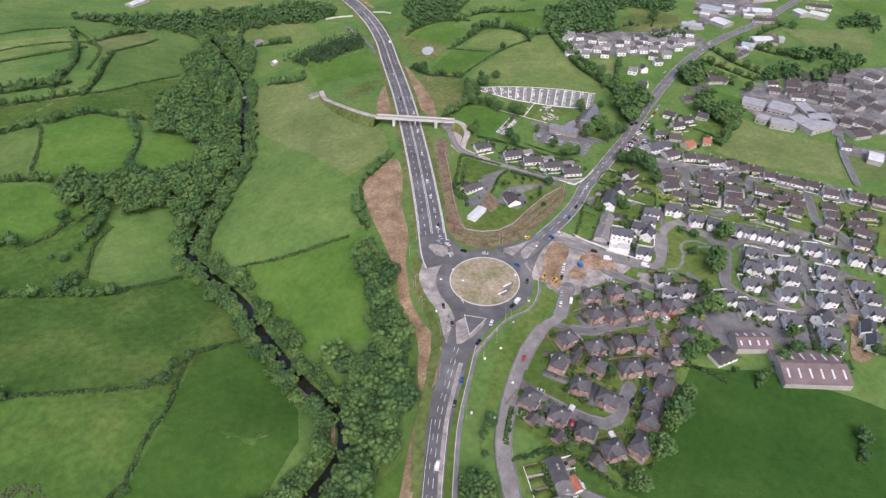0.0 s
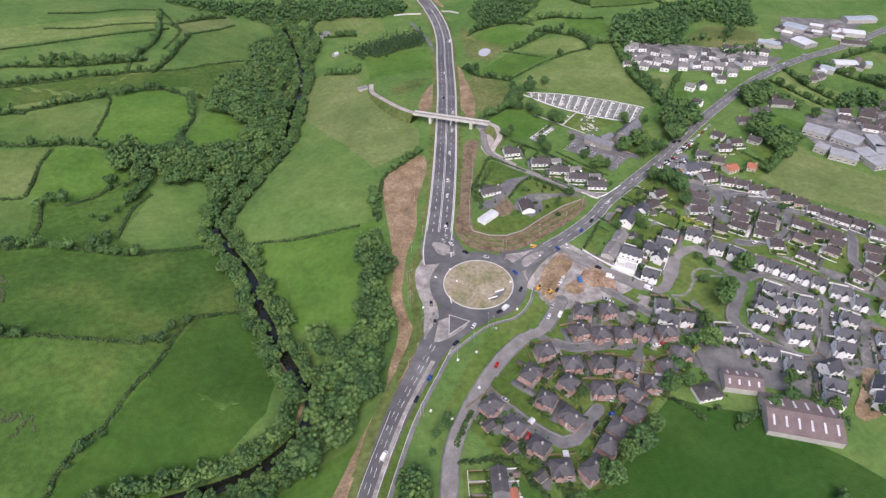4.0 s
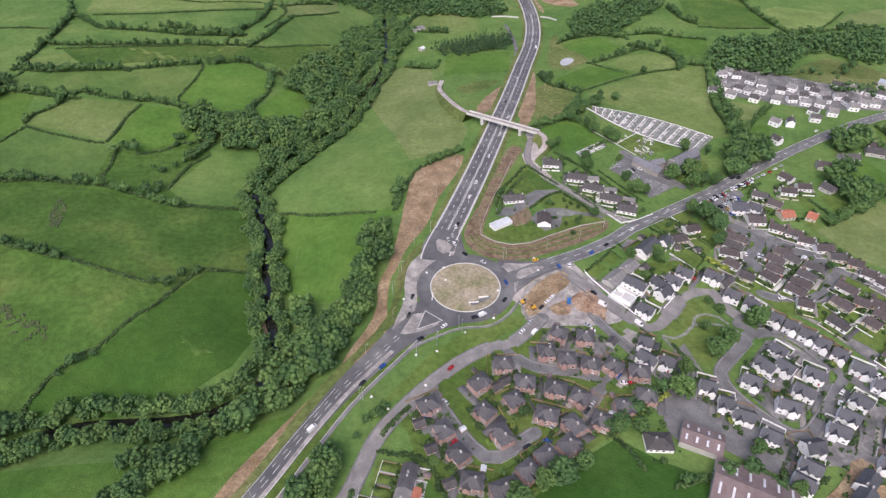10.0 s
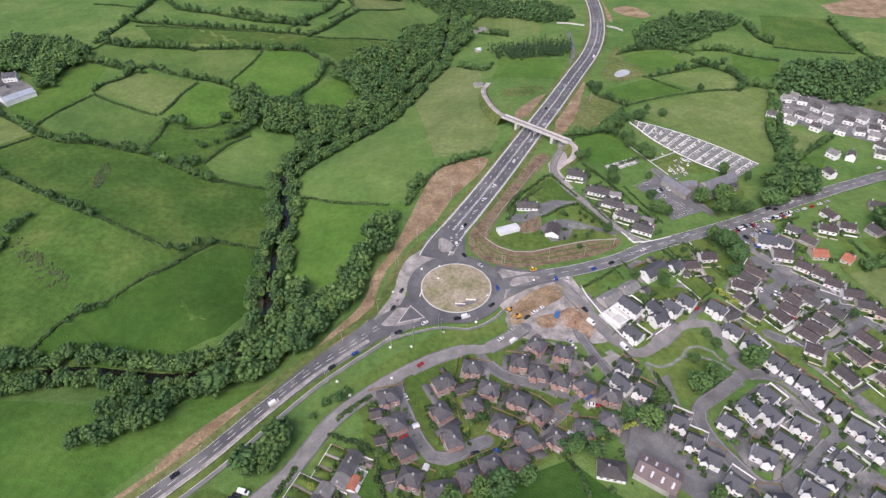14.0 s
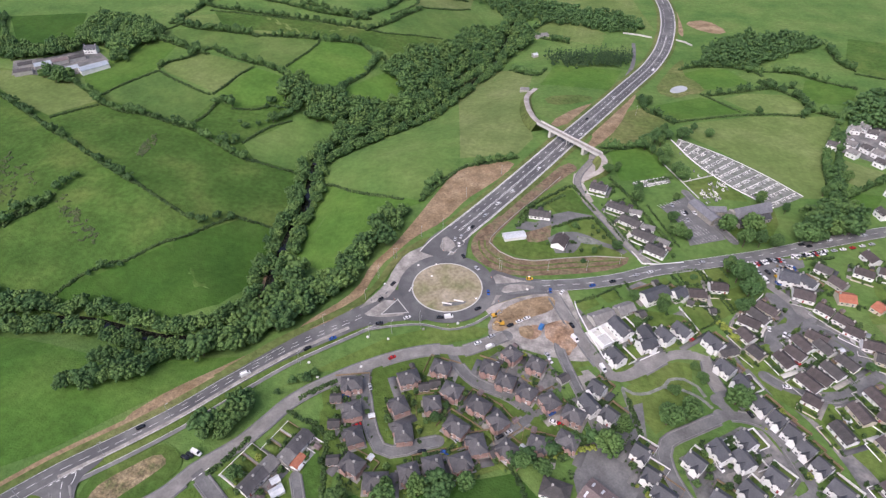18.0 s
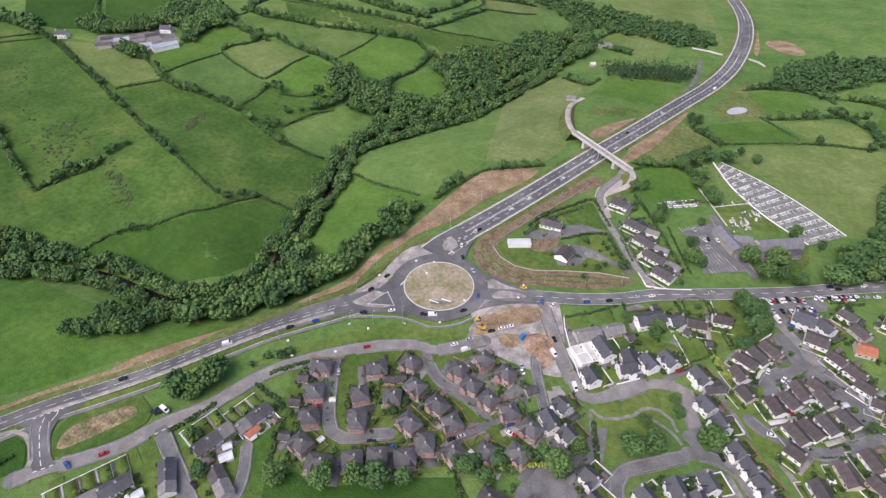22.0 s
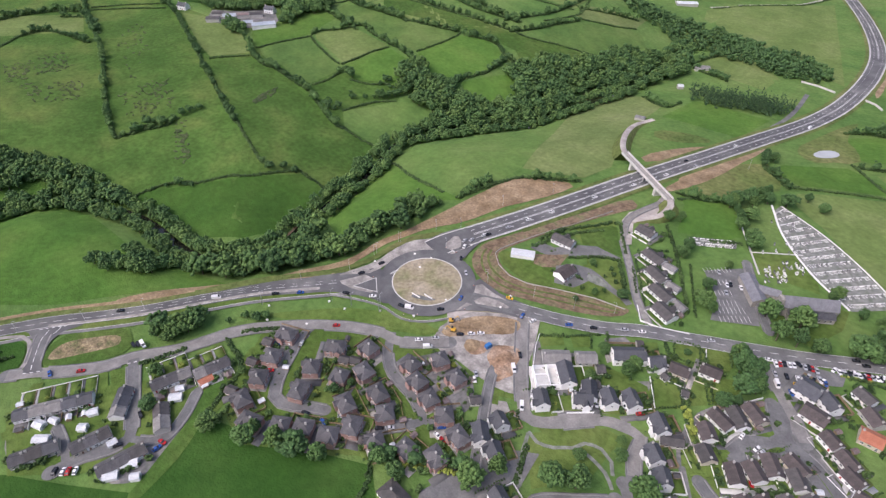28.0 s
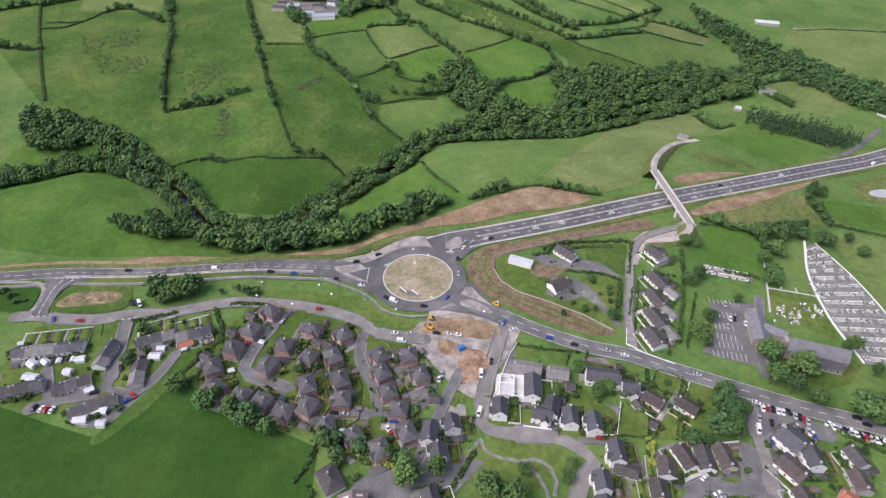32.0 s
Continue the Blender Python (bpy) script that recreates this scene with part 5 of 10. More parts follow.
drape("estate_yard", [(132, -83), (162, -58), (172, -58), (186, -79), (178, -92), (150, -109), (141, -107)], YARD, 0.2062, "paved and tarmac ground between closely built houses", "yard", 5, 0, True)
drape("garden_ground", [(101, 3), (118, 11), (139, 12), (149, 0), (135, -13), (114, -27), (104, -40), (96, -34)], G_LAWN, 0.2068, "grassed garden ground between closely built houses", "garden", 5, 0, True)
drape("estate_yard", [(311.3, 299.9), (348.6, 283.6), (395.8, 249.6), (438.3, 204.3), (414.2, 191.6), (347.2, 202.1), (299.3, 228.9), (267.8, 247.1)], YARD, 0.2074, "paved and tarmac ground between closely built houses", "yard", 5, 0, True)
drape("estate_yard", [(359.8, 96.6), (394.1, 90.8), (417.1, 35.4), (400.4, 19.5), (369.3, 7.8), (345.7, 16), (325.1, 45.6), (332.6, 72.1)], YARD, 0.19, "paved and tarmac ground between closely built houses", "yard", 5, 0, True)
drape("estate_yard", [(415, 93.4), (477.7, 79.8), (533.4, 54.9), (394, -23.7), (363.8, -5.9), (406.4, 28.6)], YARD, 0.1906, "paved and tarmac ground between closely built houses", "yard", 5, 0, True)
drape("estate_yard", [(348.3, -13), (366.5, -39.2), (353.5, -46.5), (335.3, -25.9)], YARD, 0.1912, "paved and tarmac ground between closely built houses", "yard", 5, 0, True)
drape("estate_yard", [(532.8, 303.5), (615.7, 254.5), (565.7, 233.7), (465.4, 235.9)], YARD, 0.1918, "paved and tarmac ground between closely built houses", "yard", 5, 0, True)
drape("estate_yard", [(77.4, 0.8), (80, 3.2), (86, -3.4), (98.2, 7.6), (111.1, 12.1), (119.1, -0.5), (139.8, 17), (148.1, 1.2), (138.8, -9.5), (114.8, -28.5), (101.1, -36.8), (89.6, -20.4)], YARD, 0.1924, "paved and tarmac ground between closely built houses", "yard", 5, 0, True)
drape("estate_yard", [(106.9, 27.8), (115.5, 36.2), (125.8, 32.3), (129.5, 30.9), (115.3, 18.2)], YARD, 0.193, "paved and tarmac ground between closely built houses", "yard", 5, 0, True)
drape("estate_yard", [(137.6, 38.2), (143.1, 38.5), (156.9, 22.8), (157.2, 13.1), (148.8, 26)], YARD, 0.1936, "paved and tarmac ground between closely built houses", "yard", 5, 0, True)
drape("estate_yard", [(-95.4, -198.5), (-73.3, -167.9), (-65.5, -156.2), (-47.7, -164.8), (-54.3, -176.4), (-70.8, -202.2), (-86.2, -203.4)], YARD, 0.1942, "paved and tarmac ground between closely built houses", "yard", 5, 0, True)
drape("estate_yard", [(-57, -192.6), (-48.9, -171.6), (-43.7, -161.2), (-24.4, -163.6), (-42.3, -190.2), (-55, -201.5)], YARD, 0.1948, "paved and tarmac ground between closely built houses", "yard", 5, 0, True)
drape("estate_yard", [(-55.5, -147.3), (-50.2, -129.3), (-42.3, -111.9), (-33, -115.6), (-33.4, -143.1), (-17.7, -152.1), (-26.3, -162.6)], YARD, 0.1954, "paved and tarmac ground between closely built houses", "yard", 5, 0, True)
drape("lawn", [(-24, -93), (-21, -89), (-16, -94), (-17, -97)], G_LAWN, 0.306, "small green garden lawn", "lawn", 5, 0, True)
drape("lawn", [(-16, -106), (-13, -103), (-9, -107), (-11, -110)], G_LAWN, 0.3066, "small green garden lawn", "lawn", 5, 0, True)
drape("lawn", [(-11, -118), (-9, -112), (-4, -114), (-7, -121)], G_LAWN, 0.3072, "small green garden lawn", "lawn", 5, 0, True)
drape("lawn", [(-3, -108), (1, -106), (8, -104), (11, -98), (13, -106), (5, -111)], G_LAWN, 0.3078, "small green garden lawn", "lawn", 5, 0, True)
drape("lawn", [(-2, -124), (3, -116), (11, -114), (8, -119), (2, -123)], G_LAWN, 0.3084, "small green garden lawn", "lawn", 5, 0, True)
drape("lawn", [(14, -113), (18, -109), (20, -112), (15, -115)], G_LAWN, 0.309, "small green garden lawn", "lawn", 5, 0, True)
drape("lawn", [(40, -91), (52, -73), (58, -78), (54, -86), (44, -95)], G_LAWN, 0.3096, "small green garden lawn", "lawn", 5, 0, True)
drape("lawn", [(19, -63), (23, -60), (29, -66), (26, -69)], G_LAWN, 0.3102, "small green garden lawn", "lawn", 5, 0, True)
drape("lawn", [(23, -55), (27, -51), (34, -56), (32, -61)], G_LAWN, 0.3108, "small green garden lawn", "lawn", 5, 0, True)
drape("lawn", [(38, -65), (42, -61), (50, -65), (43, -65)], G_LAWN, 0.3114, "small green garden lawn", "lawn", 5, 0, True)
drape("lawn", [(2, -82), (8, -74), (15, -78), (11, -81), (5, -82)], G_LAWN, 0.312, "small green garden lawn", "lawn", 5, 0, True)
drape("lawn", [(-17, -71), (-8, -64), (-5, -65), (-13, -73)], G_LAWN, 0.3126, "small green garden lawn", "lawn", 5, 0, True)
drape("lawn", [(9, -51), (13, -49), (16, -54), (15, -55)], G_LAWN, 0.3132, "small green garden lawn", "lawn", 5, 0, True)
drape("lawn", [(62, -71), (67, -69), (70, -71), (66, -74)], G_LAWN, 0.3138, "small green garden lawn", "lawn", 5, 0, True)
drape("lawn", [(57, -88), (64, -81), (66, -85), (61, -90)], G_LAWN, 0.3144, "small green garden lawn", "lawn", 5, 0, True)
drape("lawn", [(60, -45), (65, -43), (70, -47), (63, -49)], G_LAWN, 0.315, "small green garden lawn", "lawn", 5, 0, True)
drape("lawn", [(39, -45), (46, -44), (49, -49), (43, -49)], G_LAWN, 0.3156, "small green garden lawn", "lawn", 5, 0, True)
drape("lawn", [(-30, -81), (-29, -73), (-25, -79), (-25, -83)], G_LAWN, 0.3162, "small green garden lawn", "lawn", 5, 0, True)
drape("lawn", [(-96, -197), (-104, -185), (-101, -181), (-91, -187)], G_LAWN, 0.3168, "small green garden lawn", "lawn", 5, 0, True)
drape("lawn", [(-92, -169), (-86, -162), (-78, -169), (-81, -174)], G_LAWN, 0.3174, "small green garden lawn", "lawn", 5, 0, True)
drape("lawn", [(-86, -161), (-83, -157), (-73, -162), (-77, -166)], G_LAWN, 0.3, "small green garden lawn", "lawn", 5, 0, True)
drape("lawn", [(-83, -156), (-76, -150), (-71, -153), (-75, -159)], G_LAWN, 0.3006, "small green garden lawn", "lawn", 5, 0, True)
drape("lawn", [(-72, -143), (-68, -135), (-60, -137), (-62, -146)], G_LAWN, 0.3012, "small green garden lawn", "lawn", 5, 0, True)
drape("lawn", [(-56, -117), (-54, -109), (-47, -112), (-51, -120)], G_LAWN, 0.3018, "small green garden lawn", "lawn", 5, 0, True)
drape("lawn", [(-53, -173), (-48, -166), (-43, -170), (-46, -175)], G_LAWN, 0.3024, "small green garden lawn", "lawn", 5, 0, True)
drape("lawn", [(-73, -181), (-69, -176), (-64, -179), (-68, -183)], G_LAWN, 0.303, "small green garden lawn", "lawn", 5, 0, True)
drape("lawn", [(-86, -207), (-85, -203), (-78, -204), (-81, -208)], G_LAWN, 0.3036, "small green garden lawn", "lawn", 5, 0, True)
drape("lawn", [(140, 15), (150, 26), (158, 12), (148, 1)], G_LAWN, 0.3042, "small green garden lawn", "lawn", 5, 0, True)
drape("lawn", [(155, 54), (167, 63), (168, 52), (159, 46)], G_LAWN, 0.3048, "small green garden lawn", "lawn", 5, 0, True)
drape("lawn", [(155, 29), (160, 34), (167, 20), (162, 16)], G_LAWN, 0.3054, "small green garden lawn", "lawn", 5, 0, True)
drape("lawn", [(163, 33), (174, 47), (178, 39), (169, 26)], G_LAWN, 0.306, "small green garden lawn", "lawn", 5, 0, True)
drape("lawn", [(142, 49), (151, 54), (155, 45), (148, 42)], G_LAWN, 0.3066, "small green garden lawn", "lawn", 5, 0, True)
drape("lawn", [(140, 20), (151, 21), (154, 11), (141, 8)], G_LAWN, 0.3072, "small green garden lawn", "lawn", 5, 0, True)
drape("lawn", [(153, 58), (170, 63), (169, 48), (153, 45)], G_LAWN, 0.3078, "small green garden lawn", "lawn", 5, 0, True)
drape("lawn", [(161, 34), (172, 37), (177, 24), (164, 21)], G_LAWN, 0.3084, "small green garden lawn", "lawn", 5, 0, True)
drape("lawn", [(117, -16), (124, -14), (123, -21), (118, -23)], G_LAWN, 0.309, "small green garden lawn", "lawn", 5, 0, True)
drape("lawn", [(172, -5), (177, -8), (173, -16), (169, -12)], G_LAWN, 0.3096, "small green garden lawn", "lawn", 5, 0, True)
drape("lawn", [(182, -14), (189, -14), (184, -24), (178, -25)], G_LAWN, 0.3102, "small green garden lawn", "lawn", 5, 0, True)
drape("lawn", [(201, 20), (209, 21), (205, 14), (200, 16)], G_LAWN, 0.3108, "small green garden lawn", "lawn", 5, 0, True)
drape("lawn", [(215, -13), (224, -11), (221, -16), (213, -20)], G_LAWN, 0.3114, "small green garden lawn", "lawn", 5, 0, True)
drape("lawn", [(255, 71), (265, 71), (260, 51), (254, 58)], G_LAWN, 0.312, "small green garden lawn", "lawn", 5, 0, True)
drape("lawn", [(271, 69), (285, 74), (287, 55), (274, 47)], G_LAWN, 0.3126, "small green garden lawn", "lawn", 5, 0, True)
drape("lawn", [(199, 49), (207, 52), (204, 42), (198, 42)], G_LAWN, 0.3132, "small green garden lawn", "lawn", 5, 0, True)
drape("lawn", [(227, 62), (242, 68), (234, 58), (224, 55)], G_LAWN, 0.3138, "small green garden lawn", "lawn", 5, 0, True)
drape("lawn", [(245, 41), (253, 42), (253, 35), (245, 32)], G_LAWN, 0.3144, "small green garden lawn", "lawn", 5, 0, True)
drape("lawn", [(110, -32), (121, -26), (137, -26), (138, -36), (132, -45), (113, -46), (104, -44)], G_LAWN, 0.315, "small green garden lawn", "lawn", 5, 0, True)
drape("lawn", [(-58.2, -121.5), (-53.6, -112), (-47.8, -114.9), (-52.5, -124.2)], G_LAWN, 0.3156, "small green garden lawn", "lawn", 5, 0, True)
drape("lawn", [(-62, -137.2), (-59.3, -128.4), (-53.9, -130.8), (-55.8, -140.4)], G_LAWN, 0.3162, "small green garden lawn", "lawn", 5, 0, True)
drape("lawn", [(-66, -142.3), (-63.3, -137.7), (-56.1, -141.1), (-58.9, -146.3)], G_LAWN, 0.3168, "small green garden lawn", "lawn", 5, 0, True)
drape("lawn", [(-78.6, -157.8), (-75.8, -148.4), (-66.8, -152.4), (-71, -161.2)], G_LAWN, 0.3174, "small green garden lawn", "lawn", 5, 0, True)
drape("lawn", [(-38.8, -101.5), (-35.8, -88.3), (-27.7, -100.2), (-22.6, -119.4), (-18.1, -136.6), (-22.8, -138.7)], G_LAWN, 0.3, "small green garden lawn", "lawn", 5, 0, True)
drape("lawn", [(77.9, 6.2), (87.8, 15.2), (92.3, 9.4), (83, 1.1)], G_LAWN, 0.3006, "small green garden lawn", "lawn", 5, 0, True)
drape("lawn", [(91.5, 17.2), (99.4, 24.2), (104.1, 17.5), (96.9, 11.1)], G_LAWN, 0.3012, "small green garden lawn", "lawn", 5, 0, True)
drape("lawn", [(123.4, 37.2), (131.1, 44.2), (133.5, 39.2), (127.3, 32.4)], G_LAWN, 0.3018, "small green garden lawn", "lawn", 5, 0, True)
drape("lawn", [(138.3, 18.8), (151.1, 23.8), (157.3, 11.3), (147, 2.1)], G_LAWN, 0.3024, "small green garden lawn", "lawn", 5, 0, True)
drape("lawn", [(138.7, 48.5), (149.8, 56.1), (154.3, 45.1), (143.4, 41.1)], G_LAWN, 0.303, "small green garden lawn", "lawn", 5, 0, True)
drape("lawn", [(154.2, 55.4), (165.8, 61.1), (168.9, 52.6), (159.3, 46.2)], G_LAWN, 0.3036, "small green garden lawn", "lawn", 5, 0, True)
drape("lawn", [(154.9, 27.3), (160.4, 30.1), (167.1, 20), (160.6, 14.2)], G_LAWN, 0.3042, "small green garden lawn", "lawn", 5, 0, True)
drape("lawn", [(161.7, 33.4), (174.8, 47.1), (177.2, 36.9), (168.4, 23.2)], G_LAWN, 0.3048, "small green garden lawn", "lawn", 5, 0, True)
drape("lawn", [(113.8, 10), (128.5, 10), (121.5, 1.6)], G_LAWN, 0.3054, "small green garden lawn", "lawn", 5, 0, True)
drape("lawn", [(180.4, 11.4), (186.2, 18.4), (190.4, 13.2), (185.1, 5.1)], G_LAWN, 0.306, "small green garden lawn", "lawn", 5, 0, True)
drape("lawn", [(190.3, 20.2), (193.9, 23.4), (197.5, 19.5), (193.9, 12.9)], G_LAWN, 0.3066, "small green garden lawn", "lawn", 5, 0, True)
drape("lawn", [(165.8, -12), (171.1, -7.4), (174.3, -17.7), (169.5, -20.3)], G_LAWN, 0.3072, "small green garden lawn", "lawn", 5, 0, True)
drape("car_park_surface", [(130, 121), (149, 139), (167, 108), (172, 93), (148, 80), (145, 101)], TARMAC_OLD, 0.3178, "grey tarmac yard and car park", "car park", 5, 0, True)
drape("car_park_surface", [(184, 68), (198, 79), (218, 85), (218, 76), (204, 67), (206, 54), (196, 47), (188, 55)], TARMAC_OLD, 0.3184, "grey tarmac yard and car park", "car park", 5, 0, True)
drape("car_park_surface", [(100, -65), (116, -56), (118, -78), (135, -106), (147, -131), (126, -134), (98, -112), (88, -113), (85, -104)], TARMAC_OLD, 0.319, "grey tarmac yard and car park", "car park", 5, 0, True)
drape("cemetery_ground", [(146, 219), (149, 231), (180, 212), (207, 188.5), (234, 161), (211, 140), (183, 163), (160, 192)], CHIPPINGS, 0.3096, "pale chippings between rows of graves", "cemetery ground", 5, 0, True)
drape("cemetery_ground", [(110.2, 148.2), (137.6, 163), (139.1, 157.5), (113.8, 140.6)], CHIPPINGS, 0.3102, "pale chippings between rows of graves", "cemetery ground", 5, 0, True)
drape("pond", [(148, 344), (152, 357), (161, 366), (168, 361), (165, 350), (153, 339)], POND, 0.4108, "small pale drainage pond", "pond", 5, 1, True)

# ---- streets ----
street(6.2, (-119.5, -191.5), (-115.4, -186.8), (-109.8, -180.6), (-103.1, -174.6), (-93.5, -164.6), (-86.2, -155), (-81.5, -144.6), (-75, -135.7), (-67.8, -126), (-61.3, -112.4), (-56, -100.6), (-48.9, -90.7), (-40, -81.5), (-29.2, -71.2), (-9.9, -56.7), (8.7, -47.7), (21.6, -45.6), (41.9, -29.3))
street(6.6, (-138, -160), (-133.8, -166.5), (-128, -171.8), (-118.5, -178.8), (-112.5, -183.2))
street(4.8, (-24.7, -69.8), (-23.9, -79.5), (-19.8, -87.5), (-15.4, -96.7), (-9, -106.9), (-4, -112.4), (2.2, -113.1), (8.4, -110.3), (14.9, -105.6), (21.7, -102.3))
street(4.8, (12.5, -43.8), (18.2, -52.4), (24.6, -59.5), (32.6, -64.5), (42.7, -66.9), (50.9, -69), (58.5, -72.8), (62.9, -76.3), (60.7, -80.7), (55.1, -86.9), (50.2, -92.5))
street(4, (62.9, -76.3), (68.5, -73.9), (71.6, -71.7))
street(5.4, (-80.0, -144.5), (-68.5, -151.1), (-56.7, -157.8), (-45.8, -164.3), (-37.7, -170.2), (-39.0, -179.3), (-44.0, -187.6), (-46.8, -195.4), (-47.7, -201.2))
street(3.6, (-47.4, -194.7), (-57.2, -191.3), (-68.8, -189.0))
street(3.6, (-35.9, -135.1), (-28.8, -146.3), (-24.7, -158.4), (-29.6, -165.9), (-37.1, -170.5))
street(6, (60.5, 16.7), (76.8, -10.6), (90.5, -31.6), (101.4, -42.8), (112.6, -37.9), (130.1, -21.5), (142.9, -17))
street(5.6, (94.9, -44), (108.2, -40.4), (123.6, -24.6), (138.2, -18.8), (148.8, -18.5), (150.6, -28.9), (154.8, -38.8))
street(5.2, (152.7, -44.8), (157.8, -50.9), (142.7, -63.4), (126.9, -76.5), (126.5, -88.4), (130.9, -98.2), (137.2, -107.4), (143.6, -115.1), (152.4, -115.9), (165.7, -106.5), (183.1, -91.6), (189.5, -85), (185.5, -74.6), (180.1, -60.7), (172.5, -53.5), (162.1, -52.3), (153.1, -54.1))
street(5.2, (189.5, -85), (198.2, -93.5), (205.1, -100.5))
street(4.8, (200.2, 33.2), (202.5, 24.6), (190.2, 7.6), (186.3, -2.4))
street(5.2, (195.2, 51.6), (199, 37.7), (203.9, 24.6), (217, 18.7), (229.2, 8.8), (234.9, -4.6), (242.1, -13.6), (247.8, -22.3))
street(4.8, (238, -6.4), (222.3, -19.6), (211.6, -28.6), (198.4, -29.9), (186.6, -27.7), (178.4, -22.8))
street(5.2, (192.1, 41.6), (200, 25.7), (218.8, 10.9), (237.7, -7.5), (250.5, -25.7), (260.1, -41.6), (272.2, -58.7), (290.3, -82.2))
street(4.4, (200.3, 23.6), (193, 8.2), (185.8, -4.5))
street(4.4, (236.4, -8.5), (221.3, -22.1), (205.1, -28.8), (189.9, -29.3))
street(4.4, (257.3, -41.6), (248.5, -51.2), (234, -64.4), (233.7, -73.1), (230.8, -91.1))
street(5.6, (173.2, 76.9), (189.2, 55.8), (201.1, 42.1), (210.8, 28.3))
street(3.3, (76.9, 116), (95.5, 88.6), (107.9, 69.1), (121.6, 53.6))
street(3.3, (78.9, 174.6), (70.8, 151.5), (70, 135.8), (76, 118.5))
street(4.8, (184.4, 0.7), (188.8, 12.5), (202.2, 21.1))
street(4, (148.9, 146.1), (166.5, 110.9), (177.6, 91.4))
street(3.5, (408.2, 31.5), (340.8, -17.7), (327.1, -28.9), (301, -54.2))
street(4.8, (382.7, 99.4), (391.4, 85.4), (391.8, 70.9), (403.6, 52.9), (403.5, 36.8))
street(4.8, (402.3, 27.2), (356.4, -2.9))
street(4.8, (403.5, 36.8), (459.5, 54), (445.2, 22.9), (468.5, 25.6))
street(3.6, (71.5, -24.9), (72, -30.5), (76.5, -40.9), (84.3, -56.2), (91.6, -70.3), (97, -80.6))
build_streets()

# ---- hedges and woods ----
tall_hedge((-544, 164), (-500, 149), (-465, 134), (-416, 114), (-380, 98), (-357, 87), (-329, 77), (-304, 66), (-277, 55), (-251, 45))
low_hedge((-254, 48), (-231, 39), (-206, 30), (-193, 26))
row_trees(7, 6, (-198, 27), (-184, 27), (-179, 36), (-170, 40))
low_hedge((-172, 43), (-159, 44), (-142, 46), (-135, 46))
tall_hedge((-412, 171), (-376, 154), (-351, 140), (-326, 133), (-315, 135), (-307, 136))
low_hedge((-310, 139), (-297, 138), (-280, 134), (-272, 135))
tall_hedge((-269, 132), (-251, 130), (-235, 123), (-220, 118), (-204, 112), (-192, 113))
low_hedge((-194, 115), (-182, 115), (-172, 116), (-160, 120))
low_hedge((-373, 104), (-363, 119), (-352, 136))
low_hedge((-360, 153), (-357, 170), (-350, 190), (-340, 210))
tall_hedge((-343, 214), (-341, 228), (-329, 241), (-323, 256), (-316, 266), (-298, 260), (-283, 257), (-262, 254), (-249, 254), (-230, 249), (-218, 242))
low_hedge((-340, 210), (-323, 202), (-302, 195), (-286, 190), (-274, 189))
low_hedge((-272, 191), (-269, 208), (-267, 229), (-260, 248))
low_hedge((-262, 142), (-260, 155), (-261, 170), (-262, 179))
row_trees(9, 5, (-264, 172), (-260, 180), (-250, 180), (-242, 177))
low_hedge((-246, 176), (-228, 184), (-217, 196), (-202, 200))
row_trees(8, 7, (-220, 186), (-217, 201), (-205, 191), (-195, 191), (-222, 155), (-229, 162))
low_hedge((-212, 133), (-209, 151), (-203, 170), (-192, 184))
row_trees(8, 6, (-226, 126), (-217, 125), (-217, 133))
tall_hedge((-377, 269), (-364, 267), (-351, 262), (-325, 259))
low_hedge((-387, 289), (-380, 302), (-382, 319))
tall_hedge((-386, 316), (-364, 307), (-340, 304), (-318, 309), (-301, 310), (-285, 306))
low_hedge((-287, 309), (-259, 321), (-236, 330))
row_trees(8, 7, (-231, 322), (-219, 324), (-203, 334))
tall_hedge((-211, 328), (-191, 337), (-178, 337), (-164, 328), (-152, 324), (-138, 319))
low_hedge((-232, 262), (-227, 280), (-224, 293), (-221, 314), (-222, 327))
tall_hedge((-393, 372), (-366, 366), (-328, 366), (-297, 365), (-268, 367), (-242, 371), (-220, 371), (-194, 376), (-184, 377))
tall_hedge((-287, 418), (-245, 409), (-214, 405), (-192, 405))
low_hedge((-186, 381), (-174, 377), (-150, 386), (-127, 401), (-95, 422))
tall_hedge((-186, 373), (-171, 405), (-161, 438), (-151, 473))
low_hedge((-153, 478), (-135, 492), (-117, 509), (-100, 533))
tall_hedge((-169, 250), (-164, 266), (-156, 284), (-155, 302), (-154, 319))
low_hedge((-239, -62), (-235, -51), (-231, -40), (-220, -27), (-210, -20), (-201, -7), (-188, 6), (-177, 29), (-169, 44))
row_trees(6, 6, (-232, -47), (-224, -35), (-208, -24))
row_trees(7, 5, (-300, 22), (-298, 31), (-293, 44))
tall_hedge((-309, -18), (-310, -3), (-304, 8), (-298, 19))
tall_hedge((-647, 112), (-602, 92), (-561, 75), (-474, 44), (-403, 9), (-347, -19), (-314, -31))
tall_hedge((-314, -31), (-310, -13), (-299, 4), (-297, 12))
tall_hedge((-633, -47), (-636, -10), (-636, 27), (-623, 62), (-597, 87))
low_hedge((-600, 88), (-571, 125), (-537, 155))
tall_hedge((-571, 5), (-564, 32), (-501, 44))
low_hedge((-558, -69), (-548, -40), (-572, 5))
low_hedge((-370, 356), (-327, 359), (-263, 365), (-186, 380))
low_hedge((-451, 417), (-416, 415), (-394, 411))
tall_hedge((-390, 306), (-386, 345), (-387, 381), (-389, 440), (-403, 489))
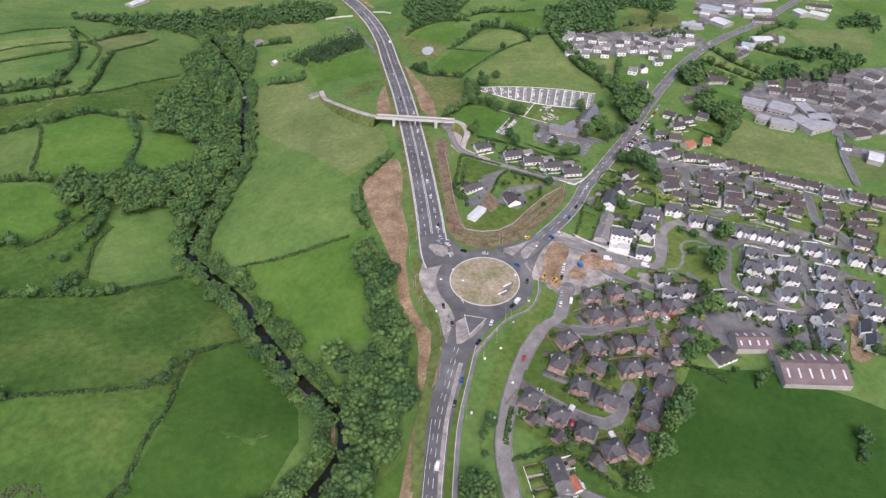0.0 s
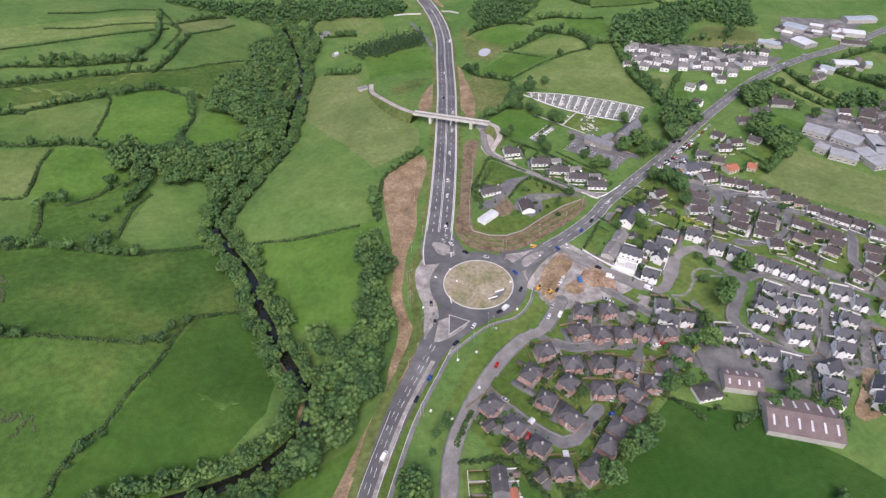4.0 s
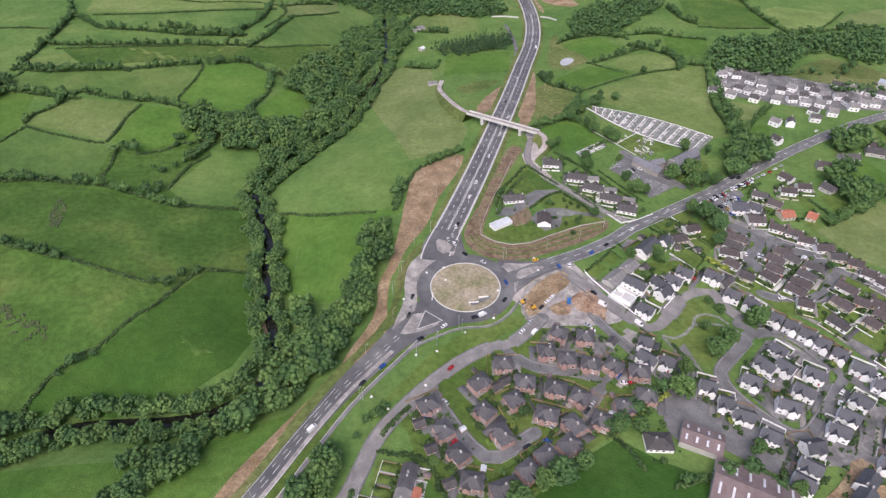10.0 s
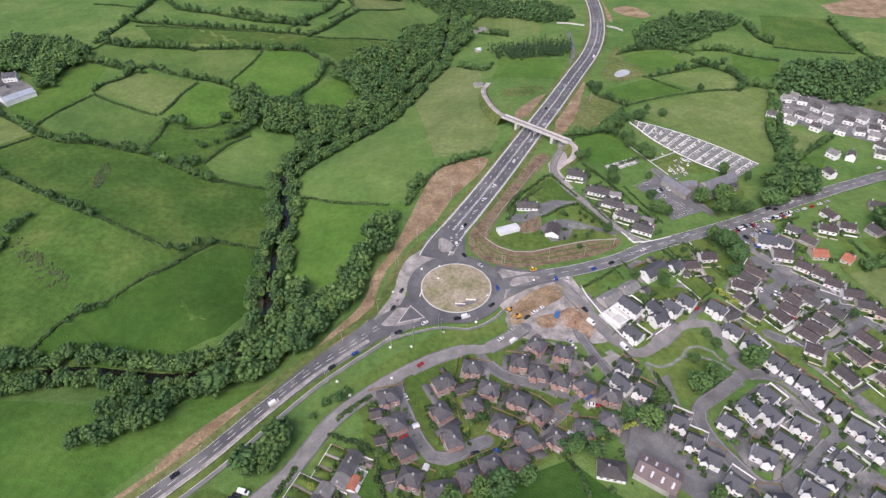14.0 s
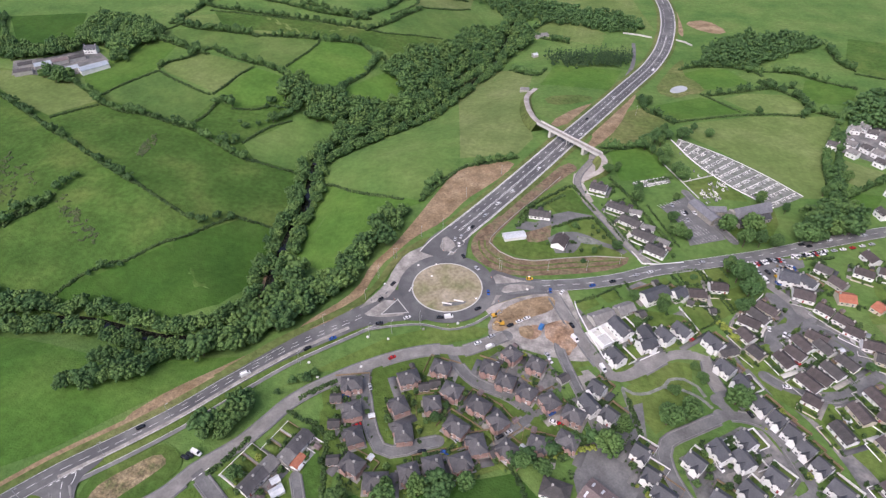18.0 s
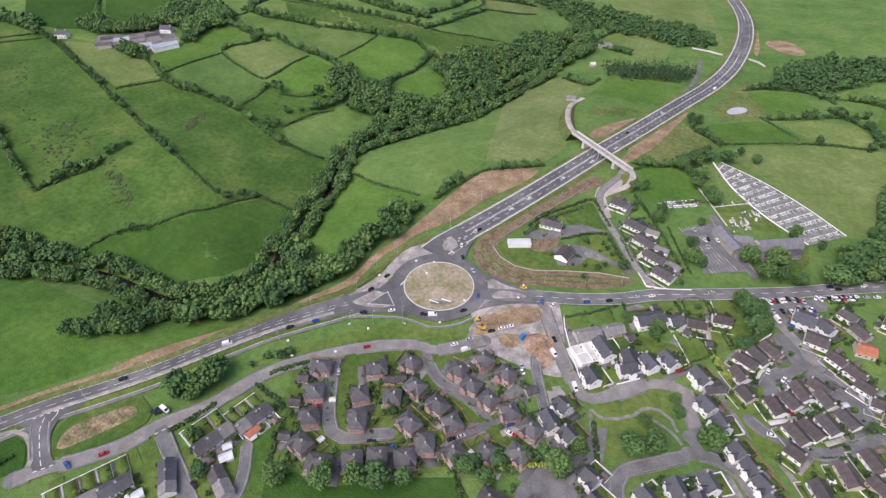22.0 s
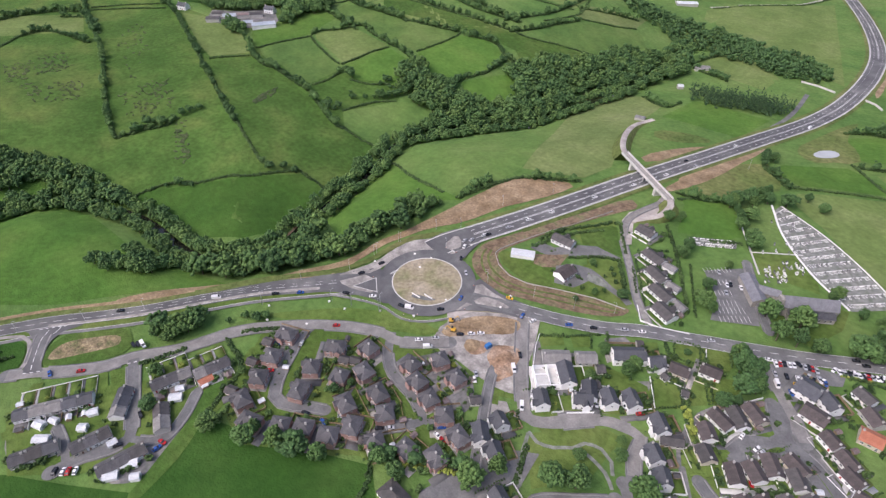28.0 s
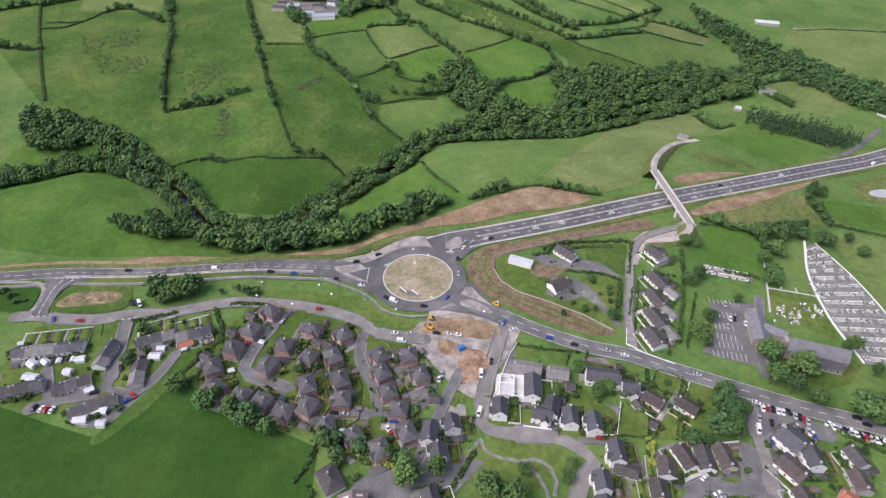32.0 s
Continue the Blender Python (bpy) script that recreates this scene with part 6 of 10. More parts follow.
tall_hedge((-390, 455), (-360, 425), (-344, 412), (-301, 405), (-253, 396), (-195, 401))
low_hedge((-368, 454), (-317, 457), (-269, 466), (-171, 494))
tall_hedge((-389, 309), (-354, 303), (-325, 306), (-290, 309), (-251, 319), (-224, 327))
tall_hedge((-384, 268), (-358, 263), (-338, 258), (-313, 254))
tall_hedge((-328, 137), (-312, 136), (-284, 133), (-268, 131))
tall_hedge((117, 317), (123, 287), (135, 275), (147, 262))
low_hedge((150, 267), (171, 279), (196, 292), (216, 299), (239, 304), (262, 305))
low_hedge((179, 345), (194, 324), (210, 305))
tall_hedge((184, 342), (206, 351), (229, 362), (250, 369), (268, 372))
tall_hedge((237, 385), (250, 367), (267, 345), (270, 319), (262, 301))
tall_hedge((162, 413), (182, 425), (210, 427), (234, 417), (244, 401))
tall_hedge((232, 412), (253, 413), (278, 407), (298, 390), (326, 377))
tall_hedge((269, 316), (281, 313), (295, 306))
tall_hedge((295, 308), (275, 257), (261, 219), (257, 191), (255, 170), (253, 151))
low_hedge((87, 189), (100, 201), (121, 211))
tall_hedge((434, 512), (427, 454), (427, 413), (432, 382))
tall_hedge((324, 489), (327, 444), (338, 425))
low_hedge((335, 418), (369, 409), (417, 404))
tall_hedge((432, 382), (466, 384), (507, 393), (550, 394))
low_hedge((472, 392), (507, 420), (539, 449))
row_trees(7, 9, (365, 275), (387, 277), (408, 270), (445, 289), (403, 255))
tall_hedge((-645, -92), (-644, -36), (-643, 25), (-613, 91))
tall_hedge((83, 196), (104, 200), (122, 212))
tall_hedge((-57, 23), (-60, 44), (-47, 73))
tall_hedge((-41, 91), (-33, 119))
tall_hedge((-19, 139), (1, 151), (20, 164))
tall_hedge((-20, 380), (11, 360), (19, 379))
tall_hedge((122, 540), (86, 593), (45, 587), (-28, 629))
tall_hedge((57, -107), (83, -89), (97, -81))
tall_hedge((99, -179), (84, -187))
tall_hedge((78, -135), (108, -131), (121, -135), (126, -153))
tall_hedge((282, 258), (264, 186), (253, 146))
tall_hedge((263, 165), (288, 190), (311, 210))
tall_hedge((416, 180), (407, 142), (408, 98))
tall_hedge((302, 87), (288, 49), (315, 65))
tall_hedge((267, 40), (305, 64), (324, 77))
tall_hedge((-665, 130), (-650, 154), (-623, 172), (-546, 164))
tall_hedge((-599, 61), (-567, 81), (-518, 64))
tall_hedge((-531, -115), (-504, -90), (-500, -77))
tall_hedge((-208, 394), (-182, 465), (-179, 555))
tall_hedge((-168, 506), (-108, 558))
tall_hedge((384, 166), (386, 132), (389, 104))
tall_hedge((322, 68), (284, 48), (258, 36))
tall_hedge((363, 163), (361, 139), (363, 107))
tall_hedge((457, 174), (463, 142), (467, 131))
tall_hedge((495, 181), (555, 187))
tall_hedge((284, 263), (250, 152))
tall_hedge((16, 575), (-12, 504), (38, 469))
tall_hedge((-578, 275), (-556, 250), (-530, 226), (-509, 203))
low_hedge((-605, 100), (-582, 133), (-549, 166))
low_hedge((-660, -39), (-540, -71), (-391, -107))
low_hedge((-572, -55), (-555, -25), (-574, 20), (-524, 52))
low_hedge((-298, 565), (-254, 556), (-220, 567), (-185, 567))
low_hedge((-294, 509), (-256, 502), (-224, 510), (-176, 512), (-158, 492))
low_hedge((-181, 566), (-168, 524), (-160, 486), (-176, 432))
low_hedge((123, 153), (140, 164))
low_hedge((61, 118), (45, 98), (33, 72))
low_hedge((-129, 110), (-92, 95), (-54, 85))
low_hedge((-58, 461), (-45, 520))
low_hedge((68, -98), (92, -84))
low_hedge((109, -56), (115, -75))
low_hedge((158, 12), (166, 1))
low_hedge((215, 85), (220, 85), (238, 90))
low_hedge((67, -126), (64, -116), (59, -109))
low_hedge((262, 67), (269, 42))
low_hedge((273, 226), (258, 160))
low_hedge((-35, -85), (-25, -96), (-19, -118), (-14, -140))
low_hedge((-54, -105), (-33, -111), (-26, -125), (-21, -141))
low_hedge((-52, -96), (-38, -82))
low_hedge((-75, -144), (-71, -137), (-65, -123))
wood(7.2, 12.0, (-214, 213), (-212, 239), (-193, 238), (-180, 232), (-167, 244), (-159, 237), (-147, 231), (-133, 238), (-117, 251), (-112, 270), (-121, 294), (-136, 297), (-146, 307), (-127, 328), (-123, 353), (-98, 381), (-85, 446), (-66, 474), (-26, 528), (-7, 468), (-30, 414), (-48, 381), (-68, 333), (-72, 296), (-78, 257), (-89, 232), (-107, 209), (-124, 188), (-141, 175), (-146, 152), (-153, 156), (-152, 176), (-147, 184), (-155, 193), (-170, 194), (-188, 196), (-205, 202))
wood(6.0, 10.0, (-453, 235), (-467, 268), (-464, 298), (-433, 299), (-405, 297), (-371, 278), (-376, 263), (-388, 241), (-379, 216), (-390, 210), (-412, 231))
wood(6.0, 9.0, (-527, 194), (-517, 215), (-476, 213), (-454, 236), (-435, 222), (-462, 198), (-491, 185))
wood(5.5, 9.0, (-439, 166), (-430, 176), (-409, 173), (-397, 164), (-415, 160))
wood(7.2, 11.5, (-58, 63), (-43, 53), (-40, 28), (-45, 6), (-65, -38), (-80, -53), (-96, -66), (-107, -75), (-124, -85), (-134, -81), (-114, -56), (-109, -46), (-99, -20), (-104, 7), (-92, -7), (-79, -9), (-73, 18))
wood(7.2, 10.5, (-376, -124), (-360, -108), (-338, -90), (-312, -72), (-291, -70), (-259, -63), (-240, -63), (-223, -77), (-241, -83), (-281, -93), (-305, -101), (-316, -120), (-324, -140))
wood(5.2, 9.0, (-184, -103), (-175, -94), (-151, -90), (-134, -76), (-111, -66), (-92, -57), (-80, -50), (-93, -61), (-105, -71), (-128, -86), (-139, -92), (-160, -97))
wood(4.8, 9.0, (-97, -125), (-84, -131), (-77, -126), (-73, -111), (-71.5, -100), (-80, -106), (-91, -118), clear=12.5)
wood(5.2, 5.0, (-72, -99), (-62, -86), (-48, -77), (-48, -81), (-60, -96), clear=12.5)
wood(7.2, 11.5, (257, 155), (266, 142), (260, 119), (234, 103), (216, 101), (226, 126))
wood(7.2, 11.5, (330, 148), (363, 153), (344, 125), (317, 126))
wood(7.2, 11.5, (308, 111), (314, 74), (296, 54), (284, 61), (290, 88))
wood(4.2, 8.0, (-171, -121), (-174, -117), (-160, -106), (-150, -96), (-139, -91), (-132, -89), (-137, -98), (-146, -110), (-162, -120))
row_trees(8.5, 3.2, (-74, 2), (-66, 15), (-61, 30), (-58, 41), (-52, 56), (-44, 70))
row_trees(7.0, 3.2, (-70, 6), (-62, 22), (-55, 42), (-48, 58))
hedge(2.2, 2.4, (-40, 84), (-37, 95), (-30, 115), (-21, 136), (-8, 147), (5, 154))
row_trees(5.0, 4.0, (-40, 84), (-30, 115))
bank_trees(4.8, 9.5, *RIVER_LINE)
for i in range(0, len(HEDGEROW), 60):
    tree_mass("hedgerow_trees", HEDGEROW[i:i + 60], "scattered thorn and ash trees standing in field hedges", LEAF[(i // 60) % 2], "hedgerow trees")
far_wood(6.5, 9.0, False, (293, 303), (315, 347), (339, 371), (377, 374), (413, 377), (435, 367), (465, 361), (495, 376), (546, 381), (479, 288), (451, 291), (452, 311), (434, 324), (413, 320), (378, 293), (363, 272), (337, 274), (322, 290), (301, 285))
far_wood(6.5, 9.0, False, (186, 468), (220, 514), (247, 529), (293, 528), (328, 500), (292, 465), (264, 445), (234, 417), (212, 436), (185, 426))
far_wood(6.5, 8.0, False, (382, 239), (408, 244), (443, 238), (428, 217), (395, 224))
far_wood(7.0, 9.0, False, (-181, 639), (-65, 628), (-2, 607), (10, 572), (-13, 560), (-53, 551), (-77, 567), (-134, 582))
far_wood(7.0, 9.0, False, (-13, 560), (8, 566), (64, 543), (107, 563), (120, 523), (77, 520), (12, 539))
far_wood(7.0, 9.0, False, (-14, 604), (17, 607), (53, 587), (112, 580), (128, 540), (98, 539), (57, 544), (14, 576))
far_wood(7.0, 9.0, False, (-8, 631), (39, 591), (81, 549), (106, 527), (83, 511), (43, 542), (4, 587))
far_wood(7.0, 9.0, False, (-724, 137), (-710, 148), (-651, 108), (-670, 106))
far_wood(7.0, 9.0, False, (-644, 187), (-581, 190), (-541, 161), (-591, 171))
far_wood(7.0, 9.0, False, (392, 104), (439, 113), (453, 84), (527, 81), (510, 66), (437, 67), (403, 93))
far_wood(7.0, 9.0, False, (625, 162), (672, 162), (644, 128), (611, 106), (621, 131), (598, 145))
far_wood(7.0, 9.0, False, (486, 132), (500, 115), (533, 104), (521, 90), (479, 101), (469, 121))
far_wood(5.0, 13.0, True, (36, 421), (81, 444), (114, 441), (106, 408), (62, 389), (33, 381))
far_wood(5.0, 13.0, True, (13, 426), (48, 424), (91, 429), (110, 436), (99, 400), (58, 393), (25, 391))
tree("willow", 99, -88, 15.0, 0)
tree("willow", 106, -76, 14.0, 73)
tree("oak", 127, -66, 15.0, 219)
tree("oak", 137, -60, 14.0, 292)
tree("willow", 140, 90, 10.8, 5)
tree("sycamore", 137, 105, 9.6, 78)
tree("ash", 172, 103, 14.4, 151)
tree("oak", 182, 88, 15.6, 224)
tree("willow", 190, 107, 14.4, 297)
tree("sycamore", 192, 90, 14.4, 10)
tree("ash", 203, 93, 10.8, 83)
tree("oak", 220, 103, 15.6, 156)
tree("willow", 201, 145, 10.8, 229)
tree("sycamore", 216, 135, 9.6, 302)
tree("ash", 114, 125, 9.6, 15)
tree("sycamore", 173, 50, 18.0, 88)
tree("willow", 169, 59, 12.0, 161)
tree("sycamore", 172, 25, 8.4, 234)
tree("ash", 127, 13, 8.4, 307)
tree("oak", 111, 19, 7.2, 20)
tree("willow", 113, -2, 6.0, 93)
tree("sycamore", 147, 45, 6.0, 166)
tree("ash", 223, 78, 6.0, 239)
tree("oak", 137, 23, 6.0, 312)
tree("willow", 90, 61, 4.8, 25)
tree("sycamore", 80, 44, 4.8, 98)
tree("ash", 72, 81, 4.8, 171)
tree("oak", 7, -138, 13.2, 244)
tree("willow", 20, -130, 15.6, 317)
tree("sycamore", 29, -127, 14.4, 30)
tree("ash", 40, -122, 13.2, 103)
tree("oak", 62, -106, 12.0, 176)
tree("willow", -13, -144, 10.8, 249)
tree("sycamore", -45, -156, 8.4, 322)
tree("ash", 72, -106, 9.6, 35)
tree("oak", -62, -142, 7.2, 108)
tree("willow", -28, -114, 6.0, 181)
tree("sycamore", 21, -84, 6.0, 254)
tree("ash", 126, 303, 9.6, 327)
tree("oak", 133, 225, 13.2, 40)
tree("willow", 121, 205, 12.0, 113)
tree("sycamore", 152, 233, 12.0, 186)
tree("ash", 147, 164, 12.0, 259)
tree("oak", 99, 162, 9.6, 332)
tree("willow", 136, 197, 10.8, 45)
tree("sycamore", 224, 301, 9.6, 118)
tree("ash", 242, 140, 9.6, 191)
tree("oak", 260, 139, 12.0, 264)
tree("willow", 270, 193, 9.6, 337)
tree("sycamore", 163, 251, 8.4, 50)
tree("ash", 175, 243, 8.4, 123)
tree("oak", 91, 157, 9.6, 196)
tree("willow", 133, 212, 12.0, 269)
tree("sycamore", 229, 113, 13.2, 342)
tree("ash", 184, 43, 12.0, 55)
tree("oak", 248, 166, 9.6, 128)
tree("willow", 474, 113, 9.6, 201)
tree("sycamore", 469, 126, 9.6, 274)
tree("ash", 444, 99, 9.6, 347)
tree("oak", 315, 66, 10.8, 60)
tree("willow", 468, 148, 9.6, 133)
tree("sycamore", 381, 149, 9.6, 206)
tree("ash", 363, 91, 10.8, 279)
tree("oak", 549, 174, 9.6, 352)
tree("willow", 300, 200, 8.4, 65)
tree("sycamore", 233, -5, 6.0, 138)
tree("ash", 161, -45, 13.2, 211)
tree("oak", 122, -123, 10.8, 284)
tree("willow", 130, -143, 9.6, 357)
tree("sycamore", 18, -92, 7.2, 70)
tree("ash", 6, -131, 10.8, 143)
tree("oak", 131, -47, 7.2, 216)
tree("willow", 143, -27, 4.8, 289)
tree("sycamore", 151, -154, 8.4, 2)
tree("ash", 145, 171, 10.8, 75)
tree("oak", 134, 180, 10.8, 148)
tree("willow", 141, 131, 8.4, 221)
tree("sycamore", 114, 134, 10.8, 294)
tree("ash", 146, 86, 9.6, 7)
tree("oak", 136, 64, 4.8, 80)
tree("willow", 128, 19, 8.4, 153)
tree("sycamore", 100, 64, 7.2, 226)
tree("ash", 86, 56, 6.0, 299)
tree("oak", 146, -34, 6.0, 12)

for _x, _y, _h in ((122, 212, 12), (129, 220, 13), (136, 236, 12), (131, 189, 11), (120, 203, 10), (140, 228, 9), (126, 197, 9)):
    tree("sycamore", _x, _y, _h, _x * 31)
tree("sycamore", 147, 167, 9.0, 33)
tree("oak", 199, 141, 9.5, 77)

# ---- houses ----
shed(-39.8, -176.8, 4, 3, 80, RENDER, SHEET_WHITE, 2.3, 0.9, "small rear extension with a low pitched roof", "outhouse")
shed(-75.6, -193.5, 5, 4, 20, RENDER, SHEET_WHITE, 2.3, 0.9, "small rear extension with a low pitched roof", "outhouse")
shed(-72.5, -188.1, 4, 3, 20, RENDER, SHEET_WHITE, 2.3, 0.9, "small rear extension with a low pitched roof", "outhouse")
shed(-63.1, -174.2, 4.5, 3.5, 60, RENDER, SHEET_WHITE, 2.3, 0.9, "small rear extension with a low pitched roof", "outhouse")
shed(-40.1, -144.4, 6, 4, 50, RENDER, SHEET_WHITE, 2.3, 0.9, "small rear extension with a low pitched roof", "outhouse")
shed(-43.2, -139.9, 4, 3, 50, RENDER, SHEET_WHITE, 2.3, 0.9, "small rear extension with a low pitched roof", "outhouse")
shed(-37.3, -128.9, 7, 4, 80, RENDER, ROOF_RED, 2.3, 0.9, "small rear extension with a low pitched roof", "outhouse")
shed(-38.8, -120.7, 7, 3.5, 80, RENDER, SHEET_WHITE, 2.3, 0.9, "small rear extension with a low pitched roof", "outhouse")
shed(-24.3, -176.7, 7, 5, 50, RENDER, SHEET_WHITE, 2.3, 0.9, "small rear extension with a low pitched roof", "outhouse")
shed(-24.9, -185.3, 6, 4, 50, RENDER, SHEET_WHITE, 2.3, 0.9, "small rear extension with a low pitched roof", "outhouse")
shed(-16.2, -178.8, 4, 3, 50, RENDER, SHEET_WHITE, 2.3, 0.9, "small rear extension with a low pitched roof", "outhouse")
shed(-66.8, -196.4, 7, 4, 40, RENDER, SHEET_WHITE, 2.3, 0.9, "small rear extension with a low pitched roof", "outhouse")
shed(-58.4, -181.4, 4, 3.5, 40, RENDER, SHEET_WHITE, 2.3, 0.9, "small rear extension with a low pitched roof", "outhouse")
terrace(-79.8, -184.5, 34.8, 7, 58)
terrace(-56.9, -163.1, 17.7, 7, -45)
terrace(-51.2, -139.7, 19.7, 7, 70)
terrace(-41.3, -122.8, 18.2, 7, 72)
terrace(-34.0, -155.3, 16.2, 7, -29)
terrace(-48.1, -182.3, 17.2, 7, 76)
terrace(-61.2, -201.4, 20.2, 7, 66)
terrace(-28.0, -178.4, 21.3, 7, 76)
new_building(97.9, -14.7, 13.7, 14, 42)
brick_house(-28.4, -83.8, 11.0, 8.2, 20)
brick_house(-22.1, -98.6, 9.5, 8.2, -61)
brick_house(-16.5, -111.7, 9.5, 8.2, -57)
brick_house(-12.1, -125.3, 10.5, 8.2, -17)
brick_house(0.9, -130.4, 11.5, 8.2, 16)
brick_house(13.8, -122.7, 9.5, 8.2, 31)
brick_house(23.2, -116.6, 9.5, 8.2, 27)
brick_house(35.2, -112.1, 10.0, 8.2, 33)
brick_house(-1.3, -73.0, 11.0, 8.2, 33)
brick_house(-0.9, -90.4, 9.5, 8.2, -52)
brick_house(5.4, -103.9, 11.5, 8.2, -68)
brick_house(14.4, -85.1, 9.0, 8.2, 20)
brick_house(13.0, -62.4, 10.0, 8.2, -6)
brick_house(22.1, -75.1, 10.5, 8.2, -12)
brick_house(37.2, -80.4, 11.0, 8.2, -20)
brick_house(29.0, -94.9, 11.5, 8.2, -23)
brick_house(47.7, -86.7, 9.5, 8.2, -39)
brick_house(40.5, -101.8, 10.5, 8.2, -64)
brick_house(54.8, -100.8, 9.5, 8.2, -30)
brick_house(37.9, -56.4, 9.5, 8.2, -8)
brick_house(47.7, -44.3, 9.5, 8.2, -31)
brick_house(47.4, -62.5, 10.0, 8.2, -9)
brick_house(61.3, -48.3, 9.5, 8.2, -17)
brick_house(58.9, -66.9, 9.5, 8.2, -23)
brick_house(70.7, -69.4, 9.5, 8.2, -45)
brick_house(82.8, -74.5, 11.0, 8.2, -18)
brick_house(68.2, -94.3, 9.5, 8.2, -3)
brick_house(81.2, -89.1, 10.5, 8.2, -16)
garage(7.3, -75.0, 5.6, 4.6, 20)
garage(12.4, -71.9, 5.6, 4.6, 20)
garage(76.1, -51.8, 5.6, 4.6, 45)
garage(-29.0, -106.5, 5.6, 4.6, 18)
garage(-22.1, -124.5, 5.6, 4.6, 18)
garage(-33.6, -92.6, 5.6, 4.6, 18)
garage(49.0, -101.9, 5.6, 4.6, 40)
white_house(140.7, -133.8, 10, 8.5, -42)
white_house(133.5, -140.5, 10, 8.5, -42)
white_house(192.2, -121.8, 10, 8.5, -42)
white_house(186.2, -130.3, 10, 8.5, -42)
white_house(177.3, -137.1, 10, 8.5, -42)
slate_house(161.8, -142.9, 10.5, 7, 32)
slate_house(155.5, -149.5, 10.5, 7, 32)
garage(115.6, 5.6, 4.5, 5, 42)
garage(124.2, 35.1, 3.4, 4, 42)
garage(156, 18.6, 3.6, 4, 17)
garage(144.2, 22.5, 3.6, 4, -21)
garage(118.3, -5.3, 4.1, 5, 53)
garage(160.9, -11.6, 10.7, 6, 28)
white_house(162.3, -68.3, 9.4, 8.5, -54)
white_house(150, -77.3, 10.7, 8.5, -59)
white_house(159.8, -79.3, 10.1, 8.5, -57)
white_house(138.1, -85.9, 9.6, 8.5, -35)
white_house(172.7, -85.1, 10.2, 8.5, -37)
white_house(161.2, -94.8, 10.8, 8.5, -41)
white_house(148.6, -101.9, 11.7, 8.5, -28)
white_house(114.3, -87, 8.5, 8.5, -25)
white_house(118.9, -97.5, 7.7, 8.5, -26)
white_house(123.7, -105.3, 10.5, 8.5, -28)
white_house(131.4, -117.1, 9.5, 8.5, -41)
white_house(173.2, -46, 8.5, 8.5, -46)
white_house(178.7, -52.4, 7.5, 8.5, -43)
white_house(184.1, -59.3, 8.8, 8.5, -40)
white_house(188.4, -66.4, 7.7, 8.5, -45)
white_house(193.5, -74.2, 8.1, 8.5, -47)
white_house(199.1, -84.8, 11.4, 8.5, -41)
white_house(201.9, -95.3, 5.6, 8.5, -38)
white_house(185.7, -103, 9.8, 8.5, -54)
white_house(174.2, -110.7, 9.9, 8.5, -41)
white_house(164.7, -117.6, 10.1, 8.5, -37)
white_house(147.5, -124.5, 9.9, 8.5, 2)
white_house(90.1, -66.7, 11.2, 8.5, -48)
white_house(93.1, -55.6, 8.6, 8.5, -30)
white_house(99.7, -70, 7.2, 8.5, -34)
white_house(101.9, -32, 10.3, 8.5, -46)
white_house(118.1, -12.4, 12.7, 8.5, -59)
white_house(127.9, -10.2, 10.3, 8.5, -45)
white_house(137.2, -4.2, 10.8, 8.5, -43)
white_house(153.6, -8.9, 11.8, 8.5, -44)
white_house(157.8, -25.5, 9.8, 8.5, -43)
white_house(165.3, -34.2, 9.1, 8.5, -54)
white_house(214.8, -105.4, 10.1, 8.5, -56)
white_house(221.8, -115.8, 7.6, 8.5, -47)
white_house(136.8, 26.4, 9.3, 9, 42)
white_house(117.7, -19, 10.4, 9, 34)
slate_house(103.9, -10.4, 13.6, 8, -48)
slate_house(203.9, 59.1, 11.5, 12, -11)
slate_house(214.3, 57, 10.5, 8, -43)
slate_house(123.3, 22.3, 17.2, 9, 37)
low_house(93.7, -2.6, 14.6, 9, 37)
low_house(106.1, 7.1, 11.2, 8, 38)
brown_bungalow(161.2, 40.4, 10.9, 8.5, 8)
brown_bungalow(148.2, 30.9, 10.6, 8.5, 8)
brown_bungalow(187.3, 27.8, 12.5, 8.5, -36)
brown_bungalow(181.6, 20.1, 13.1, 8.5, -45)
brown_bungalow(175.3, 14.1, 14.4, 8.5, -24)
brown_bungalow(172.4, 2.9, 9.8, 8.5, -52)
brown_bungalow(176, -9, 8.9, 8.5, -46)
brown_bungalow(210.3, 46.1, 12.7, 10, -9)
brown_bungalow(227.7, 73.9, 10.1, 8.5, -29)
brown_bungalow(219.8, 35.5, 9.5, 8.5, -35)
brown_bungalow(228.2, 28.5, 10.6, 8.5, -36)
brown_bungalow(231.6, 20.6, 10.1, 8.5, -29)
brown_bungalow(238.9, 12, 15.1, 8.5, -6)
brown_bungalow(242.4, 2.7, 10.4, 8.5, -14)
brown_bungalow(250, -4.3, 6.3, 8.5, -35)
brown_bungalow(251.5, 76.6, 11.4, 8.5, -18)
brown_bungalow(265.8, 80.4, 10.1, 8.5, -13)
brown_bungalow(201.5, 3.8, 11.8, 8.5, -55)
brown_bungalow(210, 11.1, 11.4, 8.5, -30)
brown_bungalow(196.2, -4.1, 10.6, 8.5, -44)
brown_bungalow(189.7, -10.9, 10.9, 8.5, -56)
brown_bungalow(212.6, 3.7, 10.7, 8.5, -54)
brown_bungalow(221.7, -4.7, 11.5, 8.5, -46)
brown_bungalow(213.1, -11.9, 11.7, 8.5, -50)
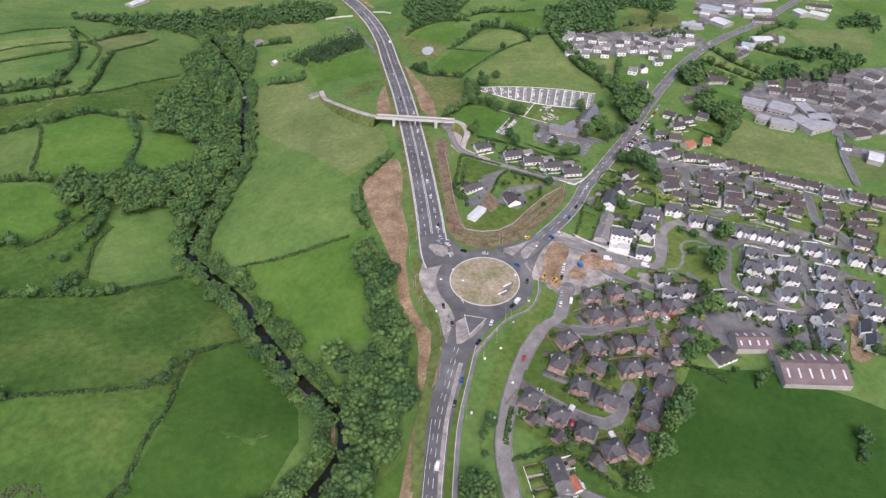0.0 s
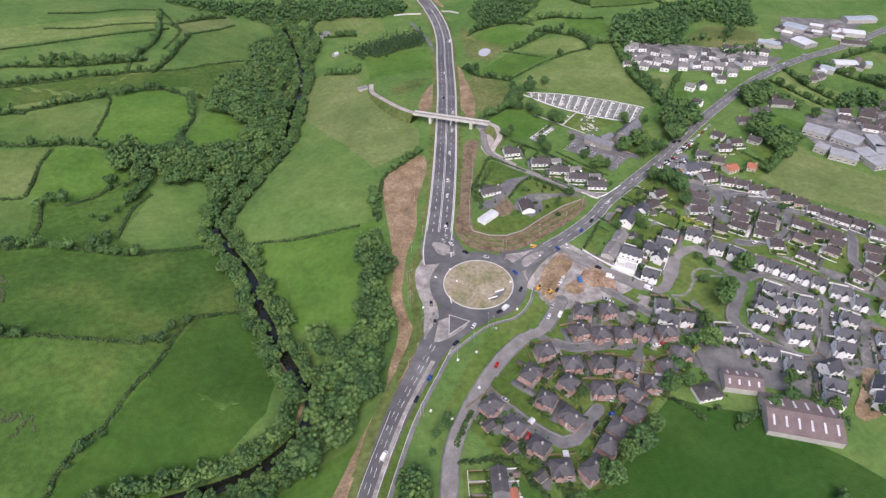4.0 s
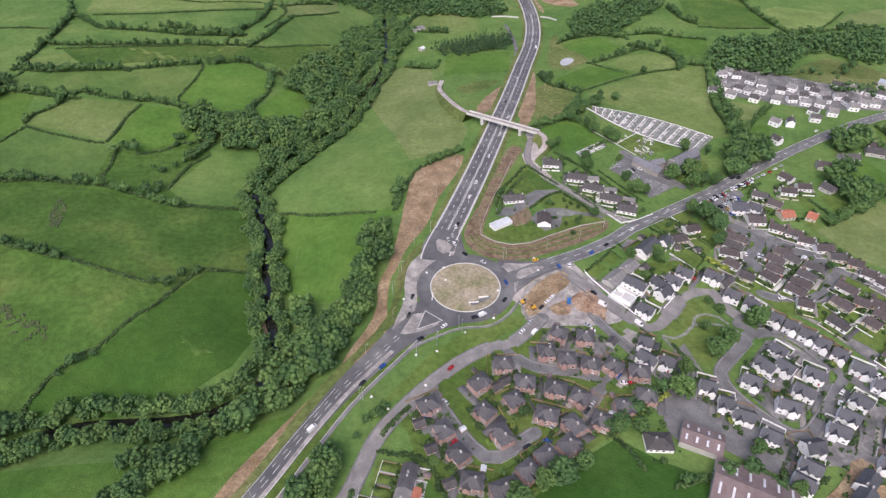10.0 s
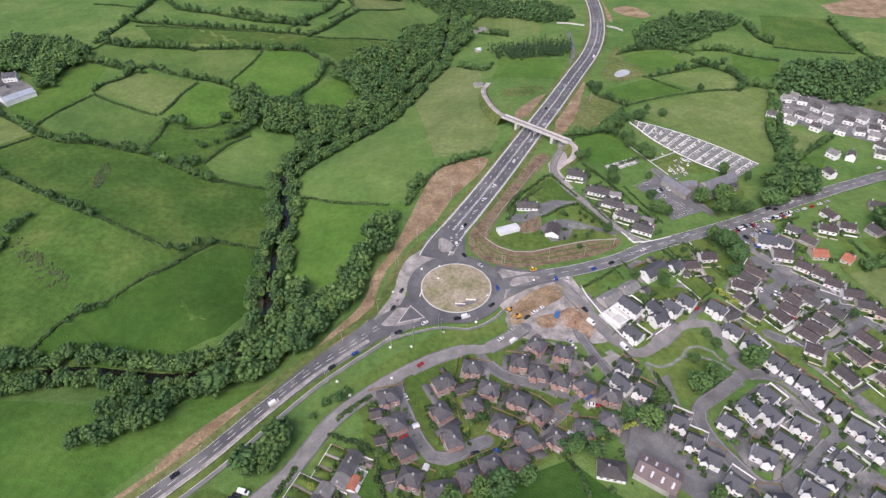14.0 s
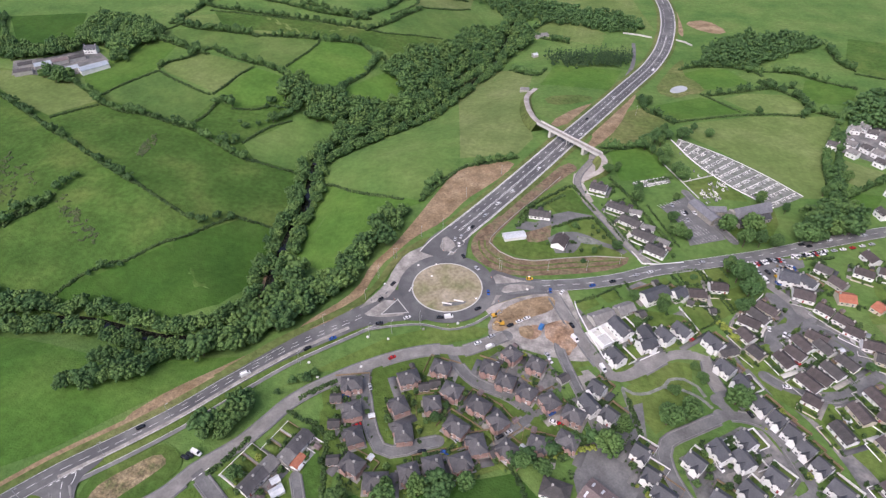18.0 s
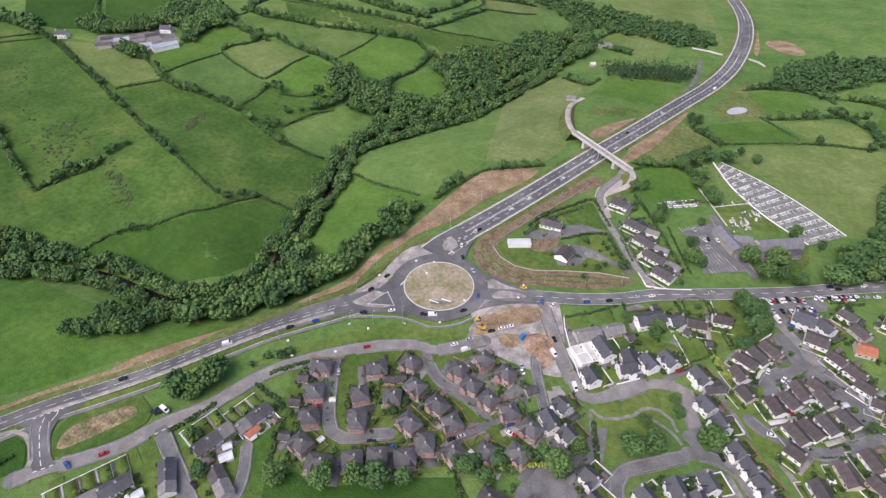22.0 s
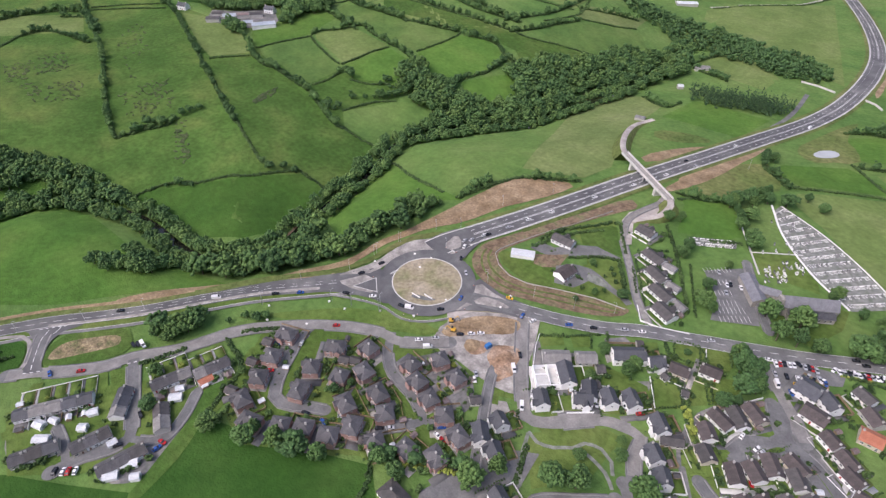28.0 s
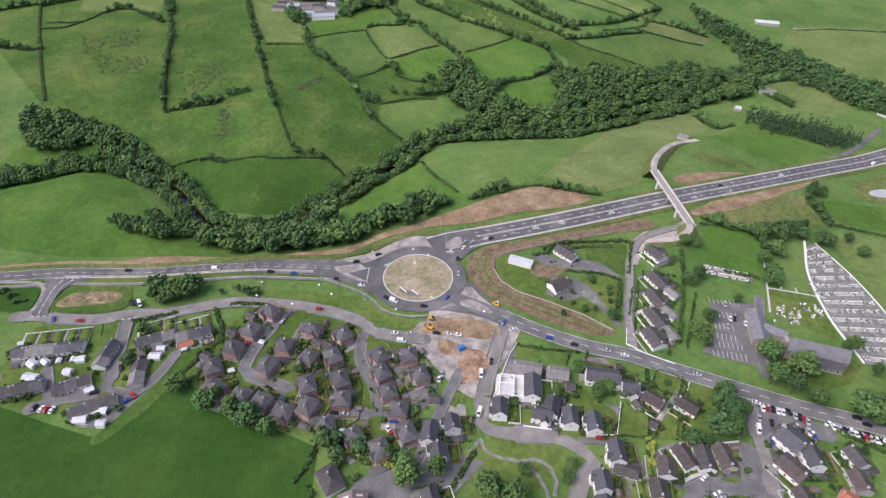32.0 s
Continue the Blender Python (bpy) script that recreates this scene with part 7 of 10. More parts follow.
brown_bungalow(198.9, -23.6, 12.7, 8.5, -47)
brown_bungalow(205.5, -18.1, 11.7, 8.5, -42)
brown_bungalow(198.1, -34.7, 8.5, 8.5, -27)
brown_bungalow(230.8, -25.5, 14.1, 8.5, -57)
brown_bungalow(219.7, -37.6, 12.4, 8.5, -64)
brown_bungalow(231.8, -37.3, 7.1, 8.5, -41)
brown_bungalow(251.9, -14.7, 7.3, 8.5, -43)
brown_bungalow(256, -23.4, 7.1, 8.5, -56)
brown_bungalow(261.1, -31.7, 6.2, 8.5, -60)
brown_bungalow(267.9, -39.2, 6.1, 8.5, -60)
brown_bungalow(269.8, -52.2, 10.6, 8.5, -46)
brown_bungalow(282.5, -65.5, 10.9, 8.5, -53)
brown_bungalow(289.6, -77, 6.2, 8.5, -57)
brown_bungalow(241.3, -40.4, 11.4, 8.5, -45)
brown_bungalow(236.9, -48.3, 8.8, 8.5, -58)
brown_bungalow(227.3, -53.6, 8, 8.5, -60)
brown_bungalow(208.4, -51.5, 13, 8.5, -60)
brown_bungalow(253, -61.7, 9.5, 8.5, -47)
brown_bungalow(245.9, -68.4, 8.6, 8.5, -48)
brown_bungalow(237.2, -75.9, 8.2, 8.5, -80)
brown_bungalow(222.2, -77.8, 9.6, 8.5, -61)
brown_bungalow(266.1, -81, 11.2, 8.5, -37)
brown_bungalow(250.2, -82.8, 9.8, 8.5, -45)
brown_bungalow(245.8, -91, 10.7, 8.5, -65)
brown_bungalow(233.5, -97.5, 9.2, 8.5, -53)
grey_bungalow(101, 110.3, 15, 8.5, -19)
grey_bungalow(109.5, 95, 15, 8.5, -27)
grey_bungalow(118, 81.1, 15, 8.5, -24)
grey_bungalow(125.5, 67.1, 13.4, 9.5, -24)
grey_bungalow(85.8, 132.8, 12.5, 9, -12)
grey_bungalow(46.8, 88, 15.4, 8, 1)
for _x, _y, _a in ((112.6, 107.5, -10), (121.2, 91.2, -12), (130.4, 77.5, -24)):
    shed(_x, _y, 8.5, 5.5, _a, RENDER, ROOF_GREY, 2.5, 1.2, "small rendered garage beside a lane bungalow", "garage")
far_white(297.7, 279.5, 12, 9, -1)
far_white(310.8, 275.1, 12, 9, -20)
far_white(287.5, 250, 12, 9, -35)
far_white(285.5, 234.9, 12, 9, -46)
far_white(318.3, 260.6, 12, 9, -52)
far_white(302.6, 223.5, 12, 9, -45)
far_white(317.8, 238.2, 12, 9, -51)
far_white(336.3, 237.5, 12, 9, -33)
far_white(366.1, 230.9, 12, 9, -39)
far_white(345.4, 210.7, 12, 9, -26)
far_white(366.8, 213.7, 12, 9, -9)
far_white(383.5, 197, 12, 9, -24)
far_white(357.9, 189, 12, 9, -26)
far_white(336.5, 180.8, 12, 9, -24)
far_white(407.2, 201.5, 12, 9, -23)
far_white(321.1, 218.5, 12, 9, -33)
far_white(336.5, 218.3, 12, 9, -9)
far_white(383, 218.8, 12, 9, -17)
far_white(325.2, 252.1, 12, 9, -35)
far_white(349.5, 241, 12, 9, -54)
far_white(287.3, 260.1, 12, 9, -65)
far_white(298.5, 245.3, 12, 9, -50)
far_white(305.3, 237.7, 12, 9, -46)
far_white(357.2, 206.4, 12, 9, -45)
far_white(384.4, 207.3, 12, 9, -89)
far_white(397.2, 203.3, 12, 9, -46)
far_white(342.7, 193.4, 12, 9, -55)
far_white(396.4, 242.4, 12, 9, -51)
far_white(403.8, 236.2, 12, 9, -38)
far_white(411.3, 230.1, 12, 9, -49)
far_white(418.7, 224, 12, 9, -36)
far_white(426.2, 217.9, 12, 9, -47)
far_white(307.1, 284.9, 11.6, 9, -50)
far_white(368.7, 241.9, 12.8, 9, -31)
far_white(350.6, 223.7, 13.6, 9, -17)
far_white(371.2, 222.9, 12.1, 9, -46)
far_white(272.7, 245.6, 11.6, 9, -18)
far_white(297.6, 177.5, 12.4, 9, -57)
far_white(310.6, 175.6, 18, 9, -117)
far_white(282.1, 148, 10.3, 9, -68)
far_house(300.5, 106.5, 14.1, 8.5, -20)
far_house(325.6, 116.3, 18.6, 8.5, -8)
far_house(352.5, 121.7, 18.2, 10, -29)
far_house(383.2, 77.3, 9.4, 8.5, -50)
far_house(407.2, 74.2, 12.7, 8.5, -44)
far_house(417.4, 58.6, 12.4, 8.5, -63)
far_house(448.6, 58.4, 12.5, 8.5, -44)
far_house(390.3, 57.3, 12.3, 8.5, -43)
far_house(399.2, 47, 9.6, 8.5, -74)
far_house(413.7, 32.1, 9.3, 8.5, -75)
far_house(343.4, -18.4, 7.5, 8.5, -47)
far_house(393.6, 87.7, 10, 8, -32)
far_house(414.8, 80, 10, 8, -17)
far_house(439.1, 82.2, 10, 8, -51)
far_house(450.3, 73.1, 10, 8, -49)
far_house(461.6, 64, 10, 8, -47)
far_house(393.9, 67.4, 10, 8, -52)
far_house(404.9, 58.3, 10, 8, -50)
far_house(415.9, 49.2, 10, 8, -48)
far_house(426.9, 40.1, 10, 8, -46)
far_house(403.7, 37.3, 10, 8, -57)
far_house(391.9, 19.1, 10, 8, -58)
far_house(260, 93.2, 10, 8, -63)
far_house(233.2, 62, 10, 8, -45)
far_house(420.3, 149.9, 10, 8, -5)
far_house(433.1, 151.6, 10, 8, 8)
far_house(633.9, 207.1, 10, 8, -66)
far_house(639.4, 199.5, 10, 8, -53)
far_house(644.8, 192, 10, 8, -64)
far_house(531.5, 209, 10, 8, -50)
far_house(539, 203.2, 10, 8, -37)
far_house(546.4, 197.3, 10, 8, -48)
far_house(429.4, 58.5, 8.4, 9, -48)
far_house(466, 49.4, 17.1, 12, -52)
far_house(493.6, 45.9, 13.2, 12, -83)
far_house(460.9, 37.9, 16.8, 12, -52)
far_house(475.6, 29.2, 8.8, 9, -75)
far_house(418.1, 19, 11.9, 12, -99)
far_house(383.3, 5.6, 8.8, 12, -66)
far_house(393.6, -3.3, 13.6, 14, -78)
far_house(372.6, -11, 22.3, 14, -18)
far_house(395.9, -16.3, 10.3, 9, -103)
far_house(283.3, 76.6, 9.8, 9, -63)
far_house(359, 127.6, 11.1, 10, -67)
far_house(359.8, 118, 12, 10, -80)
far_house(440.3, 19, 12.1, 9, -101)
far_house(431, 5, 12.2, 9, -94)
house(234.2, 49.2, 9.8, 9, 2, RENDER_CREAM, ROOF_RED, 2.9, 2.2, False, "bungalow with an orange terracotta roof", storeys=1)
house(251.5, 45.1, 6.3, 9, -46, RENDER_CREAM, ROOF_RED, 2.9, 2.2, False, "bungalow with an orange terracotta roof", storeys=1)
house(63.6, 60.4, 12, 9, 78, RENDER, ROOF_BROWN, 3.0, 2.4, False, "white bungalow with a brown roof on its own lawn", storeys=1)
shed(33, 59.5, 15, 6.4, 26, RENDER, SHEET_WHITE, 2.6, 0.5, "long white prefabricated cabin with a pale roof", "cabin")
shed(98.4, -115.1, 18.8, 12, -30, RENDER_GREY, SHEET_BROWN, 4.2, 2.2, "large farm shed with a rusty brown sheet roof", "barn", 4)
shed(109.6, -142.9, 34, 22, -33, RENDER_GREY, SHEET_BROWN, 4.2, 3.0, "large farm shed with a rusty brown sheet roof", "barn", 6)
house(78.1, -113.8, 12.6, 9, -8, RENDER, ROOF_DARK, 2.9, 2.3, True, "grey-roofed bungalow beside the farm yard", storeys=1)
church(189.4, 121.8, 31)
shed(159.8, 118.5, 24.1, 9, -55, STONE, SLATE_PALE, 4.5, 2.2, "slate-roofed stone church hall", "church hall")
shed(168, 122.1, 12, 7, 13, STONE, SLATE_PALE, 4.5, 2.2, "slate-roofed stone church hall", "church hall")
flat_block(341.6, 69, 18.7, 14, -60, 4.5, RENDER_GREY, LEAD, "flat-roofed grey school block", "school building")
flat_block(354.5, 49.4, 20.1, 18, -68, 4.5, RENDER_GREY, LEAD, "flat-roofed grey school block", "school building")
flat_block(348.3, 26.9, 13, 14, -102, 4.5, RENDER_GREY, LEAD, "flat-roofed grey school block", "school building")
flat_block(329.9, 30.5, 19.9, 12, -54, 4.5, RENDER_GREY, LEAD, "flat-roofed grey school block", "school building")
flat_block(352.7, 12.6, 28.2, 12, -7, 4.5, RENDER_GREY, LEAD, "flat-roofed grey school block", "school building")
flat_block(323.6, 45.9, 9.3, 10, -70, 4.5, RENDER_GREY, LEAD, "flat-roofed grey school block", "school building")
flat_block(371.5, 37.5, 20.2, 10, -117, 4.5, RENDER_GREY, LEAD, "flat-roofed grey school block", "school building")
flat_block(366.9, 21.3, 18.1, 14, -47, 4.5, RENDER_GREY, LEAD, "flat-roofed grey school block", "school building")
shed(515.1, 264.1, 24.5, 18.0, -65, RENDER_GREY, SHEET_BLUE, 4.2, 1.6, "large pale industrial shed", "warehouse")
shed(487.6, 225.1, 20.9, 18.0, -89, RENDER_GREY, SHEET_WHITE, 4.2, 1.6, "large pale industrial shed", "warehouse")
shed(449.8, 236.9, 22.3, 10.8, -50, RENDER_GREY, SHEET_BLUE, 4.2, 1.6, "large pale industrial shed", "warehouse")
shed(561.6, 226.7, 22.9, 14.4, -39, RENDER_GREY, SHEET_WHITE, 4.2, 1.6, "large pale industrial shed", "warehouse")
shed(606.4, 257.5, 36.3, 14.4, -17, RENDER_GREY, SHEET_BLUE, 4.2, 1.6, "large pale industrial shed", "warehouse")
shed(610.8, 181.7, 19.3, 14.4, -74, RENDER_GREY, SHEET_WHITE, 4.2, 1.6, "large pale industrial shed", "warehouse")
shed(678.5, 222.2, 16.4, 14.4, -46, RENDER_GREY, SHEET_BLUE, 4.2, 1.6, "large pale industrial shed", "warehouse")
shed(481.1, 165.9, 22.2, 13.0, -26, RENDER_GREY, SHEET_WHITE, 4.2, 1.6, "large pale industrial shed", "warehouse")
shed(501.3, 156.1, 6.3, 8.6, -26, RENDER_GREY, SHEET_BLUE, 4.2, 1.6, "large pale industrial shed", "warehouse")
shed(599.1, 196.7, 16.2, 14.4, -108, RENDER_GREY, SHEET_WHITE, 4.2, 1.6, "large pale industrial shed", "warehouse")
shed(453.8, 161.8, 13.5, 11.5, -58, RENDER_GREY, SHEET_BLUE, 4.2, 1.6, "large pale industrial shed", "warehouse")
shed(344.5, -41.7, 10.1, 14.4, -62, RENDER_GREY, SHEET_WHITE, 4.2, 1.6, "large pale industrial shed", "warehouse")
shed(493.7, 254.9, 11.4, 6.5, -60, RENDER_GREY, SHEET_WHITE, 3.2, 1.2, "low workshop with a shallow pitched roof", "workshop")
shed(497.6, 269.5, 13.8, 8.3, 30, RENDER_GREY, ROOF_DARK, 3.2, 1.2, "low workshop with a shallow pitched roof", "workshop")
shed(514.6, 244.1, 9.6, 6.6, -60, RENDER_GREY, ROOF_DARK, 3.2, 1.2, "low workshop with a shallow pitched roof", "workshop")
shed(527.2, 244.5, 10.9, 7.9, -50, RENDER_GREY, SHEET_WHITE, 3.2, 1.2, "low workshop with a shallow pitched roof", "workshop")
shed(556.3, 249.1, 11.3, 6.7, 30, RENDER_GREY, SHEET_BROWN, 3.2, 1.2, "low workshop with a shallow pitched roof", "workshop")
shed(542.7, 260.0, 13.9, 8.8, -50, RENDER_GREY, SHEET_WHITE, 3.2, 1.2, "low workshop with a shallow pitched roof", "workshop")
shed(547.8, 229.3, 14.3, 8.5, 30, RENDER_GREY, SHEET_BROWN, 3.2, 1.2, "low workshop with a shallow pitched roof", "workshop")
shed(536.2, 224.2, 11.7, 6.7, -50, RENDER_GREY, SHEET_WHITE, 3.2, 1.2, "low workshop with a shallow pitched roof", "workshop")
shed(459.9, 231.3, 15.0, 7.6, 40, RENDER_GREY, ROOF_DARK, 3.2, 1.2, "low workshop with a shallow pitched roof", "workshop")
shed(461.5, 235.1, 9.4, 8.7, 40, RENDER_GREY, ROOF_DARK, 3.2, 1.2, "low workshop with a shallow pitched roof", "workshop")
shed(447.4, 166.8, 12.5, 7.9, 30, RENDER_GREY, ROOF_DARK, 3.2, 1.2, "low workshop with a shallow pitched roof", "workshop")
shed(445.4, 160.1, 10.4, 8.3, 30, RENDER_GREY, SHEET_WHITE, 3.2, 1.2, "low workshop with a shallow pitched roof", "workshop")
shed(465.9, 152.2, 11.8, 6.1, -60, RENDER_GREY, ROOF_DARK, 3.2, 1.2, "low workshop with a shallow pitched roof", "workshop")
shed(475.6, 166.3, 9.1, 6.9, 30, RENDER_GREY, SHEET_BROWN, 3.2, 1.2, "low workshop with a shallow pitched roof", "workshop")
shed(500.7, 166.7, 13.1, 6.2, 30, RENDER_GREY, SHEET_BROWN, 3.2, 1.2, "low workshop with a shallow pitched roof", "workshop")
shed(487.0, 155.5, 12.6, 6.5, -60, RENDER_GREY, ROOF_DARK, 3.2, 1.2, "low workshop with a shallow pitched roof", "workshop")
shed(549.1, 234.1, 13.7, 7.1, -50, RENDER_GREY, SHEET_WHITE, 3.2, 1.2, "low workshop with a shallow pitched roof", "workshop")
shed(558.5, 234.7, 14.5, 6.3, -60, RENDER_GREY, SHEET_WHITE, 3.2, 1.2, "low workshop with a shallow pitched roof", "workshop")
shed(-455.4, 166.2, 15.1, 8, 41, RENDER_GREY, ROOF_DARK, 3.8, 1.8, "low farm building with a pitched roof", "farm building")
shed(-463.8, 178.4, 12.3, 7, 46, RENDER_GREY, ROOF_DARK, 3.8, 1.8, "low farm building with a pitched roof", "farm building")
shed(-448.1, 182.9, 14.7, 9, 53, RENDER_GREY, SHEET_BLUE, 3.8, 1.8, "low farm building with a pitched roof", "farm building")
shed(-437.8, 194.4, 13.3, 7, 50, RENDER_GREY, SHEET_BROWN, 3.8, 1.8, "low farm building with a pitched roof", "farm building")
shed(-427.4, 204.7, 14.3, 8, 54, RENDER_GREY, ROOF_DARK, 3.8, 1.8, "low farm building with a pitched roof", "farm building")
shed(-398.9, 192.6, 25.8, 12, 58, RENDER, SHEET_BLUE, 3.8, 1.8, "low farm building with a pitched roof", "farm building")
shed(-415.7, 184.4, 10.5, 8, 51, RENDER_GREY, SHEET_BLUE, 3.8, 1.8, "low farm building with a pitched roof", "farm building")
house(-424.9, 223.2, 12, 8, 20, RENDER, ROOF_SLATE, 4.8, 2.6, False, "white rendered farmhouse with a slate roof", chimneys=2)
house(-517.0, 167.3, 12, 8, 20, RENDER, ROOF_SLATE, 4.8, 2.6, False, "white rendered farmhouse with a slate roof", chimneys=2)
drape("farm_yard", [(-464, 160), (-486, 186), (-458, 202), (-430, 232), (-398, 213), (-391, 194), (-409, 179)], YARD, 0, "grey concrete yard between farm buildings", "yard", 6, 0, False)
shed(1.7, 494.5, 16.1, 10, 30, RENDER_GREY, ROOF_GREY, 3.0, 1.5, "isolated farm shed with a pale roof", "shed")
shed(2, 425.8, 5.7, 6, 32, RENDER_GREY, SHEET_WHITE, 3.0, 1.5, "isolated farm shed with a pale roof", "shed")
shed(-97.7, 706.6, 30, 13, 37, RENDER_GREY, SHEET_WHITE, 3.0, 1.5, "isolated farm shed with a pale roof", "shed")

# ---- gardens ----
def slab(name, x, y, angle, x0, y0, x1, y1, lift, mat, label, category):
    """A flat piece of paving or turf laid on the land beside a house."""
    m = place(x, y, angle)
    v = []
    for px, py in ((x0, y0), (x1, y0), (x1, y1), (x0, y1)):
        q = m @ Vector((px, py, 0))
        v.append((q.x, q.y, ground_z(q.x, q.y) + lift))
    v += [(a, b, c - 0.4) for a, b, c in v]
    ob = link_mesh(name, v, [(0, 1, 2, 3), (0, 4, 5, 1), (1, 5, 6, 2), (2, 6, 7, 3), (3, 7, 4, 0)], mat)
    return tagged(ob, label, category, kind="structure")


def low_wall(x, y, angle, pts, mat, label, height=0.9, thick=0.22, category="garden wall", name="garden_wall"):
    root = place(x, y, angle)
    bm = bmesh.new()
    for (ax, ay), (bx, by) in zip(pts, pts[1:]):
        a, b = root @ Vector((ax, ay, 0)), root @ Vector((bx, by, 0))
        d = (b - a).xy.normalized()
        n = Vector((-d.y, d.x)) * thick / 2
        za, zb = ground_z(a.x, a.y), ground_z(b.x, b.y)
        q = [bm.verts.new(p) for p in [(a.x + n.x, a.y + n.y, za - 0.3), (a.x - n.x, a.y - n.y, za - 0.3), (b.x - n.x, b.y - n.y, zb - 0.3), (b.x + n.x, b.y + n.y, zb - 0.3),
                                       (a.x + n.x, a.y + n.y, za + height), (a.x - n.x, a.y - n.y, za + height), (b.x - n.x, b.y - n.y, zb + height), (b.x + n.x, b.y + n.y, zb + height)]]
        for f in ((0, 1, 5, 4), (1, 2, 6, 5), (2, 3, 7, 6), (3, 0, 4, 7), (4, 5, 6, 7)):
            bm.faces.new([q[i] for i in f])
    me = bpy.data.meshes.new(name)
    bm.to_mesh(me)
    bm.free()
    me.materials.append(mat)
    tagged(new(name, me), label, category, kind="thing")


def plot(x, y, L, W, angle, style):
    """The garden of one house: drive, lawn and boundary."""
    g = random.Random(int(abs(x * 13 + y * 29)))
    s = g.choice((-1, 1))
    lift = 0.37 + 0.0031 * g.randint(0, 9)
    if style == "white":
        slab("driveway", x, y, angle, s * (L / 2 + 0.2), -W / 2 - 4, s * (L / 2 + 3.4), W / 2 + 2, lift, g.choice((TARMAC_OLD, PAVING, TARMAC)), "paved driveway beside a house", "driveway")
        slab("lawn", x, y, angle, -L / 2, W / 2 + 1.6, L / 2, W / 2 + 6.0, lift - 0.015, G_LAWN, "small back garden lawn", "lawn")
        low_wall(x, y, angle, [(-L / 2 - 0.6, W / 2 + 0.5), (-L / 2 - 0.6, W / 2 + 6.4), (L / 2 + 0.6, W / 2 + 6.4), (L / 2 + 0.6, W / 2 + 0.5)], g.choice((TIMBER, RENDER, TIMBER)), "garden fence of weathered boards", 1.5, 0.12, "fence", "garden_fence")
        if g.random() < 0.5:
            slab("patio", x, y, angle, -L / 2 + 1, W / 2 + 0.1, L / 2 - 1, W / 2 + 1.6, lift, PAVING, "pale paved patio", "patio")
    elif style == "brown":
        slab("driveway", x, y, angle, s * (L / 2 + 0.2), -W / 2 - 3.5, s * (L / 2 + 2.8), W / 2 + 3, lift, g.choice((PAVING, TARMAC_OLD, CONCRETE, TARMAC)), "paved driveway beside a bungalow", "driveway")
        slab("lawn", x, y, angle, -L / 2 + 1, -W / 2 - 4.0, L / 2 - 1, -W / 2 - 1.0, lift, G_LAWN, "small front lawn", "lawn")
        if g.random() < 0.6:
            slab("lawn", x, y, angle, -L / 2, W / 2 + 1.2, L / 2, W / 2 + 3.6, lift, G_LAWN, "small back lawn", "lawn")
        low_wall(x, y, angle, [(-L / 2 - 0.5, -W / 2 - 1), (-L / 2 - 0.5, -W / 2 - 4.3), (L / 2 + 0.5, -W / 2 - 4.3)], g.choice((RENDER, CONCRETE, RENDER_CREAM)), "low white-capped front garden wall", 0.8)
    elif style == "brick":
        slab("driveway", x, y, angle, s * (L / 2 + 0.2), -W / 2 - 4, s * (L / 2 + 4.4), W / 2 + 2, lift, g.choice((TARMAC, TARMAC, TARMAC_OLD, PAVING)), "tarmac driveway beside a brick house", "driveway")
        slab("lawn", x, y, angle, -s * L / 2, W / 2 + 0.8, s * (L / 2 - 1), W / 2 + 3.5, lift, G_LAWN, "small back lawn", "lawn")
        if g.random() < 0.7:
            slab("lawn", x, y, angle, -s * L / 2, -W / 2 - 3.8, s * 0.5, -W / 2 - 0.9, lift, G_LAWN, "small front lawn", "lawn")
    elif style == "terrace":
        n = max(2, round(L / 6.5))
        far = g.uniform(10, 13)
        for i in range(n):
            a, b = -L / 2 + i * L / n + 0.2, -L / 2 + (i + 1) * L / n - 0.2
            slab("back_yard", x, y, angle, a, -W / 2 - g.uniform(3.5, 5.5), b, -W / 2 - 0.1, lift, g.choice((PAVING, TARMAC_OLD, CONCRETE, YARD)), "small paved yard behind a cottage", "yard")
            slab("lawn", x, y, angle, a + 1.3, W / 2 + 1.2, b, W / 2 + far, lift, G_LAWN, "long narrow front lawn", "lawn")
            slab("front_path", x, y, angle, a, W / 2 + 0.1, a + 1.1, W / 2 + far, lift, g.choice((PAVING, CONCRETE, TARMAC_OLD)), "paved garden path", "path")
            low_wall(x, y, angle, [(b + 0.2, W / 2 + 0.4), (b + 0.2, W / 2 + far)], g.choice((RENDER_GREY, TIMBER, TIMBER)), "low wall between narrow gardens", 1.0, 0.15)
            low_wall(x, y, angle, [(b + 0.2, -W / 2 - 0.4), (b + 0.2, -W / 2 - 5.5)], g.choice((TIMBER, RENDER)), "board fence between back yards", 1.5, 0.12, "fence", "garden_fence")
            if g.random() < 0.7:
                q = place(x, y, angle) @ Vector(((a + b) / 2, -W / 2 - 4.6, 0))
                garden_shed(q.x, q.y, angle + g.choice((0, 90)), g.randint(0, 2))
            if g.random() < 0.5:
                q = place(x, y, angle) @ Vector((b - 1.2, W / 2 + g.uniform(3, far), 0))
                shrub(q.x, q.y, g.choice((1.2, 1.8, 2.4)), g.randint(0, 5))
        low_wall(x, y, angle, [(-L / 2, W / 2 + far + 0.2), (L / 2, W / 2 + far + 0.2)], RENDER, "low white front garden wall", 0.8)
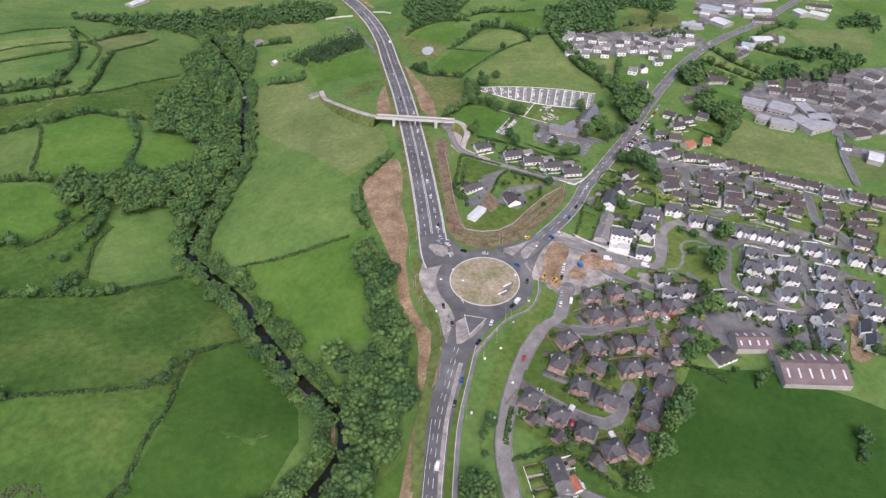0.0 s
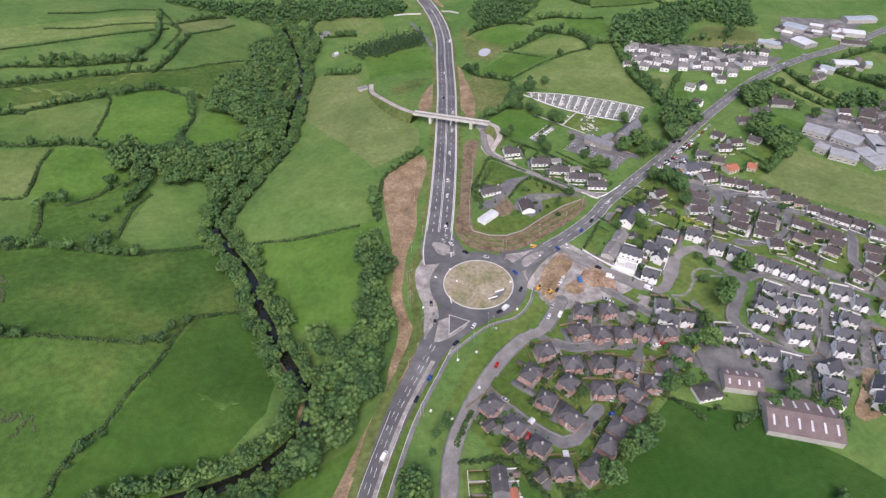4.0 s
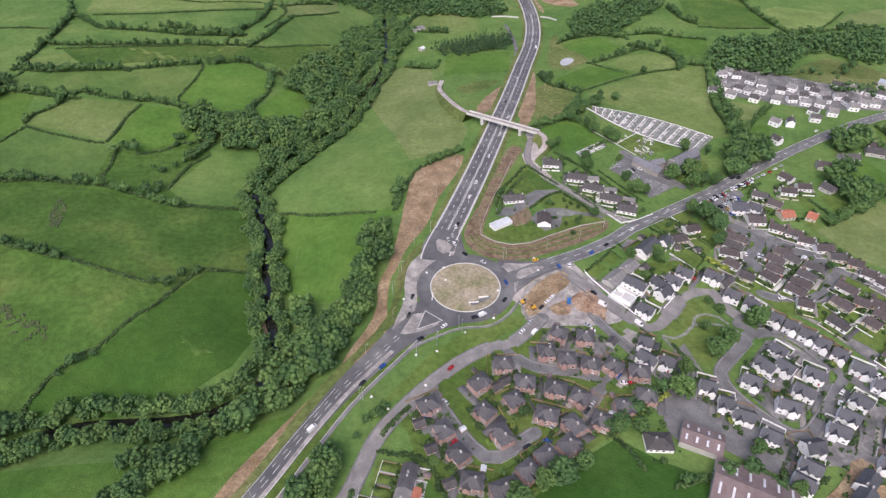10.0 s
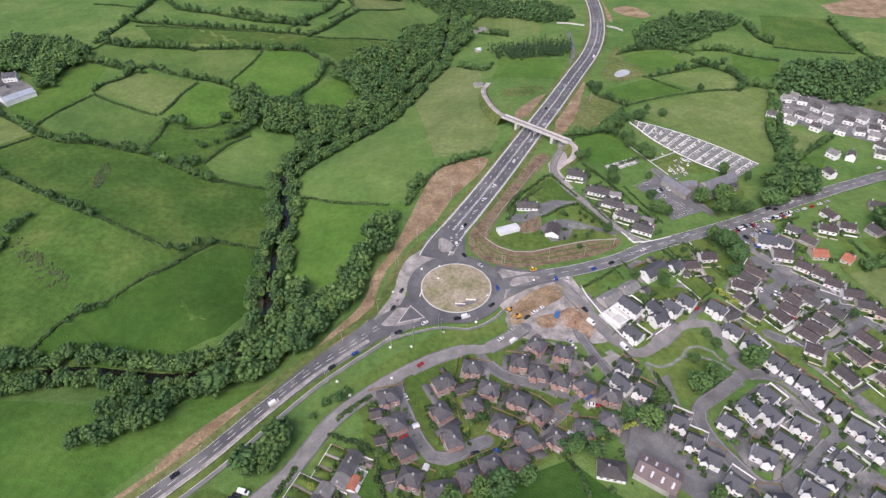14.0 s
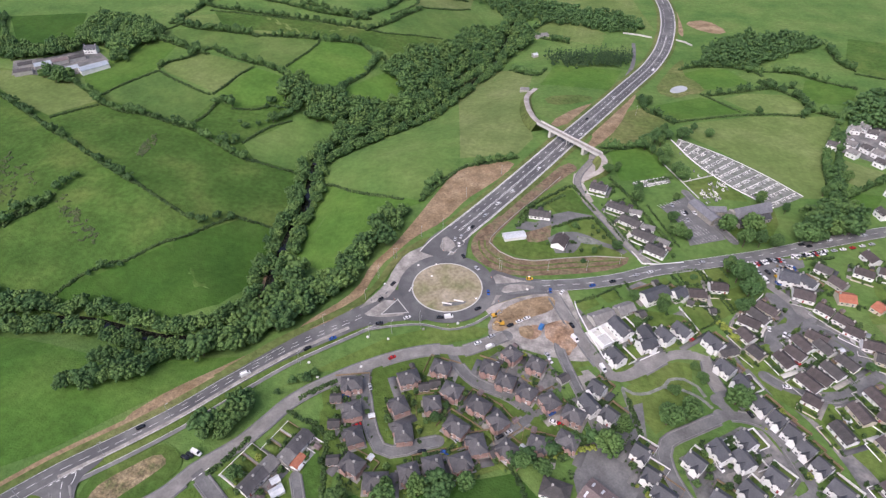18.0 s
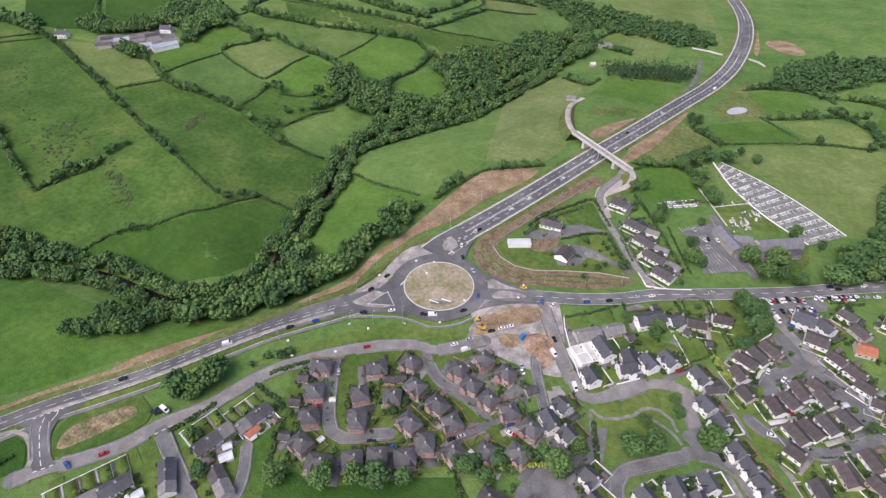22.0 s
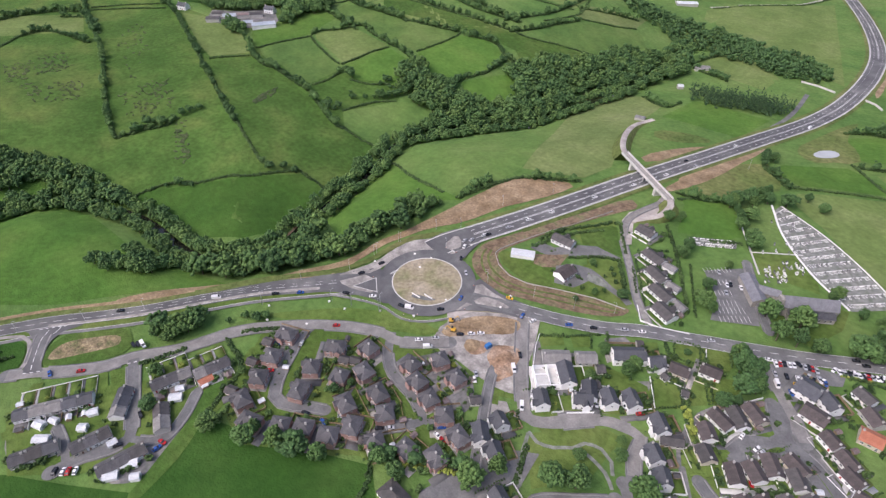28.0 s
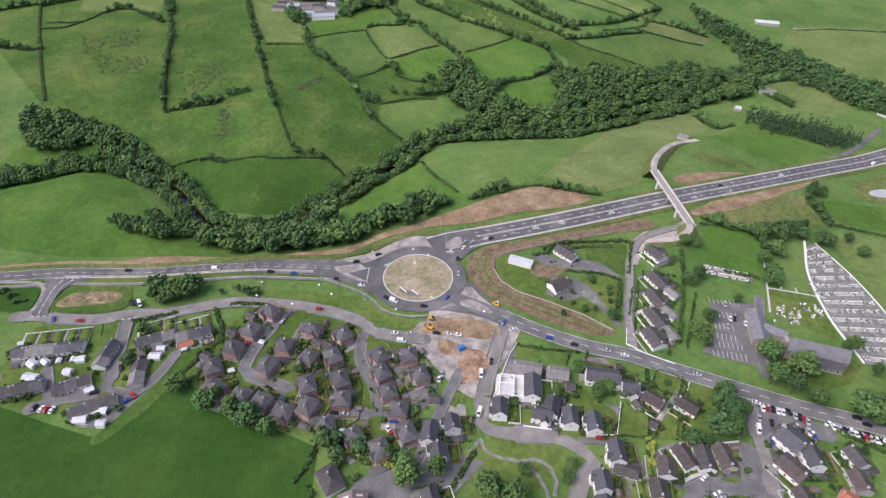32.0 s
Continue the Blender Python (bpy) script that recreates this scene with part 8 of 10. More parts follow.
    if style == "brick":
        slab("paved_apron", x, y, angle, -L / 2 - 0.9, -W / 2 - 0.9, L / 2 + 0.9, W / 2 + 0.9, lift - 0.02, PAVING, "narrow paved strip round a brick house", "paving")
        if g.random() < 0.55:
            c = s * (L / 2 + 3.5)
            low_wall(x, y, angle, [(c, W / 2 + 4.5), (-c, W / 2 + 4.5), (-c, -W / 2)], TIMBER, "weathered board fence round a back garden", 1.5, 0.12, "fence", "garden_fence")
        if g.random() < 0.5:
            q = [place(x, y, angle) @ Vector((t, -W / 2 - 4.3, 0)) for t in (-s * L / 2, 0)]
            hedge(1.0, 0.9, *[(p.x, p.y) for p in q], label="clipped green garden hedge")
    if style in ("white", "brown") and g.random() < 0.45:
        q = [place(x, y, angle) @ Vector((s * (L / 2 + 3.8), t, 0)) for t in (-W / 2 - 3, 0, W / 2 + 4)]
        hedge(1.3, 1.0, *[(p.x, p.y) for p in q], label="clipped green garden hedge")
    if g.random() < 0.4:
        q = place(x, y, angle) @ Vector((-s * (L / 2 - 1.2), W / 2 + g.uniform(3.0, 4.6), 0))
        garden_shed(q.x, q.y, angle + g.choice((0, 90)), g.randint(0, 2))
    for k in range(g.randint(3, 6)):
        m = place(x, y, angle) @ Vector((g.uniform(-0.7, 0.7) * L, g.choice((-1, 1)) * (W / 2 + g.uniform(2, 4.5)), 0))
        shrub(m.x, m.y, g.choice((1.0, 1.4, 1.8, 2.4, 3.2)), g.randint(0, 5))


def garden_shed(x, y, angle, variety):
    shed(x, y, 3.0, 2.2, angle, TIMBER, (ROOF_DARK, SHEET_WHITE, SHEET_BROWN)[variety], 1.8, 0.5, "small timber garden shed", "garden shed")


SHRUBS = {}
SHRUB_COUNT, MORE_SHRUBS = [0], []


def shrub(x, y, height, variety):
    if variety not in SHRUBS:
        g = np.random.default_rng(40 + variety)
        d = g.normal(size=(26, 3))
        d /= np.linalg.norm(d, axis=1)[:, None]
        c = d * g.uniform(0.3, 0.62, (26, 1)) * (0.75, 0.75, 0.6) + (0, 0, 0.5)
        v, f = clumps(c, g.uniform(0.15, 0.27, 26), variety)
        ob = link_mesh("shrub", v, f, (HEDGE_LEAF, LEAF[2], PRIVET, HEDGE_LEAF, LEAF[1], LEAF[2])[variety])
        SHRUBS[variety] = tagged(ob, ("rounded golden-green garden shrub" if variety == 2 else "rounded green garden shrub"), "shrub", "garden shrubs", "thing")
        ob.matrix_basis = place(x, y, 0, -0.05, height)
        ob.scale = (height,) * 3
    else:
        SHRUB_COUNT[0] += 1
        if SHRUB_COUNT[0] > 280:
            MORE_SHRUBS.append((x, y, height))
            return
        src = SHRUBS[variety]
        ob = src.copy()
        scene.collection.objects.link(ob)
        ob.matrix_basis = place(x, y, x * 50, -0.05, height)


# ---- vehicles ----
CAR_PAINT = {"white": (0.75, 0.75, 0.75), "silver": (0.42, 0.43, 0.45), "black": (0.015, 0.016, 0.02), "red": (0.4, 0.02, 0.02), "blue": (0.03, 0.09, 0.32), "yellow": (0.7, 0.42, 0.03)}
CARS = {}


def loft(bm, sections):
    """A closed shell through rings of (x, half width, z low, z high)."""
    rings = []
    for x, w, z0, z1 in sections:
        rings.append([bm.verts.new(p) for p in ((x, -w, z0), (x, -w * 1.02, (z0 + z1) / 2), (x, -w * 0.9, z1), (x, w * 0.9, z1), (x, w * 1.02, (z0 + z1) / 2), (x, w, z0))])
    for a, b in zip(rings, rings[1:]):
        for i in range(6):
            bm.faces.new((a[i], b[i], b[(i + 1) % 6], a[(i + 1) % 6]))
    bm.faces.new(rings[0])
    bm.faces.new(rings[-1][::-1])
    return bm


def car(x, y, angle, colour, kind="car"):
    key = (colour, kind)
    m = place(x, y, angle, 0.58)
    if key in CARS:
        copy_thing(CARS[key], m)
        return
    paint = material("car_paint_" + colour, [CAR_PAINT[colour]] * 2, 1.0, rough=0.25)
    root = new("van" if kind == "van" else "car")
    if kind == "van":
        body = part("body", loft(bmesh.new(), [(-2.6, 0.9, 0.35, 2.1), (-2.5, 0.98, 0.3, 2.3), (1.0, 0.98, 0.3, 2.3), (1.5, 0.97, 0.3, 1.9), (2.0, 0.95, 0.3, 1.25), (2.6, 0.88, 0.35, 1.0)]), paint, root)
        part("windscreen", loft(bmesh.new(), [(1.12, 0.86, 1.5, 2.24), (1.52, 0.9, 1.3, 1.93), (1.95, 0.86, 1.2, 1.33)]), GLASS, root)
    else:
        body = part("body", loft(bmesh.new(), [(-2.1, 0.78, 0.4, 0.85), (-1.95, 0.86, 0.28, 0.98), (-0.9, 0.88, 0.25, 1.0), (0.9, 0.88, 0.25, 0.98), (1.7, 0.86, 0.28, 0.88), (2.1, 0.74, 0.4, 0.7)]), paint, root)
        part("cabin_glass", loft(bmesh.new(), [(-1.75, 0.74, 0.95, 1.0), (-1.2, 0.74, 0.95, 1.38), (0.3, 0.74, 0.95, 1.4), (1.05, 0.72, 0.93, 0.99)]), GLASS, root)
        part("roof_panel", loft(bmesh.new(), [(-1.15, 0.68, 1.36, 1.43), (-0.4, 0.72, 1.37, 1.47), (0.25, 0.68, 1.36, 1.44)]), paint, root)
    r = 0.36 if kind == "van" else 0.31
    for wx in (-1.3, 1.35):
        for wy in (-0.82, 0.82):
            bm = bmesh.new()
            tube(bm, (wx, wy - 0.1, r), (wx, wy + 0.1, r), r, r, 10)
            part("wheel", bm, RUBBER, root)
    root.matrix_basis = m
    CARS[key] = tagged(root, f"{colour} {'panel van' if kind == 'van' else 'hatchback car'} standing on the tarmac", "van" if kind == "van" else "car", kind="thing")


# ---- cemetery ----
CHIP_WHITE = material("white_path_chippings", [(0.66, 0.65, 0.63), (0.8, 0.79, 0.77)], 0.4, fine=(2, 0.12))
GRAVES = {}


def grave(x, y, angle, variety):
    k = variety % 4
    m = place(x, y, angle, 0.36)
    if k in GRAVES:
        copy_thing(GRAVES[k], m)
        return
    stone = (GRAVE_STONE, GRAVE_DARK, GRAVE_STONE, GRAVE_DARK)[k]
    root = new("grave")
    bm = box(bmesh.new(), -0.45, -0.1, 0, 0.45, 0.1, 1.0 + 0.1 * k, 0.05)
    part("headstone", bm, stone, root)
    bm = bmesh.new()
    for q in ((-0.5, -2.1, -0.4, -0.1), (0.4, -2.1, 0.5, -0.1), (-0.4, -2.1, 0.4, -2.0)):
        box(bm, q[0], q[1], -0.2, q[2], q[3], 0.2)
    part("kerb_set", bm, stone, root)
    part("grave_bed", box(bmesh.new(), -0.4, -2.0, -0.2, 0.4, -0.1, 0.08), (CHIPPINGS, GRAVE_STONE, CHIPPINGS, CHIPPINGS)[k], root)
    root.matrix_basis = m
    GRAVES[k] = tagged(root, ("pale stone grave with a kerbed bed", "polished dark granite grave with a kerbed bed")[k % 2], "grave", "cemetery graves", "thing")


def grave_row(x0, y0, x1, y1, step, seed):
    g = random.Random(seed)
    n = int(math.dist((x0, y0), (x1, y1)) / step)
    a = math.degrees(math.atan2(y1 - y0, x1 - x0))
    ribbon("grave_row_path", [(x0, y0), ((x0 + x1) / 2, (y0 + y1) / 2), (x1, y1)], 1.2, 0.35, 0.42, CHIP_WHITE, "pale concrete strip behind a row of graves", "path")
    for i in range(n):
        if g.random() < 0.92:
            k = (i + 0.5) / n
            grave(x0 + (x1 - x0) * k, y0 + (y1 - y0) * k, a + g.uniform(-2, 2), g.randint(0, 3))


def bay_row(x0, y0, x1, y1):
    """White lines of a row of parking bays."""
    d = Vector((x1 - x0, y1 - y0)).normalized()
    n = Vector((-d.y, d.x))
    v, f = [], []
    for i in range(int(math.dist((x0, y0), (x1, y1)) / 2.4) + 1):
        p = Vector((x0, y0)) + d * 2.4 * i
        b = len(v)
        for s, e in ((-0.1, -2.4), (0.1, -2.4), (0.1, 2.4), (-0.1, 2.4)):
            q = p + d * s + n * e
            v.append((q.x, q.y, ground_z(q.x, q.y) + 0.5))
        f.append((b, b + 1, b + 2, b + 3))
    tagged(link_mesh("parking_bay_lines", v, f, PAINT), "row of white painted parking bay lines", "road marking", kind="structure")


# ---- street furniture and works ----
POSTS = []


def lamp_post(x, y, angle):
    m = place(x, y, angle, 0.1)
    if POSTS:
        copy_thing(POSTS[0], m)
        return
    root = new("street_lamp")
    bm = bmesh.new()
    tube(bm, (0, 0, -0.3), (0, 0, 1.2), 0.13, 0.12)
    tube(bm, (0, 0, 1.2), (0, 0, 9.0), 0.1, 0.06)
    part("column", bm, STEEL, root)
    part("arm", tube(bmesh.new(), (0, 0, 8.95), (1.3, 0, 9.2), 0.05, 0.04, 6), STEEL, root)
    part("lantern", box(bmesh.new(), 1.1, -0.16, 9.12, 1.8, 0.16, 9.26, 0.03), STEEL, root, "flat grey lantern head")
    root.matrix_basis = m
    POSTS.append(tagged(root, "tall galvanised street lamp beside the new road", "street lamp", "street lamps", "thing"))


BAG_CLOTH = material("white_bag_cloth", [(0.68, 0.67, 0.64), (0.8, 0.79, 0.76)], 2.0, fine=(6, 0.15), bump=0.05, bump_scale=4)
BAGS = []


def white_bag(x, y):
    m = place(x, y, x * 37, 0.1)
    if BAGS:
        copy_thing(BAGS[0], m)
        return
    bm = box(bmesh.new(), -0.6, -0.55, 0, 0.6, 0.55, 0.85)
    bmesh.ops.subdivide_edges(bm, edges=bm.edges, cuts=2, use_grid_fill=True)
    for v in bm.verts:
        k = 1.14 - 0.5 * abs(v.co.z - 0.4)
        v.co.x *= k + 0.08 * noise.noise(v.co * 3)
        v.co.y *= k
        v.co.z += 0.08 * noise.noise(v.co * 2.5) if v.co.z > 0.5 else 0
    me = bpy.data.meshes.new("bulk_bag")
    bm.to_mesh(me)
    bm.free()
    me.materials.append(BAG_CLOTH)
    ob = new("bulk_bag", me)
    ob.matrix_basis = m
    BAGS.append(tagged(ob, "sagging white bulk bag resting on the ground", "bag", "bulk bags", "thing"))


CONES = []
CONE_ORANGE = material("cone_orange", [(0.6, 0.12, 0.02)] * 2, 1.0, rough=0.5)


def cone(x, y):
    m = place(x, y, 0, 0.55)
    if CONES:
        copy_thing(CONES[0], m)
        return
    root = new("traffic_cone")
    bm = tube(bmesh.new(), (0, 0, 0.06), (0, 0, 1.0), 0.2, 0.04, 10)
    part("body", bm, CONE_ORANGE, root)
    part("base", box(bmesh.new(), -0.28, -0.28, 0, 0.28, 0.28, 0.06), RUBBER, root)
    part("sleeve", tube(bmesh.new(), (0, 0, 0.45), (0, 0, 0.7), 0.145, 0.105, 10), PAINT, root)
    root.matrix_basis = m
    CONES.append(tagged(root, "orange and white traffic cone on the carriageway", "traffic cone", "traffic cones", "thing"))


def barrier(x, y, angle):
    root = new("road_barrier")
    for i in range(4):
        bm = bmesh.new()
        x0 = -3 + i * 1.5
        v = [bm.verts.new(p) for p in [(x0, -0.3, 0), (x0, 0.3, 0), (x0, 0.12, 0.9), (x0, -0.12, 0.9), (x0 + 1.45, -0.3, 0), (x0 + 1.45, 0.3, 0), (x0 + 1.45, 0.12, 0.9), (x0 + 1.45, -0.12, 0.9)]]
        for q in ((0, 1, 2, 3), (7, 6, 5, 4), (0, 4, 5, 1), (1, 5, 6, 2), (2, 6, 7, 3), (3, 7, 4, 0)):
            bm.faces.new([v[k] for k in q])
        part("segment", bm, BAG_CLOTH, root)
    root.matrix_basis = place(x, y, angle, 0.6)
    tagged(root, "row of white plastic road barriers on the island", "barrier", kind="thing")


def digger(x, y, angle):
    yellow = material("plant_yellow", [(0.55, 0.3, 0.02), (0.65, 0.38, 0.04)], 1.0, rough=0.45)
    root = new("excavator")
    for s in (-1, 1):
        part("track", box(bmesh.new(), -1.6, s * 1.0 - 0.25, 0, 1.6, s * 1.0 + 0.25, 0.7, 0.15), RUBBER, root)
    part("house_body", box(bmesh.new(), -1.5, -1.1, 0.8, 1.0, 1.1, 1.9, 0.1), yellow, root)
    part("cab", box(bmesh.new(), 0.1, -1.0, 1.9, 1.2, 0.0, 2.9, 0.08), GLASS, root)
    part("boom", tube(bmesh.new(), (0.8, 0.4, 1.5), (3.4, 0.4, 3.6), 0.25, 0.18, 4), yellow, root)
    part("stick", tube(bmesh.new(), (3.4, 0.4, 3.6), (4.6, 0.4, 1.3), 0.17, 0.13, 4), yellow, root)
    part("bucket", box(bmesh.new(), 4.1, 0.0, 0.5, 4.9, 0.9, 1.3, 0.12), STEEL, root)
    root.matrix_basis = place(x, y, angle, 0.3)
    tagged(root, "yellow tracked excavator standing on bare earth", "excavator", kind="thing")


def container(x, y, angle):
    blue = material("container_blue", [(0.03, 0.16, 0.42), (0.05, 0.2, 0.5)], 0.5, rough=0.5, wave=(3, 0.03, 0.8, "X"))
    root = new("storage_container")
    part("box", box(bmesh.new(), -1.8, -1.1, 0, 1.8, 1.1, 2.4, 0.05), blue, root)
    for s in (-0.6, 0.6):
        part("door", box(bmesh.new(), 1.8, s - 0.5, 0.1, 1.86, s + 0.5, 2.3), blue, root)
    root.matrix_basis = place(x, y, angle, 0.3)
    tagged(root, "blue steel storage container in the works compound", "container", kind="thing")


def earth_mound(x, y, radius, height, seed):
    """A dumped mound of loose earth with an uneven top."""
    v, f = [], []
    n, rings = 28, 9
    for j in range(rings + 1):
        r = radius * j / rings
        for i in range(n):
            a = 2 * math.pi * i / n
            rr = r * (1 + 0.25 * noise.noise((math.cos(a) * 1.3 + seed, math.sin(a) * 1.3, seed)))
            px, py = x + rr * math.cos(a), y + rr * math.sin(a)
            h = height * (1 - (j / rings) ** 1.6) * (0.75 + 0.6 * noise.noise((px * 0.35, py * 0.35, seed))) if j < rings else -0.3
            v.append((px, py, ground_z(px, py) + 0.3 + max(h, -0.5)))
    for j in range(rings):
        for i in range(n):
            k = (i + 1) % n
            f.append((j * n + i, (j + 1) * n + i, (j + 1) * n + k, j * n + k))
    tagged(link_mesh("earth_mound", v, f, SOIL_ORANGE if x > 60 else SOIL, smooth=True), "dumped heap of loose brown soil and rubble", "soil heap", kind="thing")


# ---- the footbridge over the dual carriageway ----
def overbridge():
    a, b = Vector((30.0, 216.3, 0)), Vector((84.5, 174.6, 0))
    d = (b - a).normalized()
    n = Vector((-d.y, d.x, 0))
    top = ground_z(57, 195) + 6.6
    L = (b - a).length
    root = new("road_overbridge")
    root.matrix_basis = Matrix.Translation((a + b) / 2 + Vector((0, 0, top))) @ Matrix.Rotation(math.atan2(d.y, d.x), 4, "Z")
    part("deck", box(bmesh.new(), -L / 2, -2.9, -0.9, L / 2, 2.9, 0), CONCRETE, root)
    part("surface", box(bmesh.new(), -L / 2, -2.2, 0.003, L / 2, 2.2, 0.05), PAVING, root)
    for s in (-1, 1):
        part("parapet", box(bmesh.new(), -L / 2, s * 2.7 - 0.12, 0.003, L / 2, s * 2.7 + 0.12, 1.15), CONCRETE, root)
        part("rail", tube(bmesh.new(), (-L / 2, s * 2.7, 1.35), (L / 2, s * 2.7, 1.35), 0.06, 0.06, 6), STEEL, root)
        part("abutment", box(bmesh.new(), s * L * 0.27 - 1.2, -3.0, -8.5, s * L * 0.27 + 1.2, 3.0, -0.9), CONCRETE, root)
    for y in (-1.6, 1.6):
        part("pier", tube(bmesh.new(), (0, y, -8.5), (0, y, -0.9), 0.5, 0.5, 12), CONCRETE, root)
    tagged(root, "pale concrete road bridge over the dual carriageway", "bridge", kind="thing")

    def bank(pts, z0, z1, label):
        """A ramp on an earth bank, falling from z0 to the land."""
        line = curve_points(pts, 3.0)
        nm = normals(line)
        v, f = [], []
        for i, (p, m) in enumerate(zip(line, nm)):
            k = i / (len(line) - 1)
            g0 = ground_z(p.x, p.y) + 0.3
            z = z0 + (max(g0, z1) - z0) * k if z1 is not None else z0 + (g0 - z0) * ramp(0, 1, k)
            w = max(0.3, z - g0) * 0.75 + 0.4
            for off, zz in ((2.4 + w, None), (2.4, z), (-2.4, z), (-2.4 - w, None)):
                q = p + m * off
                v.append((q.x, q.y, zz if zz is not None else ground_z(q.x, q.y) - 0.3))
        for i in range(len(line) - 1):
            for j in range(3):
                f.append((4 * i + j, 4 * i + j + 1, 4 * i + 5 + j, 4 * i + 4 + j))
        f.append((0, 1, 2, 3))
        ob = link_mesh("ramp_bank", v, f, [G_ROUGH, GRAVEL], [(0, 1, 0)[k % 3] for k in range(len(f) - 1)] + [0])
        tagged(ob, label, "road ramp", kind="structure")

    bank([(30.5, 215.9), (24, 226), (17, 245), (12, 270), (11, 293), (16, 316)], top, None, "pale gravel access ramp on a grassy bank")
    bank([(84, 175), (88, 168), (86, 156), (78, 148), (70, 140)], top, None, "pale gravel ramp curving down from the bridge")


overbridge()
ribbon("rough_verge", DUAL[2:], 13.5, 9.3, 0.32, G_ROUGH, "rough grass verge beside the dual carriageway", "verge")
ribbon("rough_verge", DUAL[3:], -9.3, -13.0, 0.32, G_ROUGH, "rough grass verge beside the dual carriageway", "verge")
ribbon("rough_verge", WEST, lambda k: -4.4, lambda k: -12.5 + 4.0 * ramp(0.1, 0.45, k), 0.33, G_ROUGH, "rough yellowing grass verge beside the road", "verge")
ribbon("grass_verge", WEST[1:], 9.0, 4.9, 0.33, G_LAWN, "new green verge between road and footpath", "verge")
ribbon("footpath", WEST[1:], 11.4, 9.3, 0.38, FOOTWAY, "grey tarmac footpath beside the new road", "footpath")
ribbon("soil_strip", WEST[4:], lambda k: -8.5, lambda k: -11.5 + 1.2 * k, 0.36, SOIL, "strip of bare brown soil along the fence", "bare earth")
ribbon("path_edging", WEST[1:], 9.3, 9.0, 0.42, CONCRETE, "pale concrete path edging", "edging")
drape("bare_patch", [(2, -16.5), (13, -12), (16, -8), (10, -10), (2, -13)], TARMAC_OLD, 0.78, "dark bare patch on the traffic island", "bare earth", 3, 1, True)
for k, (x, y, r) in enumerate([(-84, 258, 3.0), (-80, 249, 2.5), (-147, 150, 2.4), (-48, 372, 3.0)]):
    drape("rapids", [(x + r * math.cos(i * 0.785) * (1.4 if i % 2 else 0.8), y + r * math.sin(i * 0.785)) for i in range(8)], FOAM, 0.75, "white water tumbling over rocks in the river", "rapids", 2, 1, True)


def rushes(count, *poly_pts):
    """Dark tufts of rush scattered over wet pasture."""
    g = np.random.default_rng(int(abs(poly_pts[0][0])))
    xs, ys = [p[0] for p in poly_pts], [p[1] for p in poly_pts]
    c, r = [], []
    while len(c) < count * 3:
        x, y = g.uniform(min(xs), max(xs)), g.uniform(min(ys), max(ys))
        if not inside(x, y, poly_pts):
            continue
        for _ in range(3):
            c.append((x + g.uniform(-1.4, 1.4), y + g.uniform(-0.9, 0.9), ground_z(x, y) + 0.25))
            r.append(g.uniform(0.5, 0.9))
    v, f = clumps(c, r, 5)
    tagged(link_mesh("rushes", v, f, RUSH, smooth=True), "dark tufts of rush in wet pasture", "rushes", kind="stuff")


RUSH = material("dark_rush", [(0.05, 0.075, 0.03), (0.09, 0.11, 0.045)], 0.2, fine=(2, 0.3), island=0.25)

# ---- plots and loose things ----

plot(-28.4, -83.8, 11.0, 8, 20, "brick")
plot(-22.1, -98.6, 9.5, 8, -61, "brick")
plot(-16.5, -111.7, 9.5, 8, -57, "brick")
plot(-12.1, -125.3, 10.5, 8, -17, "brick")
plot(0.9, -130.4, 11.5, 8, 16, "brick")
plot(13.8, -122.7, 9.5, 8, 31, "brick")
plot(23.2, -116.6, 9.5, 8, 27, "brick")
plot(35.2, -112.1, 10.0, 8, 33, "brick")
plot(-1.3, -73.0, 11.0, 8, 33, "brick")
plot(-0.9, -90.4, 9.5, 8, -52, "brick")
plot(5.4, -103.9, 11.5, 8, -68, "brick")
plot(14.4, -85.1, 9.0, 8, 20, "brick")
plot(13.0, -62.4, 10.0, 8, -6, "brick")
plot(22.1, -75.1, 10.5, 8, -12, "brick")
plot(37.2, -80.4, 11.0, 8, -20, "brick")
plot(29.0, -94.9, 11.5, 8, -23, "brick")
plot(47.7, -86.7, 9.5, 8, -39, "brick")
plot(40.5, -101.8, 10.5, 8, -64, "brick")
plot(54.8, -100.8, 9.5, 8, -30, "brick")
plot(37.9, -56.4, 9.5, 8, -8, "brick")
plot(47.7, -44.3, 9.5, 8, -31, "brick")
plot(47.4, -62.5, 10.0, 8, -9, "brick")
plot(61.3, -48.3, 9.5, 8, -17, "brick")
plot(58.9, -66.9, 9.5, 8, -23, "brick")
plot(70.7, -69.4, 9.5, 8, -45, "brick")
plot(82.8, -74.5, 11.0, 8, -18, "brick")
plot(68.2, -94.3, 9.5, 8, -3, "brick")
plot(81.2, -89.1, 10.5, 8, -16, "brick")
plot(140.7, -133.8, 10, 7.6, -42, "white")
plot(133.5, -140.5, 10, 7.6, -42, "white")
plot(192.2, -121.8, 10, 7.6, -42, "white")
plot(186.2, -130.3, 10, 7.6, -42, "white")
plot(177.3, -137.1, 10, 7.6, -42, "white")
plot(-79.8, -184.5, 34.8, 7, 58, "terrace")
plot(-51.2, -139.7, 19.7, 7, 70, "terrace")
plot(-41.3, -122.8, 18.2, 7, 72, "terrace")
plot(162.3, -68.3, 9.4, 7.6, -54, "white")
plot(150, -77.3, 10.7, 7.6, -59, "white")
plot(159.8, -79.3, 10.1, 7.6, -57, "white")
plot(138.1, -85.9, 9.6, 7.6, -35, "white")
